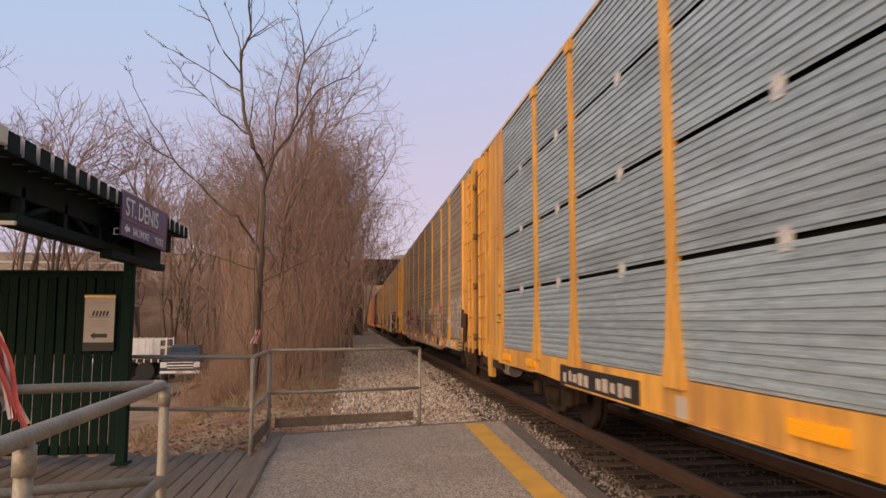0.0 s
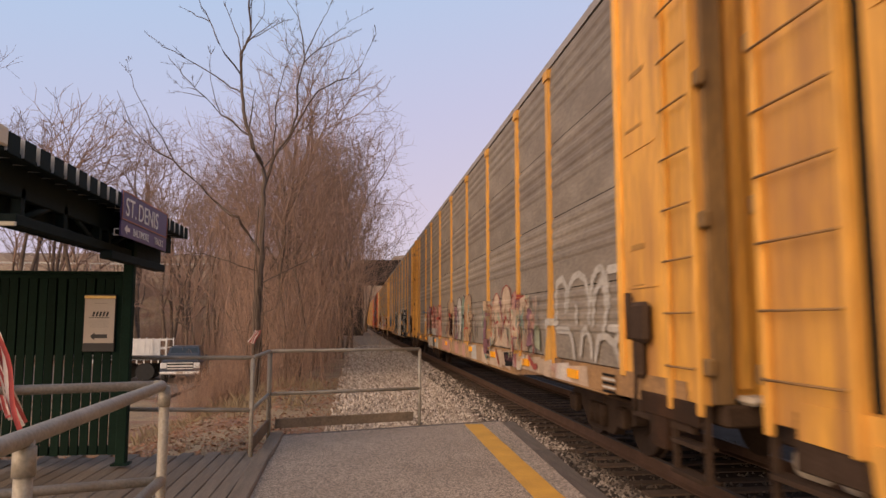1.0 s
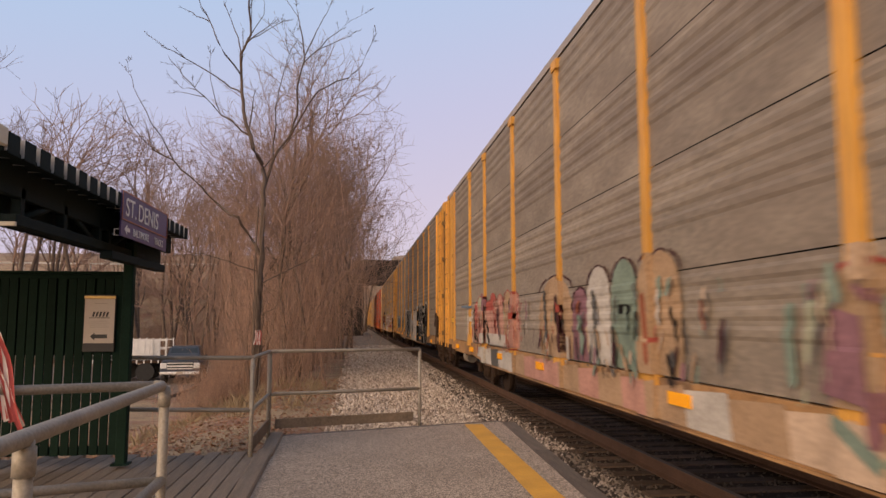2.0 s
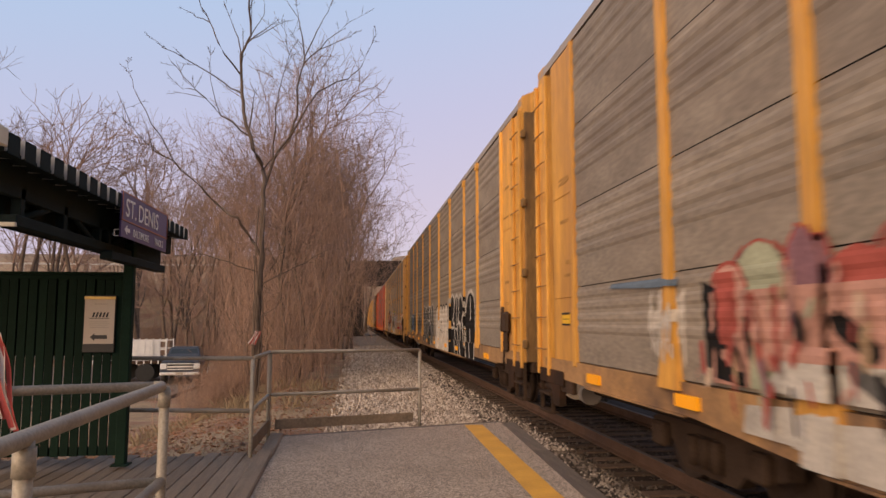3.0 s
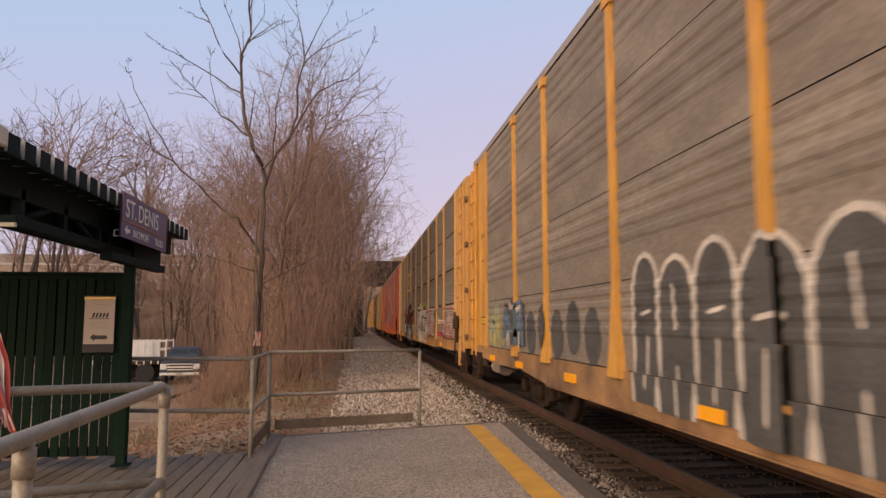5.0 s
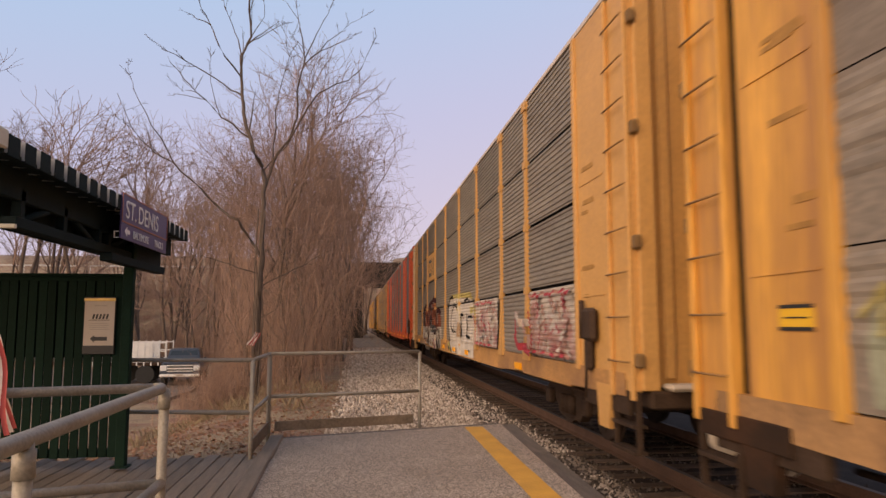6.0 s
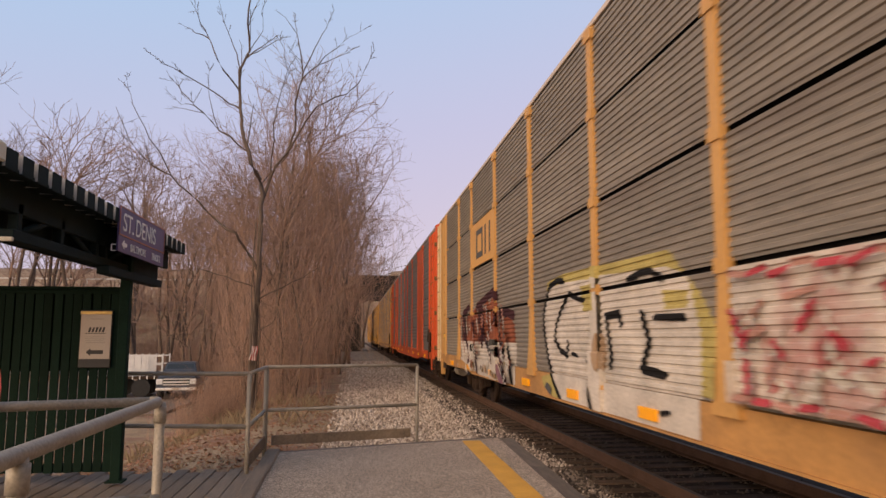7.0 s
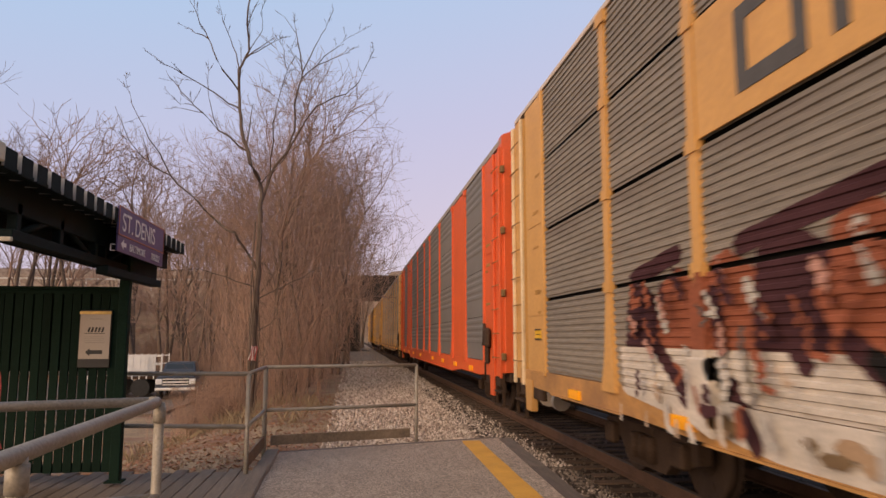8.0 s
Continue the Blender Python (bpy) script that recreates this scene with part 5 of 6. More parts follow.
            box(bm, XS - 0.024, XS - 0.019, a + cut, b - cut, z0, z1)
            return mesh_of("data_bar", bm, M_BLACK)
        m(name, databar, M_BLACK, dp)


# grime on latch and hinges, painted shade on recess and corner post
M_SHADE_GRIME = material("shade_and_grime_brown", (0.23, 0.13, 0.042), 0.85, vary=0.4, scale=3, fine=30, bump=0.2, second=(0.09, 0.055, 0.027), second_at=(0.46, 0.66), stretch=(1, 1, 0.2))
M_CREAM = material("cream_ladder_paint", (0.66, 0.52, 0.33), 0.65, vary=0.2, scale=3, fine=30, bump=0.1, second=(0.42, 0.25, 0.1), second_at=(0.55, 0.75))
# pale tone paints the highlight along the roof edge
M_RAIL_HIGHLIGHT = material("roof_edge_highlight", (0.55, 0.46, 0.38), 0.6, vary=0.2, scale=1, fine=20)
M_SILL = material("dirty_tan_sill", (0.33, 0.185, 0.075), 0.75, vary=0.35, scale=2, fine=25, bump=0.15, second=(0.12, 0.07, 0.04), second_at=(0.46, 0.66))
M_SILL_WORN = material("worn_yellow_sill", (0.43, 0.225, 0.07), 0.7, vary=0.3, scale=1.6, fine=25, bump=0.12, second=(0.23, 0.12, 0.055), second_at=(0.47, 0.68))
M_BEAM = material("rusty_end_beam", (0.055, 0.028, 0.016), 0.8, vary=0.35, scale=3, fine=30, bump=0.2, second=(0.03, 0.019, 0.013), second_at=(0.42, 0.6))
M_BEAM.node_tree.nodes["Principled BSDF"].inputs["Specular IOR Level"].default_value = 0.12
M_WHEEL = material("worn_wheel_steel", (0.05, 0.033, 0.024), 0.7, metal=0.2, vary=0.35, scale=3, fine=30)
M_WHEEL.node_tree.nodes["Principled BSDF"].inputs["Specular IOR Level"].default_value = 0.2
M_RUNG = material("dark_rung", (0.24, 0.13, 0.042), 0.7, vary=0.2)
M_STENCIL = material("faded_stencil", (0.34, 0.175, 0.04), 0.8, vary=0.3, bump=0.0)
M_LABEL = material("label_yellow", (0.72, 0.42, 0.02), 0.5, vary=0.08, bump=0.0)


# ---- graffiti, draped over ribs, posts and sill ----
PAINTS = {}


def spray(name, colour):
    if name not in PAINTS:
        mottle = {"second": (0.36, 0.13, 0.12), "second_at": (0.46, 0.66)} if name == "blush" else {}
        PAINTS[name] = material("spray_" + name, colour, 0.9, vary=0.3, scale=2.6, fine=30, bump=0.05, **mottle)
        PAINTS[name].node_tree.nodes["Principled BSDF"].inputs["Specular IOR Level"].default_value = 0.1
    return PAINTS[name]


SPRAY = {"blush": (0.52, 0.46, 0.40), "black": (0.014, 0.013, 0.013), "white": (0.52, 0.47, 0.41), "silver": (0.42, 0.39, 0.35), "cream": (0.46, 0.345, 0.25), "pink": (0.40, 0.22, 0.175), "red": (0.30, 0.075, 0.06),
         "teal": (0.17, 0.22, 0.18), "mint": (0.30, 0.31, 0.22), "maroon": (0.06, 0.026, 0.03), "crimson": (0.38, 0.06, 0.075), "soot": (0.17, 0.115, 0.065), "rust": (0.25, 0.085, 0.048), "violet": (0.21, 0.11, 0.13), "grey": (0.09, 0.088, 0.085), "blue": (0.12, 0.155, 0.20), "yellow": (0.40, 0.33, 0.12), "tan": (0.33, 0.225, 0.14)}


class Graffiti:
    """one painted word on a wagon's side"""

    def __init__(self, wagon_ob, style, posts, label):
        self.w, self.style, self.label = wagon_ob, style, label
        self.cuts = sorted([-p for p in posts] + list(posts))
        self.verts, self.faces, self.slots, self.mats = [], [], [], []
        self.layer = 0
        prof = []
        for k in range(4):
            z0, z1 = tier_span(k, style)
            prof += rib_profile(z0, z1, style)
        self.prof = prof

    def depth(self, z):
        if z < 1.165:
            return -0.032
        pr = self.prof
        for (xa, za), (xb, zb) in zip(pr[:-1], pr[1:]):
            if za <= z <= zb and zb > za:
                return xa + (xb - xa) * (z - za) / (zb - za)
        return 0.0

    def shape(self, pts, colour):
        """a convex outline of (y, z)"""
        if colour not in self.mats:
            self.mats.append(colour)
        slot = self.mats.index(colour)
        self.layer += 1
        off = 0.004 + 0.0006 * self.layer
        zs = [z for _, z in pts]
        lo, hi = max(min(zs), 0.84 if self.style == "fine" else 0.78), max(zs)
        levels = {lo, hi, 1.165} | {z for _, z in self.prof} | {lo + 0.05 * i for i in range(int((hi - lo) / 0.05) + 1)}
        levels = sorted(z for z in levels if lo <= z <= hi)
        def cut(z):
            ys = []
            for (ya, za), (yb, zb) in zip(pts, pts[1:] + pts[:1]):
                if (za <= z <= zb or zb <= z <= za):
                    if abs(zb - za) < 1e-9:
                        ys += [ya, yb]
                    else:
                        ys.append(ya + (yb - ya) * (z - za) / (zb - za))
            return (min(ys), max(ys)) if ys else None
        spans = [(z, cut(z)) for z in levels]
        for (z0, a), (z1, b) in zip(spans[:-1], spans[1:]):
            if a is None or b is None or z1 - z0 < 1e-5:
                continue
            zm = (z0 + z1) / 2
            if self.style == "fine" and any(t - 0.034 < zm < t + 0.012 for t in TIERS["fine"][1:4]):
                continue
            wide = 0.085 if zm > 2.1 else 0.12 if zm > 1.5 else 0.19
            bounds = [-99]
            for p in self.cuts:
                bounds += [p - wide, p + wide]
            bounds.append(99)
            for i in range(len(bounds) - 1):
                l, r = bounds[i], bounds[i + 1]
                a0, a1 = min(max(a[0], l), r), min(max(a[1], l), r)
                b0, b1 = min(max(b[0], l), r), min(max(b[1], l), r)
                if max(a1 - a0, b1 - b0) < 1e-3:
                    continue
                on_post = i % 2 == 1
                x0 = (-0.066 if z0 > 1.5 else -0.082) if on_post else self.depth(z0 + 1e-6)
                x1 = (-0.066 if z1 > 1.5 else -0.082) if on_post else self.depth(z1 - 1e-6)
                n = len(self.verts)
                self.verts += [(XS + x0 - off, a0, z0), (XS + x0 - off, a1, z0), (XS + x1 - off, b1, z1), (XS + x1 - off, b0, z1)]
                self.faces.append((n, n + 1, n + 2, n + 3))
                self.slots.append(slot)
                if on_post and a0 - l < 1e-6 and b0 - l < 1e-6:
                    n = len(self.verts)
                    self.verts += [(XS + x0 - off, a0, z0), (XS - 0.002, a0, z0), (XS - 0.002, b0, z1), (XS + x1 - off, b0, z1)]
                    self.faces.append((n, n + 1, n + 2, n + 3))
                    self.slots.append(slot)

    def blob(self, y, z, ry, rz, colour, n=14, turn=0.0):
        c, s = math.cos(turn), math.sin(turn)
        self.shape([(y + ry * math.cos(a) * c - rz * math.sin(a) * s, z + ry * math.cos(a) * s + rz * math.sin(a) * c) for a in [2 * math.pi * k / n for k in range(n)]], colour)

    def line(self, a, b, t, colour):
        d = Vector((b[0] - a[0], b[1] - a[1]))
        ang = math.atan2(d.y, d.x)
        pts = []
        for k in range(6):
            w = ang + math.pi / 2 + math.pi * k / 5
            pts.append((a[0] + t * math.cos(w), a[1] + t * math.sin(w)))
        for k in range(6):
            w = ang - math.pi / 2 + math.pi * k / 5
            pts.append((b[0] + t * math.cos(w), b[1] + t * math.sin(w)))
        self.shape(pts, colour)

    def path(self, pts, t, colour):
        for a, b in zip(pts[:-1], pts[1:]):
            self.line(a, b, t, colour)

    def arch(self, y0, y1, z0, z1, colour, grow=0.0):
        """a letter body with a rounded head"""
        r = (y1 - y0) / 2
        c = (y0 + y1) / 2
        head = min(r * 1.1, (z1 - z0) * 0.5)
        pts = [(y0 - grow + 0.08 * r, z0), (y1 + grow - 0.08 * r, z0), (y1 + grow, z0 + 0.25)]
        for k in range(9):
            a = math.pi * k / 8
            if z1 - head < z0 + 0.3 and k in (0, 8):
                continue
            pts.append((c + (r + grow) * math.cos(a), z1 - head + (head + grow) * math.sin(a)))
        pts.append((y0 - grow, z0 + 0.25))
        self.shape(pts, colour)

    def done(self, name="graffiti"):
        me = bpy.data.meshes.new("graffiti")
        me.from_pydata(self.verts, [], self.faces)
        for c in self.mats:
            me.materials.append(spray(c, SPRAY[c]))
        me.polygons.foreach_set("material_index", self.slots)
        part(name, me, None, self.w, self.label)


def bubble_word(car, style, posts, label, rng, y0, y1, z0, z1, count, fill, rim, edge=0.05, inner=None, slope=0.0):
    """swelling letters side by side, each a part of its own"""
    ws = [rng.uniform(0.8, 1.25) for _ in range(count)]
    total = sum(ws)
    y = y0
    for k, q in enumerate(ws):
        wd = (y1 - y0) * q / total
        a, b, c, d = y + 0.02, y + wd, z0 + rng.uniform(0, 0.08), z1 - slope * (k / count) + rng.uniform(-0.06, 0.06)
        y += wd
        g = Graffiti(car, style, posts, label)
        g.layer = 2 * k
        g.arch(a, b, c, d, rim, edge)
        g.arch(a + 0.03, b - 0.03, c, d - 0.02, fill)
        g.blob((a + b) / 2, c + 0.3, (b - a) * 0.5, 0.3, fill)
        m = (a + b) / 2
        col = inner or rim
        kind = rng.randint(0, 2)
        h = d - c
        if kind == 0:
            g.line((m, c + 0.1 * h), (m + rng.uniform(-0.05, 0.05), c + 0.45 * h), 0.022, col)
            g.line((m - 0.2 * (b - a), c + 0.62 * h), (m + 0.15 * (b - a), c + 0.6 * h), 0.022, col)
        elif kind == 1:
            g.line((m, c + 0.55 * h), (m + 0.04, c + 0.82 * h), 0.025, col)
            g.line((m - 0.03, c), (m, c + 0.3 * h), 0.025, col)
        else:
            g.line((m - 0.18 * (b - a), c + 0.35 * h), (m + 0.2 * (b - a), c + 0.37 * h), 0.025, col)
        g.done("graffiti_letter")


def wild_word(g, rng, y0, y1, z0, z1, base, accents, strokes, count=6):
    """interlocked letters with many strokes"""
    for k in range(count):
        a = y0 + (y1 - y0) * k / count
        b = y0 + (y1 - y0) * (k + 1.25) / count
        g.arch(a, min(b, y1 + 0.1), z0 + rng.uniform(-0.05, 0.1), z1 + rng.uniform(-0.22, 0.08), base[k % len(base)])
    for k in range(int(strokes * 1.7)):
        y = rng.uniform(y0, y1)
        z = rng.uniform(z0 + 0.05, z1 - 0.15)
        c = rng.choice(accents)
        if rng.random() < 0.45:
            g.blob(y, z, rng.uniform(0.04, 0.14), rng.uniform(0.06, 0.2), c, 10, rng.uniform(-0.6, 0.6))
        else:
            dy, dz = rng.gauss(0, 0.18), rng.gauss(0, 0.28)
            g.path([(y, z), (y + dy, z + dz), (y + dy + rng.gauss(0, 0.14), z + dz * 0.4)], rng.uniform(0.012, 0.04), c)


def wagon(label, y, style, posts, edge, sheet, paint, plates=(), seed=0, group="train of auto carriers"):
    w = thing("auto_carrier_wagon", label, "railway wagon", group, at=pose(TRACK_X, y, RAIL_Z))
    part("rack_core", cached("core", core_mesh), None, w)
    part("underframe", cached("under", under_mesh), None, w)
    lift = 0.10 if style == "broad" else 0.0
    part("roof", cached(("roof", lift), lambda: roof_mesh(lift)), None, w, "grey steel roof")
    # top rail carries the roof edge's highlight in its colour
    if not lift:
        part("top_rail", cached("toprail", lambda: top_rail_mesh(M_RAIL_HIGHLIGHT)), None, w)
    sill_paint = M_SILL if sheet is M_DULL else M_SILL_WORN if sheet is M_SHEET_D else paint
    deep = 0.83 if style == "fine" else 0.76
    part("side_sill", cached(("sill", sill_paint.name, deep), lambda: sill_mesh(sill_paint, deep)), None, w)
    marks = [-edge] + sorted([-p for p in posts] + list(posts)) + [edge]
    for a, b in zip(marks[:-1], marks[1:]):
        mid = (a + b) / 2
        if any(p0 < mid < p1 for p0, p1 in plates):
            def plate():
                bm = bmesh.new()
                box(bm, -0.02, 0.03, -(b - a) / 2, (b - a) / 2, 1.16, 5.4, 0.006)
                return mesh_of("side_plate", bm, paint)
            o = part("side_plate", cached(("plate", round(b - a, 3), paint.name), plate), None, w)
            o.matrix_basis = pose(XS, mid, 0)
            continue
        for k in range(4):
            z0, z1 = tier_span(k, style)
            o = part("side_panel", panel_mesh(b - a, z0, z1, style, sheet), None, w)
            o.matrix_basis = pose(XS, mid, 0)
    for p in marks[1:-1]:
        o = part("post", cached(("post", paint.name, style, sheet.name), lambda: post_mesh(paint, sheet is M_SHEET_D)), None, w)
        o.matrix_basis = pose(XS, p, 0)
    for s in (-1, 1):
        end_section(w, s, edge, paint, M_CREAM if sheet is M_SHEET_D and s > 0 else paint, lift)
        if sheet is M_DULL:
            def beam():
                bm = bmesh.new()
                box(bm, XS - 0.05, XS - 0.034, -0.6, 0.6, 0.8, 1.0, 0.01)
                return mesh_of("end_beam", bm, M_BEAM)
            o = part("end_beam", cached("end_beam", beam), None, w, "rust-brown steel end beam")
            o.matrix_basis = pose(0, s * 13.1, 0)
        b = part("bogie", cached("bogie", bogie_mesh), None, w)
        b.matrix_basis = pose(0, s * 9.7, 0)
        for dy in (-0.9, 0.9):
            o = part("wheelset", cached("wheels", wheel_meshes), None, b)
            o.matrix_basis = pose(0, dy, 0.45)
            WHEELSETS.append((o, dy))
    # orange reflectors along the sill
    half = 0.27 if seed == 0 else 0.2
    def reflector():
        bm = bmesh.new()
        box(bm, -0.005, 0.032, -half, half, -0.055, 0.055)
        for k in range(4):
            box(bm, -0.007, -0.004, -half, half, -0.045 + 0.025 * k, -0.037 + 0.025 * k)
        return mesh_of("reflector", bm, M_REFLECT)
    for p in REFLECTORS.get(seed, (-10.3, -7.7, -5.0, -2.2, 2.3, 5.6, 8.2, 11.2)):
        o = part("reflector", cached(("reflector", half), reflector), None, w, "orange reflective strip")
        o.matrix_basis = pose(XS - 0.062, p, 1.0 if seed < 2 else 0.95)
    return w


WHEELSETS = []
# where each wagon carries its reflective strips
REFLECTORS = {0: (-11.2, -8.2, -5.6, -2.3, 2.04, 9.08, 10.9), 1: (-10.33, -7.8, -5.0, -2.15, 2.5, 5.5, 8.92, 11.28), 2: (-10.42, -5.92, -3.53, -0.3, 2.31, 6.0, 8.9, 11.3),
              3: (-8.63, -2.92, -0.6, 1.87, 4.78, 7.56, 10.5)}
POSTS = (1.5, 4.37, 7.2, 9.25)
POSTS_A = (1.05, 3.97, 6.85, 8.75)
POSTS_E = (1.0, 4.0, 7.1, 9.35)
M_SHEET_D = material("grey_brown_ribbed_sheet", (0.225, 0.195, 0.156), 0.65, metal=0.15, vary=0.28, scale=2.4, fine=30, stretch=(1, 0.14, 1), bump=0.1, per_piece=0.10, second=(0.15, 0.115, 0.09), second_at=(0.52, 0.75))
M_SHEET_E = material("blue_grey_sheet", (0.17, 0.16, 0.15), 0.6, metal=0.15, vary=0.15, scale=0.8, fine=28, bump=0.1, per_piece=0.06)
M_PALE_YELLOW = material("faded_yellow_car_paint", (0.54, 0.295, 0.088), 0.6, vary=0.14, scale=1.2, fine=20, bump=0.1, second=(0.42, 0.22, 0.07), second_at=(0.58, 0.8))
SET = [("auto carrier wagon with bright galvanised ribbed sides and yellow posts", -0.15, "fine", POSTS_A, 11.3, M_SILVER, M_YELLOW, ()),
       ("weathered brown-grey auto carrier wagon with pink and silver graffiti", -0.25, "broad", POSTS, 12.0, M_DULL, M_YELLOW, ()),
       ("weathered brown-grey auto carrier wagon with black and white graffiti", -0.15, "broad", POSTS, 12.0, M_DULL, M_YELLOW, ()),
       ("grey ribbed auto carrier wagon with emblem panel and red graffiti", 0.15, "fine", POSTS, 11.9, M_SHEET_D, M_PALE_YELLOW, ()),
       ("orange auto carrier wagon with grey side sheets", 0.3, "broad", POSTS_E, 11.9, M_SHEET_E, M_ORANGE, ((-9.35, -7.1), (7.1, 9.35))),
       ("weathered auto carrier wagon with yellow ends", 0.3, "broad", POSTS, 12.0, M_DULL, M_PALE_YELLOW, ()),
       ("weathered auto carrier wagon with yellow ends", 0.3, "broad", POSTS, 12.0, M_DULL, M_YELLOW, ()),
       ("weathered auto carrier wagon with yellow ends", 0.3, "broad", POSTS, 12.0, M_DULL, M_YELLOW, ())]
WAGONS = []
for k, (label, shift, style, posts, edge, sheet, paint, plates) in enumerate(SET):
    y = GAP0 - PITCH / 2 + PITCH * k + shift
    WAGONS.append((wagon(label, y, style, posts, edge, sheet, paint, plates, k), y))
CAR_A, CAR_B, CAR_C, CAR_D, CAR_E = [w for w, _ in WAGONS[:5]]


def tall_black_word():
    """black letters outlined in silver, each with a round head, on the third wagon"""
    g = Graffiti(CAR_C, "broad", POSTS, "tall black graffiti letters outlined in silver")
    g.blob(-4.88, 1.98, 0.46, 0.5, "black")
    g.shape([(-4.5, 0.77), (-5.6, 0.77), (-5.5, 1.45), (-4.42, 1.5)], "black")
    for y0, y1, top in ((-6.15, -5.3, 2.43), (-6.9, -6.1, 2.41), (-7.45, -6.82, 2.39), (-8.86, -7.42, 2.44)):
        g.arch(y0, y1, 0.77, top, "black")
    g.done("letter_fill")
    w, c = 0.05, "silver"
    # round heads
    for pts in ([(-4.42, 1.55), (-4.38, 2.17), (-4.55, 2.4), (-4.86, 2.48), (-5.15, 2.38), (-5.27, 2.19), (-5.25, 1.99), (-5.02, 1.7)], [(-5.27, 2.19), (-5.45, 2.37), (-5.71, 2.43), (-6.0, 2.36), (-6.14, 2.21), (-6.2, 1.95), (-6.07, 1.73)],
                [(-6.11, 2.27), (-6.28, 2.39), (-6.45, 2.42), (-6.68, 2.33), (-6.79, 2.18), (-6.89, 1.83), (-6.91, 1.71)], [(-6.83, 2.26), (-7.02, 2.39), (-7.22, 2.26), (-7.38, 2.06), (-7.4, 1.95), (-7.24, 1.79), (-7.15, 1.68)],
                [(-7.4, 1.95), (-7.56, 2.2), (-7.8, 2.4), (-8.25, 2.44), (-8.65, 2.3), (-8.87, 1.95), (-8.88, 1.4), (-8.8, 0.8)], [(-8.1, 2.27), (-8.2, 2.0), (-8.16, 1.74)]):
        ink(CAR_C, "broad", pts, w, c, 12, "silver outline stroke of the black letters")
    # legs and joints
    for pts in ([(-5.76, 2.32), (-5.76, 1.6)], [(-4.68, 1.49), (-5.11, 1.5)], [(-4.92, 1.72), (-5.22, 1.6), (-5.43, 1.11), (-5.54, 0.78)], [(-5.5, 1.47), (-5.85, 1.46), (-6.05, 1.02), (-6.12, 0.8)],
                [(-5.89, 1.5), (-6.0, 1.62), (-6.18, 1.68), (-6.46, 1.61), (-6.58, 1.45)], [(-6.36, 1.61), (-6.38, 1.06), (-6.55, 0.78)], [(-6.85, 1.68), (-6.89, 1.08), (-6.97, 0.78)],
                [(-6.85, 1.69), (-7.18, 1.68), (-7.36, 1.43), (-7.43, 1.11), (-7.53, 0.78)], [(-8.03, 1.46), (-8.03, 1.06), (-8.14, 0.78)], [(-4.38, 1.5), (-4.5, 1.2), (-4.5, 0.8)]):
        ink(CAR_C, "broad", pts, w, c, 12, "silver outline stroke of the black letters")


def ink(car, style, pts, width, colour, layer, label):
    """one painted stroke as a part of its own"""
    g = Graffiti(car, style, POSTS, label)
    g.layer = layer
    g.path(pts, width, colour)
    g.done("painted_stroke")


def white_word():
    label = "white bubble letter with black shading"
    for i, (y0, y1, top) in enumerate(((-1.66, -0.44, 2.2), (-2.36, -1.66, 2.22), (-3.03, -2.36, 2.2), (-3.74, -3.03, 2.22), (-4.3, -3.68, 1.73))):
        g = Graffiti(CAR_C, "broad", POSTS, label)
        g.layer = 7 * (i % 2)
        c, r = (y0 + y1) / 2, (y1 - y0) / 2
        g.path([(c + r * math.cos(a) * 0.9, top - 0.22 + 0.24 * math.sin(a)) for a in [math.pi * (0.25 + 0.1 * k) for k in range(6)]], 0.03, "black")
        g.arch(y0, y1, 0.78, top, "white")
        g.done("graffiti_letter")
    g = Graffiti(CAR_C, "broad", POSTS, "white painted ground below the letters")
    g.layer = 14
    g.shape([(-0.55, 0.9), (-1.2, 0.78), (-4.2, 0.78), (-4.32, 1.45), (-0.45, 1.6)], "white")
    g.done()
    for pts in ([(-2.02, 1.65), (-2.28, 1.67)], [(-1.86, 1.4), (-2.2, 1.38), (-2.44, 1.33)], [(-2.83, 1.36), (-2.98, 1.33)], [(-3.49, 1.38), (-3.75, 1.36), (-3.98, 1.28)], [(-1.0, 1.72), (-1.08, 1.74)], [(-1.0, 1.4), (-1.06, 1.42)], [(-4.1, 1.7), (-4.2, 1.62)]):
        ink(CAR_C, "broad", pts, 0.025, "black", 18, "short black paint stroke")
    for pts in ([(-1.66, 2.0), (-1.68, 1.2)], [(-2.36, 1.95), (-2.38, 1.45)], [(-3.03, 2.0), (-3.05, 1.5)]):
        ink(CAR_C, "broad", pts, 0.018, "silver", 18, "grey line between the white letters")


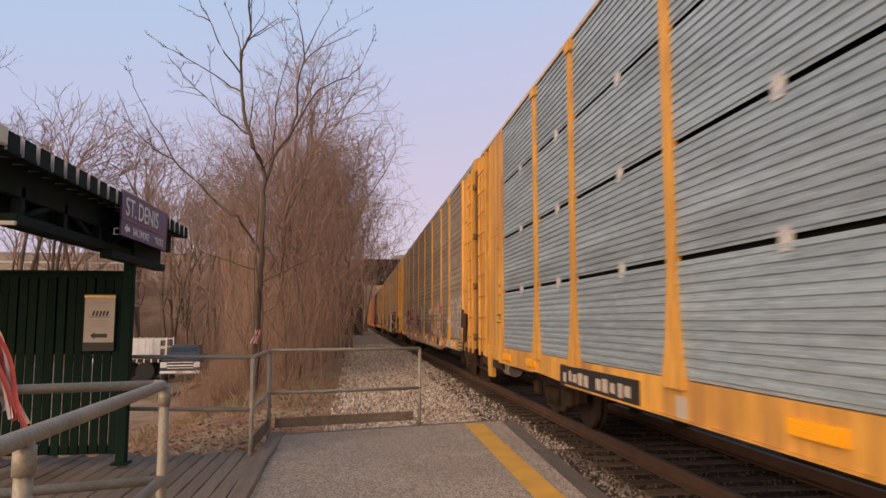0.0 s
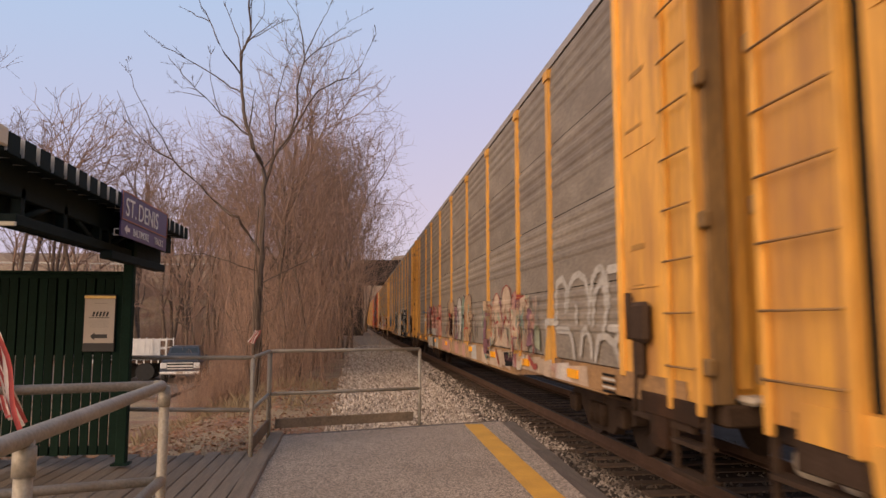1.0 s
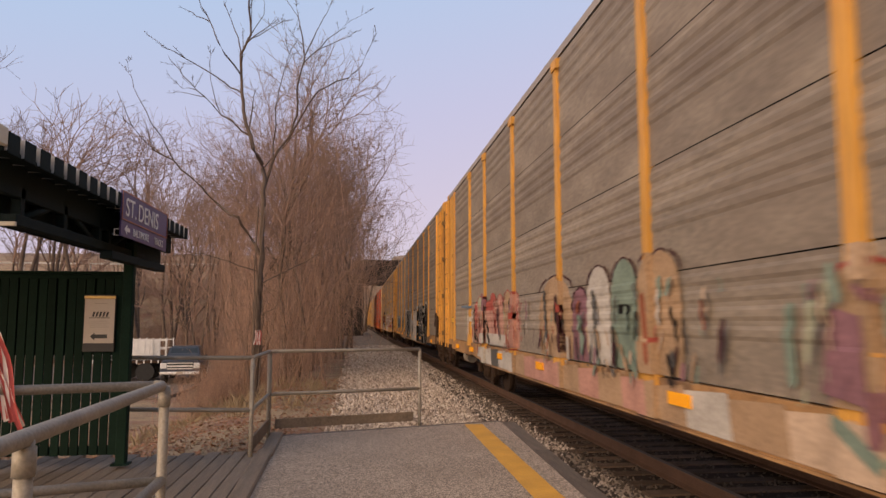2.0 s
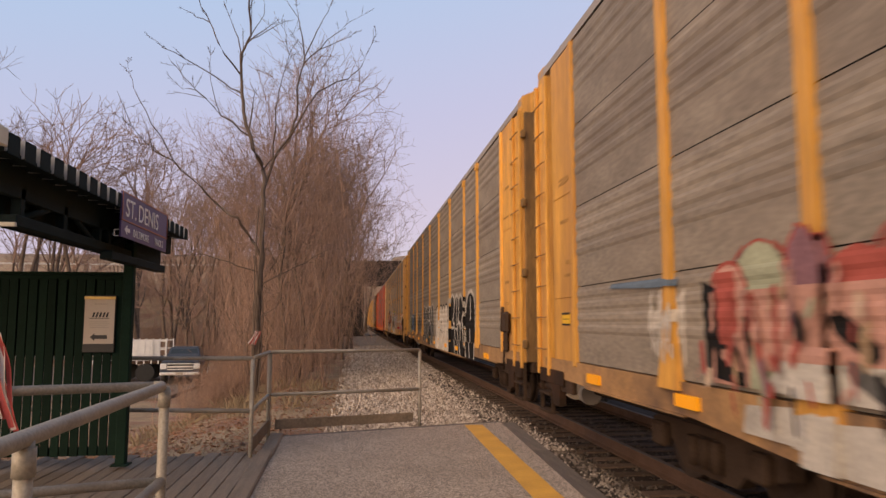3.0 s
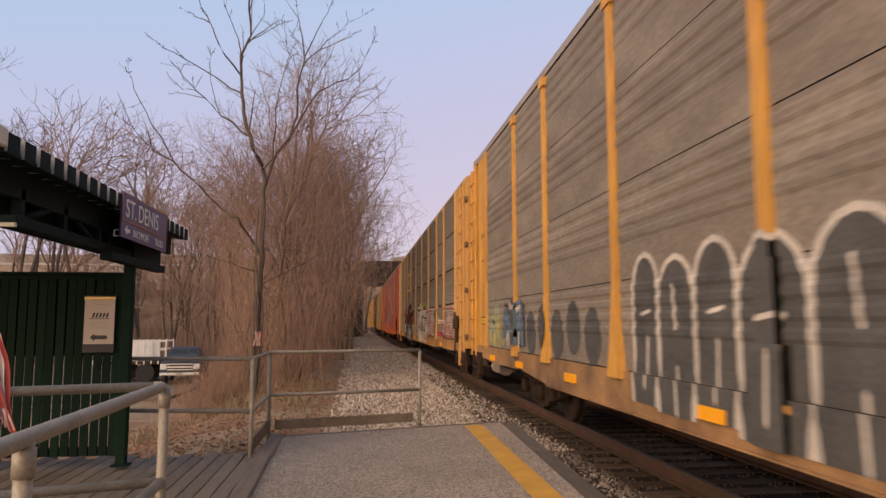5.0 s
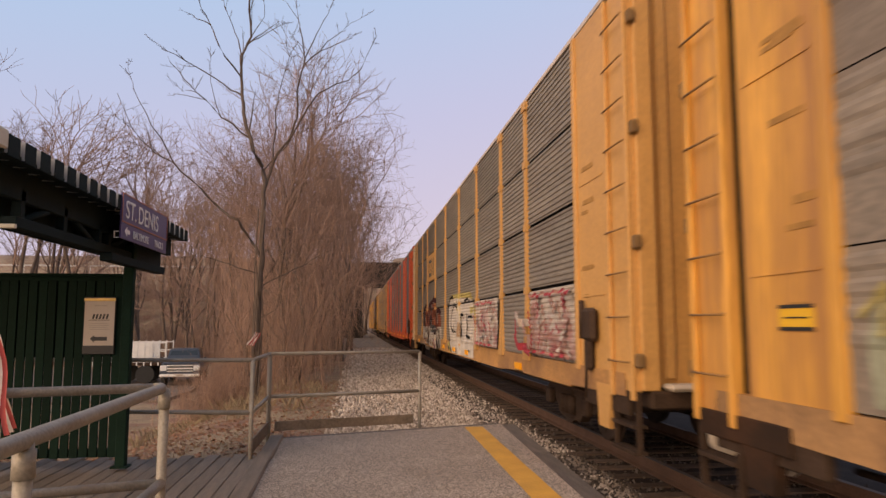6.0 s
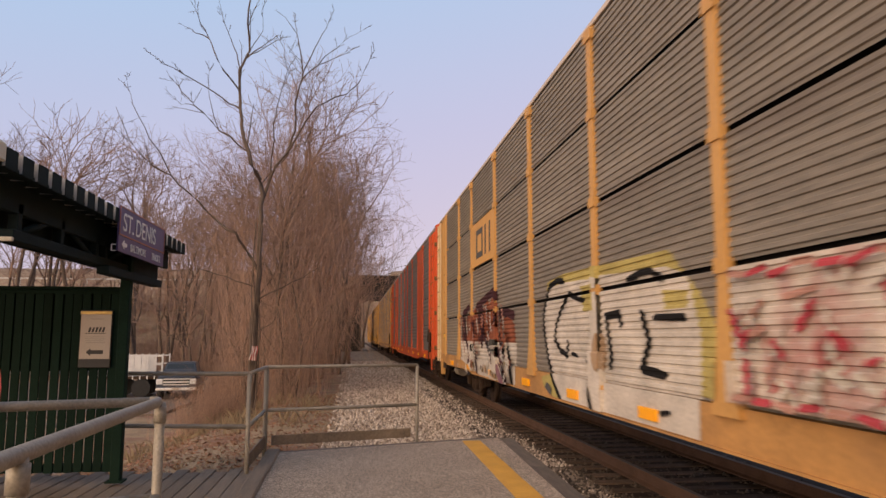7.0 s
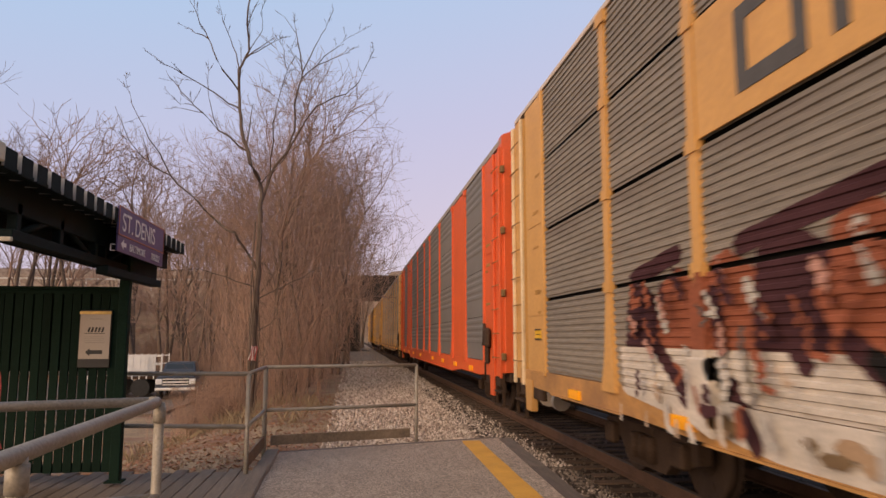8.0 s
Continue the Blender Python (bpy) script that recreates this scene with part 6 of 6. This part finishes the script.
def silver_word():
    """looping outlines over bare sheet at the head of the second wagon"""
    g = Graffiti(CAR_B, "broad", POSTS, "silver outlined graffiti letters")
    loops = ([(-9.5, 1.7), (-9.5, 2.2), (-9.79, 2.26), (-9.98, 2.12), (-9.92, 1.81)], [(-10.03, 1.84), (-10.09, 2.11), (-10.28, 2.24), (-10.52, 2.27), (-10.75, 2.2), (-10.87, 2.05), (-10.94, 1.88), (-10.9, 1.67)],
             [(-11.0, 1.93), (-11.03, 2.16), (-11.2, 2.27), (-11.36, 2.29), (-11.53, 2.16), (-11.61, 1.85)], [(-11.06, 1.64), (-11.14, 1.98), (-11.45, 2.2)], [(-11.44, 2.15), (-11.54, 1.77), (-11.39, 1.51)],
             [(-11.58, 2.25), (-12.0, 2.25)], [(-8.98, 1.23), (-9.0, 1.59), (-9.2, 1.66), (-9.57, 1.66)], [(-9.56, 1.55), (-10.12, 1.55), (-10.25, 1.4), (-10.31, 1.21)], [(-10.46, 1.85), (-10.44, 1.67)],
             [(-10.57, 1.25), (-10.65, 1.5), (-10.83, 1.58), (-10.99, 1.41), (-11.0, 1.25)], [(-11.13, 1.22), (-11.25, 1.48), (-11.52, 1.5), (-11.76, 1.42), (-11.92, 1.53)], [(-11.65, 1.59), (-12.0, 1.58)], [(-11.76, 1.42), (-11.96, 1.2)])
    for pts in loops:
        g.path(pts, 0.05, "silver")
    g.done()


def column_word(car, style, label, columns, z0, marks=(), arcs=None, rng=None, speck=0):
    """letters as upright bodies (y from, y to, top, colour), then marks (points, half width, colour)"""
    g = Graffiti(car, style, POSTS, label)
    for y0, y1, top, c in columns:
        g.arch(y0, y1, z0, top, c)
        if arcs:
            m, r = (y0 + y1) / 2, (y1 - y0) / 2
            g.path([(m + r * math.cos(a), top - 0.2 + 0.2 * math.sin(a)) for a in [math.pi * k / 6 for k in range(7)]], 0.018, arcs)
    for pts, w, c in marks:
        if len(pts) > 3 and w == 0:
            g.shape(pts, c)
        else:
            g.path(pts, w, c)
    y0, y1 = min(c[0] for c in columns), max(c[1] for c in columns)
    for k in range(speck):
        y, z = rng.uniform(y0 - 0.75, y1 + 0.2), rng.uniform(z0 + 0.05, 2.1)
        g.path([(y, z), (y + rng.gauss(0, 0.05), z - rng.uniform(0.08, 0.3))], rng.uniform(0.01, 0.04), rng.choice([c[3] for c in columns] + [m[2] for m in marks[:8]] + ["red" if car is CAR_B else "maroon", "cream"]))
    g.done()


def paint_words():
    rng = random.Random(17)
    silver_word()
    # second wagon
    column_word(CAR_B, "broad", "cream and pink graffiti letters edged in red",
                [(-4.75, -4.15, 2.02, "tan"), (-5.55, -4.85, 2.22, "cream"), (-6.6, -5.7, 2.34, "cream"), (-7.4, -6.6, 2.2, "pink"), (-7.85, -7.2, 2.1, "cream")], 1.18,
                [([(-4.75, 1.2), (-7.7, 1.2), (-7.6, 1.85), (-5.0, 1.9)], 0, "cream"), ([(-4.0, 1.25), (-4.5, 1.2), (-4.45, 1.7), (-4.1, 1.75)], 0, "violet"), ([(-3.72, 1.28), (-3.7, 1.55), (-3.74, 1.75)], 0.05, "teal"),
                 ([(-7.25, 1.6), (-7.45, 1.55), (-7.55, 1.75), (-7.35, 1.88)], 0, "teal"), ([(-7.75, 1.25), (-8.15, 1.3), (-8.15, 1.85), (-7.85, 1.9)], 0, "violet"), ([(-8.0, 1.5), (-8.2, 1.45), (-8.25, 1.75), (-8.05, 1.8)], 0, "pink"),
                 ([(-8.3, 1.25), (-8.65, 1.22), (-8.6, 1.6), (-8.35, 1.62)], 0, "mint"), ([(-7.7, 2.05), (-7.9, 2.08)], 0.03, "mint"),
                 ([(-5.05, 1.85), (-5.1, 1.3)], 0.03, "red"), ([(-5.75, 2.0), (-5.8, 1.7), (-5.72, 1.3)], 0.035, "red"), ([(-6.0, 1.62), (-6.2, 1.75), (-6.45, 1.66)], 0.035, "red"), ([(-6.6, 1.9), (-6.65, 1.4)], 0.025, "red"),
                 ([(-7.0, 1.6), (-7.2, 1.5)], 0.04, "red"), ([(-6.3, 1.5), (-6.35, 1.25)], 0.04, "pink"), ([(-6.9, 1.35), (-7.15, 1.25)], 0.03, "red"), ([(-5.2, 1.62), (-5.45, 1.66)], 0.025, "red"), ([(-5.5, 1.8), (-5.62, 1.7)], 0.06, "mint"), ([(-6.75, 1.85), (-6.9, 1.8)], 0.05, "mint")], "red", rng, 110)
    column_word(CAR_B, "broad", "tan, grey and green graffiti letters with dark tops", [(0.95, 2.65, 2.32, "tan"), (0.3, 0.95, 2.1, "violet"), (-0.45, 0.35, 2.32, "silver"), (-1.2, -0.5, 2.34, "teal"), (-2.2, -1.35, 2.34, "tan")], 1.18,
                [([(2.3, 2.1), (2.2, 1.4)], 0.05, "grey"), ([(1.5, 2.0), (1.3, 1.3)], 0.05, "maroon"), ([(0.1, 2.0), (0.0, 1.3)], 0.05, "grey"), ([(-0.75, 1.8), (-1.0, 1.8)], 0.05, "black"), ([(-1.5, 1.9), (-1.6, 1.3)], 0.05, "rust"), ([(0.6, 1.7), (0.55, 1.3)], 0.06, "teal")], "maroon", rng, 80)
    column_word(CAR_B, "broad", "pink and red graffiti letters with black shading",
                [(4.0, 4.6, 2.2, "pink"), (4.6, 5.3, 2.25, "tan"), (5.3, 6.0, 2.2, "pink"), (6.0, 6.7, 2.25, "red"), (6.55, 7.1, 2.1, "red"), (7.05, 7.5, 2.28, "violet"), (7.45, 8.15, 2.24, "mint"), (7.95, 8.45, 2.12, "pink")], 1.2,
                [([(8.6, 2.0), (8.55, 1.25), (8.0, 1.2), (8.3, 1.9)], 0, "black"), ([(8.4, 2.05), (8.1, 2.05), (8.08, 1.5), (8.35, 1.5)], 0, "red"), ([(8.3, 1.42), (8.05, 1.35), (8.1, 1.55)], 0.05, "pink"), ([(8.0, 1.9), (6.2, 1.9), (6.0, 1.35), (7.85, 1.32)], 0, "pink"),
                 ([(7.88, 1.85), (7.8, 1.3)], 0.04, "red"), ([(7.6, 1.9), (7.6, 1.3)], 0.03, "red"), ([(7.0, 1.68), (6.72, 1.5)], 0.07, "black"), ([(7.55, 1.42), (5.0, 1.42), (5.0, 1.2), (7.8, 1.2)], 0, "silver"), ([(6.9, 1.4), (6.6, 1.25)], 0.06, "grey"), ([(5.8, 1.9), (5.6, 1.4)], 0.05, "maroon")], "red", rng, 90)
    g = Graffiti(CAR_B, "broad", POSTS, "white scribbled tag and a faded blue stroke")
    for k in range(9):
        y = 8.98 + 0.08 * k
        g.path([(y + 0.04, 1.3 + 0.05 * (k % 3)), (y + 0.02, 1.95 - 0.06 * (k % 4)), (y + 0.1, 1.6)], 0.018, "white")
    g.line((10.7, 2.05), (9.1, 2.03), 0.04, "blue")
    g.done()
    g = Graffiti(CAR_B, "broad", POSTS, "pale paint smeared along the sill")
    for k in range(26):
        y = -10.9 + 0.72 * k
        if y < 8.2:
            g.shape([(y, 0.78 if abs(y) < 7 else 0.88), (y + 0.95, 0.78 if abs(y) < 6.5 else 0.88), (y + 0.9, 1.12), (y + 0.05, 1.13)], rng.choice(["cream", "cream", "cream", "blush", "tan"] if y < -4 else ["tan", "pink", "silver", "tan"] if y < 4 else ["silver", "white", "grey", "silver"]))
    g.shape([(-6.05, 1.12), (-6.95, 1.14), (-7.0, 0.85), (-6.18, 0.84)], "black")
    g.line((-6.2, 1.0), (-6.8, 1.0), 0.05, "maroon")
    for pts, c in (([(-8.0, 1.1), (-8.35, 0.95), (-8.5, 0.98)], "red"), ([(-4.2, 1.1), (-4.55, 0.9)], "teal"), ([(-5.3, 1.1), (-5.6, 0.85)], "rust"), ([(-7.4, 0.9), (-7.7, 1.08)], "white")):
        g.path(pts, 0.05, c)
    for k in range(5):
        g.line((-11.45, 0.9 + 0.045 * k), (-11.85, 0.9 + 0.045 * k), 0.014, "black" if k % 2 == 0 else "white")
    g.done()
    # third wagon
    tall_black_word()
    white_word()
    bubble_word(CAR_C, "broad", POSTS, "dark graffiti letter outlined in white", rng, 0.2, 3.9, 0.82, 2.3, 5, "grey", "white", 0.04)
    g = Graffiti(CAR_C, "broad", POSTS, "faded grey and green tags")
    for k in range(5):
        g.blob(5.2 + 0.75 * k, 1.5 + 0.1 * (k % 2), 0.3, 0.36, "grey")
    wild_word(g, rng, 10.6, 11.7, 1.2, 2.0, ["mint"], ["mint", "grey", "yellow"], 12, 2)
    wild_word(g, rng, 8.6, 10.2, 1.3, 2.1, ["blue", "grey"], ["grey", "blue", "silver"], 12, 3)
    g.done()
    # fourth wagon
    g = Graffiti(CAR_D, "fine", POSTS, "white patches with red graffiti lettering")
    for a, b in ((-11.75, -9.42), (-7.1, -4.55)):
        g.shape([(a, 1.2), (b, 1.2), (b, 2.18), (a, 2.18)], "blush")
        for k in range(95):
            y, z = rng.uniform(a + 0.12, b - 0.12), rng.uniform(1.26, 2.14)
            g.path([(y, z), (max(a, min(b, y + rng.gauss(0, 0.09))), max(1.2, z - rng.uniform(0.02, 0.16)))], rng.uniform(0.01, 0.04), rng.choice(["crimson", "pink", "white", "white", "pink", "blush"]))
        for k in range(9):
            y = b - 0.08 - 0.25 * k
            g.path([(y, 2.13 - 0.03 * (k % 3)), (y - 0.2, 2.1 + 0.03 * (k % 2))], 0.025, "crimson" if k % 3 else "pink")
            g.path([(y, 1.24), (y - 0.18, 1.26 - 0.02 * (k % 3))], 0.025, "crimson" if k % 2 else "pink")
        g.path([(b - 0.1, 1.85), (b - 0.25, 1.6)], 0.035, "crimson")
        g.path([(b - 0.28, 1.5), (b - 0.27, 1.3)], 0.035, "crimson")
    g.path([(-9.1, 1.84), (-9.2, 1.82), (-9.42, 1.66), (-9.6, 1.5)], 0.05, "blush")
    g.path([(-9.14, 1.7), (-9.18, 1.5), (-9.32, 1.34), (-9.8, 1.22)], 0.06, "crimson")
    g.done()
    g = Graffiti(CAR_D, "fine", POSTS, "white graffiti letters with black and yellow outlines")
    g.shape([(0.7, 2.0), (0.6, 2.47), (-0.2, 2.52), (-3.4, 2.46), (-4.0, 2.0), (-4.25, 1.7), (-4.25, 1.2), (-3.8, 1.18)], "yellow")
    g.shape([(0.95, 1.12), (0.85, 0.95), (0.1, 0.8), (-0.4, 0.8), (0.3, 1.15)], "yellow")
    g.shape([(0.8, 1.95), (0.5, 2.38), (-0.2, 2.4), (-3.3, 2.32), (-3.75, 2.2), (-3.95, 1.7), (-3.9, 0.79), (-0.1, 0.79), (0.55, 1.25)], "white")
    g.shape([(-3.25, 2.1), (-3.75, 2.08), (-3.74, 1.92), (-3.3, 1.92)], "yellow")
    g.shape([(-0.9, 2.3), (-1.45, 2.3), (-1.5, 1.98), (-1.0, 1.98)], "yellow")
    for pts, w in (([(-0.2, 2.42), (0.15, 2.45), (0.5, 2.38), (0.8, 2.05), (0.82, 1.8), (0.6, 1.35), (0.3, 1.05), (-0.05, 0.82)], 0.045), ([(-0.45, 2.24), (-0.1, 2.05), (0.15, 1.85), (0.25, 1.65), (0.0, 1.5), (-0.32, 1.42), (-0.38, 1.6)], 0.04), ([(-0.45, 2.24), (-0.8, 2.15), (-1.05, 2.12)], 0.035),
                   ([(-0.55, 1.45), (-0.75, 1.44)], 0.03), ([(-1.8, 1.9), (-2.2, 1.92), (-2.25, 1.8)], 0.045), ([(-1.82, 1.88), (-1.95, 1.45), (-1.9, 1.35)], 0.045), ([(-2.8, 1.9), (-2.96, 1.62), (-2.76, 1.36), (-3.28, 1.33)], 0.045), ([(-3.1, 1.85), (-3.7, 1.84)], 0.035),
                   ([(-1.15, 1.4), (-1.25, 1.15), (-1.45, 0.8)], 0.04), ([(-2.45, 2.24), (-2.75, 2.3), (-3.03, 2.3), (-3.3, 2.2)], 0.035), ([(-3.2, 0.98), (-3.4, 1.0)], 0.03)):
        g.path(pts, w, "black")
    g.blob(-1.65, 1.5, 0.16, 0.22, "tan")
    g.shape([(0.7, 0.95), (0.4, 0.85), (0.35, 0.98), (0.6, 1.03)], "grey")
    g.done()
    g = Graffiti(CAR_D, "fine", POSTS, "rust, maroon and white graffiti lettering")
    g.shape([(9.0, 1.57), (8.9, 1.1), (6.0, 0.82), (2.7, 0.8), (2.6, 1.57)], "white")
    for a, b, top, c in ((8.0, 8.75, 2.2, "maroon"), (7.2, 8.0, 2.28, "rust"), (6.4, 7.2, 2.35, "rust"), (5.6, 6.4, 2.42, "maroon"), (5.0, 5.6, 2.5, "rust"), (4.2, 5.0, 2.52, "rust"), (2.75, 4.0, 2.1, "rust")):
        g.shape([(a - 0.08, 1.57), (b + 0.08, 1.57), (b, top - 0.15), ((a + b) / 2, top), (a, top - 0.2)], c)
    for pts in ([(8.6, 2.25), (7.6, 2.4)], [(6.6, 2.35), (5.4, 2.5), (4.5, 2.6), (4.2, 2.45)], [(4.0, 2.1), (3.3, 2.12), (2.8, 2.05)], [(8.58, 2.15), (8.24, 1.69), (7.76, 1.36), (7.47, 1.14)], [(6.3, 2.1), (6.1, 1.7), (5.9, 1.5)], [(5.51, 1.64), (5.05, 1.36), (4.6, 1.15)], [(4.17, 1.4), (3.9, 1.14), (3.42, 0.85)],
                [(6.78, 1.3), (6.46, 0.92)], [(7.0, 2.0), (6.9, 1.6)]):
        g.path(pts, 0.085, "maroon")
    for pts in ([(3.95, 1.58), (3.69, 1.4)], [(3.3, 1.45), (3.05, 1.15), (2.9, 0.9)], [(5.3, 1.55), (5.1, 1.42)], [(7.0, 1.45), (6.85, 1.25)], [(3.1, 1.1), (2.85, 0.85)]):
        g.path(pts, 0.07, "black")
    for pts in ([(4.9, 2.18), (4.86, 1.82)], [(3.65, 2.0), (3.6, 1.7)], [(8.0, 2.0), (7.85, 1.75)], [(6.5, 2.05), (6.35, 1.8)], [(5.35, 2.3), (5.25, 2.0)]):
        g.path(pts, 0.06, "silver")
    for k in range(7):
        g.blob(7.0 + rng.uniform(-0.28, 0.28), 1.0 + rng.uniform(-0.05, 0.05), rng.uniform(0.06, 0.16), rng.uniform(0.03, 0.07), "soot" if k % 3 else "tan")
    for k in range(7):
        g.blob(5.6 + rng.uniform(-0.28, 0.28), 1.0 + rng.uniform(-0.05, 0.05), rng.uniform(0.06, 0.16), rng.uniform(0.03, 0.07), "soot" if k % 3 else "tan")
    for k in range(7):
        g.blob(4.3 + rng.uniform(-0.28, 0.28), 0.96 + rng.uniform(-0.05, 0.05), rng.uniform(0.06, 0.16), rng.uniform(0.03, 0.07), "soot" if k % 3 else "tan")
    for k in range(90):
        y, z = rng.uniform(2.8, 8.7), rng.uniform(0.95, 2.3)
        c = rng.choice(["rust", "maroon", "rust", "pink", "silver", "maroon", "grey"] if z > 1.57 else ["white", "maroon", "white", "cream", "silver", "rust"])
        g.path([(y, z), (y - rng.uniform(-0.02, 0.16), z - rng.uniform(0.05, 0.22)), (y - rng.uniform(0.0, 0.2), z - rng.uniform(0.1, 0.25))], rng.uniform(0.015, 0.05), c)
    g.path([(3.6, 1.1), (3.35, 0.95), (3.12, 0.84)], 0.1, "violet")
    g.done()


paint_words()


def emblem_panel():
    """yellow panel with a plain dark emblem on the fourth wagon"""
    bm = bmesh.new()
    box(bm, XS - 0.035, XS - 0.018, 4.46, 7.11, 3.285, 4.295, 0.003)
    pn = part("emblem_panel", bm, M_PALE_YELLOW, CAR_D, "faded yellow panel")
    # plain bars only: a closed frame and two uprights
    for a, b, c, d in ((6.33, 6.48, 3.45, 4.1), (5.8, 6.33, 3.45, 3.58), (5.8, 6.33, 3.98, 4.1), (5.66, 5.8, 3.45, 4.1), (5.28, 5.42, 3.45, 4.1), (4.8, 4.94, 3.45, 4.1)):
        bm = bmesh.new()
        box(bm, XS - 0.042, XS - 0.036, a, b, c, d, 0.0)
        part("emblem", bm, M_GREYINK, pn, "dark grey emblem bar")


M_GREYINK = material("faded_dark_ink", (0.07, 0.065, 0.06), 0.7, vary=0.2, bump=0.0)
emblem_panel()


def placard():
    bm = bmesh.new()
    box(bm, XS - 0.05, XS - 0.031, 4.75, 7.45, 0.80, 1.08, 0.004)
    pl = part("placard", bm, M_BLACK, CAR_A, "black placard with unreadable pale marks")
    rng = random.Random(6)
    for k in range(11):
        bm = bmesh.new()
        a = 4.95 + 0.22 * k
        if k == 5:
            continue
        box(bm, XS - 0.054, XS - 0.05, a, a + rng.uniform(0.1, 0.18), 0.86 + rng.uniform(0, 0.03), 1.0 + rng.uniform(-0.03, 0.03))
        part("mark", bm, M_PAPER, pl)
    bm = bmesh.new()
    box(bm, XS - 0.04, XS - 0.031, 3.75, 3.95, 0.83, 1.02)
    part("tag_plate", bm, M_PAPER, CAR_A, "small pale tag plate")


placard()


def tie_plates():
    """bright plates that tie the sheets at mid-bay across the seams of the first wagon"""
    bm = bmesh.new()
    box(bm, -0.016, 0.012, -0.07, 0.07, -0.09, 0.09, 0.004)
    me = mesh_of("tie_plate", bm, M_ZINC)
    marks = [-11.3] + sorted([-p for p in POSTS_A] + list(POSTS_A)) + [11.3]
    for a, b in zip(marks[:-1], marks[1:]):
        for z in TIERS["fine"][1:4]:
            o = new("tie_plate", me)
            o.parent = CAR_A
            o.matrix_basis = pose(XS, (a + b) / 2 - 0.2, z - 0.01)


M_ZINC = material("bright_zinc_plate", (0.55, 0.53, 0.50), 0.5, metal=0.2, vary=0.3, scale=8, fine=60, bump=0.1)
tie_plates()


# ---- flags ----
M_RED = material("flag_red", (0.33, 0.055, 0.05), 0.8, vary=0.15, scale=10, fine=80, bump=0.1)
M_FLAGWHITE = material("flag_white", (0.58, 0.50, 0.46), 0.8, vary=0.12, scale=10, fine=80, bump=0.1)


def flag(name, label, at, bands, width, length, pole_mat):
    f = thing(name, label, "flag", at=at)
    bm = bmesh.new()
    bend(bm, [(-0.02, 0.02, -0.45), (-0.08, 0.02, 0.1), (-0.2, 0.02, 0.75)], 0.009, 8)
    part("pole", bm, pole_mat, f)
    made = []
    for i in range(bands):
        bm = bmesh.new()
        n = 8
        cols = []
        for j in range(n + 1):
            u = j / n
            wave = 0.018 * math.sin(5.0 * u + i * 0.7)
            cols.append([bm.verts.new((sx * width / 2 * (1 + 0.25 * u) + 0.012 * math.sin(6 * u + i), wave + dy, -u * length)) for sx, dy in ((-1, 0.0), (0, 0.012), (1, 0.004))])
        for p, q in zip(cols[:-1], cols[1:]):
            for k in range(2):
                fc = bm.faces.new((p[k], p[k + 1], q[k + 1], q[k]))
                fc.smooth = True
        o = part("stripe", bm, M_RED if i % 2 == 0 else M_FLAGWHITE, f)
        made.append((o, i))
    return made


FLAG_BANDS = flag("flag", "red and white striped flag on a thin pole at the railing", pose(-1.895, 4.02, 1.40), 14, 0.021, 0.52, M_FASCIA)
SMALL_BANDS = flag("small_flag", "small striped flag tied to the tree trunk", pose(-2.33, 17.75, 1.25), 6, 0.026, 0.35, M_BARK)


def motions():
    for w, y in WAGONS:
        walk(w, [(0.5 * i, pose(TRACK_X, y - V * 0.5 * i, RAIL_Z)) for i in range(17)])
    turn = math.degrees(V / 0.45) / FPS
    for o, dy in WHEELSETS:
        walk(o, [(i / FPS, pose(0, dy, 0.45, turn * i)) for i in range(241)])
    # how far the flag blows out, second by second
    blow = [(0.0, 1.0), (0.4, 0.75), (0.8, 0.7), (1.2, 1.15), (1.6, 0.7), (2.3, 0.85), (3.0, 0.6), (3.4, 0.45), (3.8, 0.7), (4.2, 0.5), (4.6, 0.4), (5.3, 0.55), (6.0, 0.42), (6.4, 0.3), (6.8, 0.2), (7.2, 0.1), (7.6, 0.06), (8.0, 0.05)]
    for o, i in FLAG_BANDS:
        walk(o, [(t, pose(-0.0155 * i * (0.8 + 0.2 * b), 0.006 * i, 0.009 * i, 6 * math.sin(5 * t + i), -(6 + 14 * b) + 1.2 * math.sin(7 * t + 0.8 * i), 0)) for t, b in blow])
    for o, i in SMALL_BANDS:
        walk(o, [(t, pose(-0.02 * i, 0, 0.0, 5 * math.sin(4 * t + i), 10 + 16 * math.sin(2.3 * t) + 2 * i, 0)) for t, b in blow])


motions()
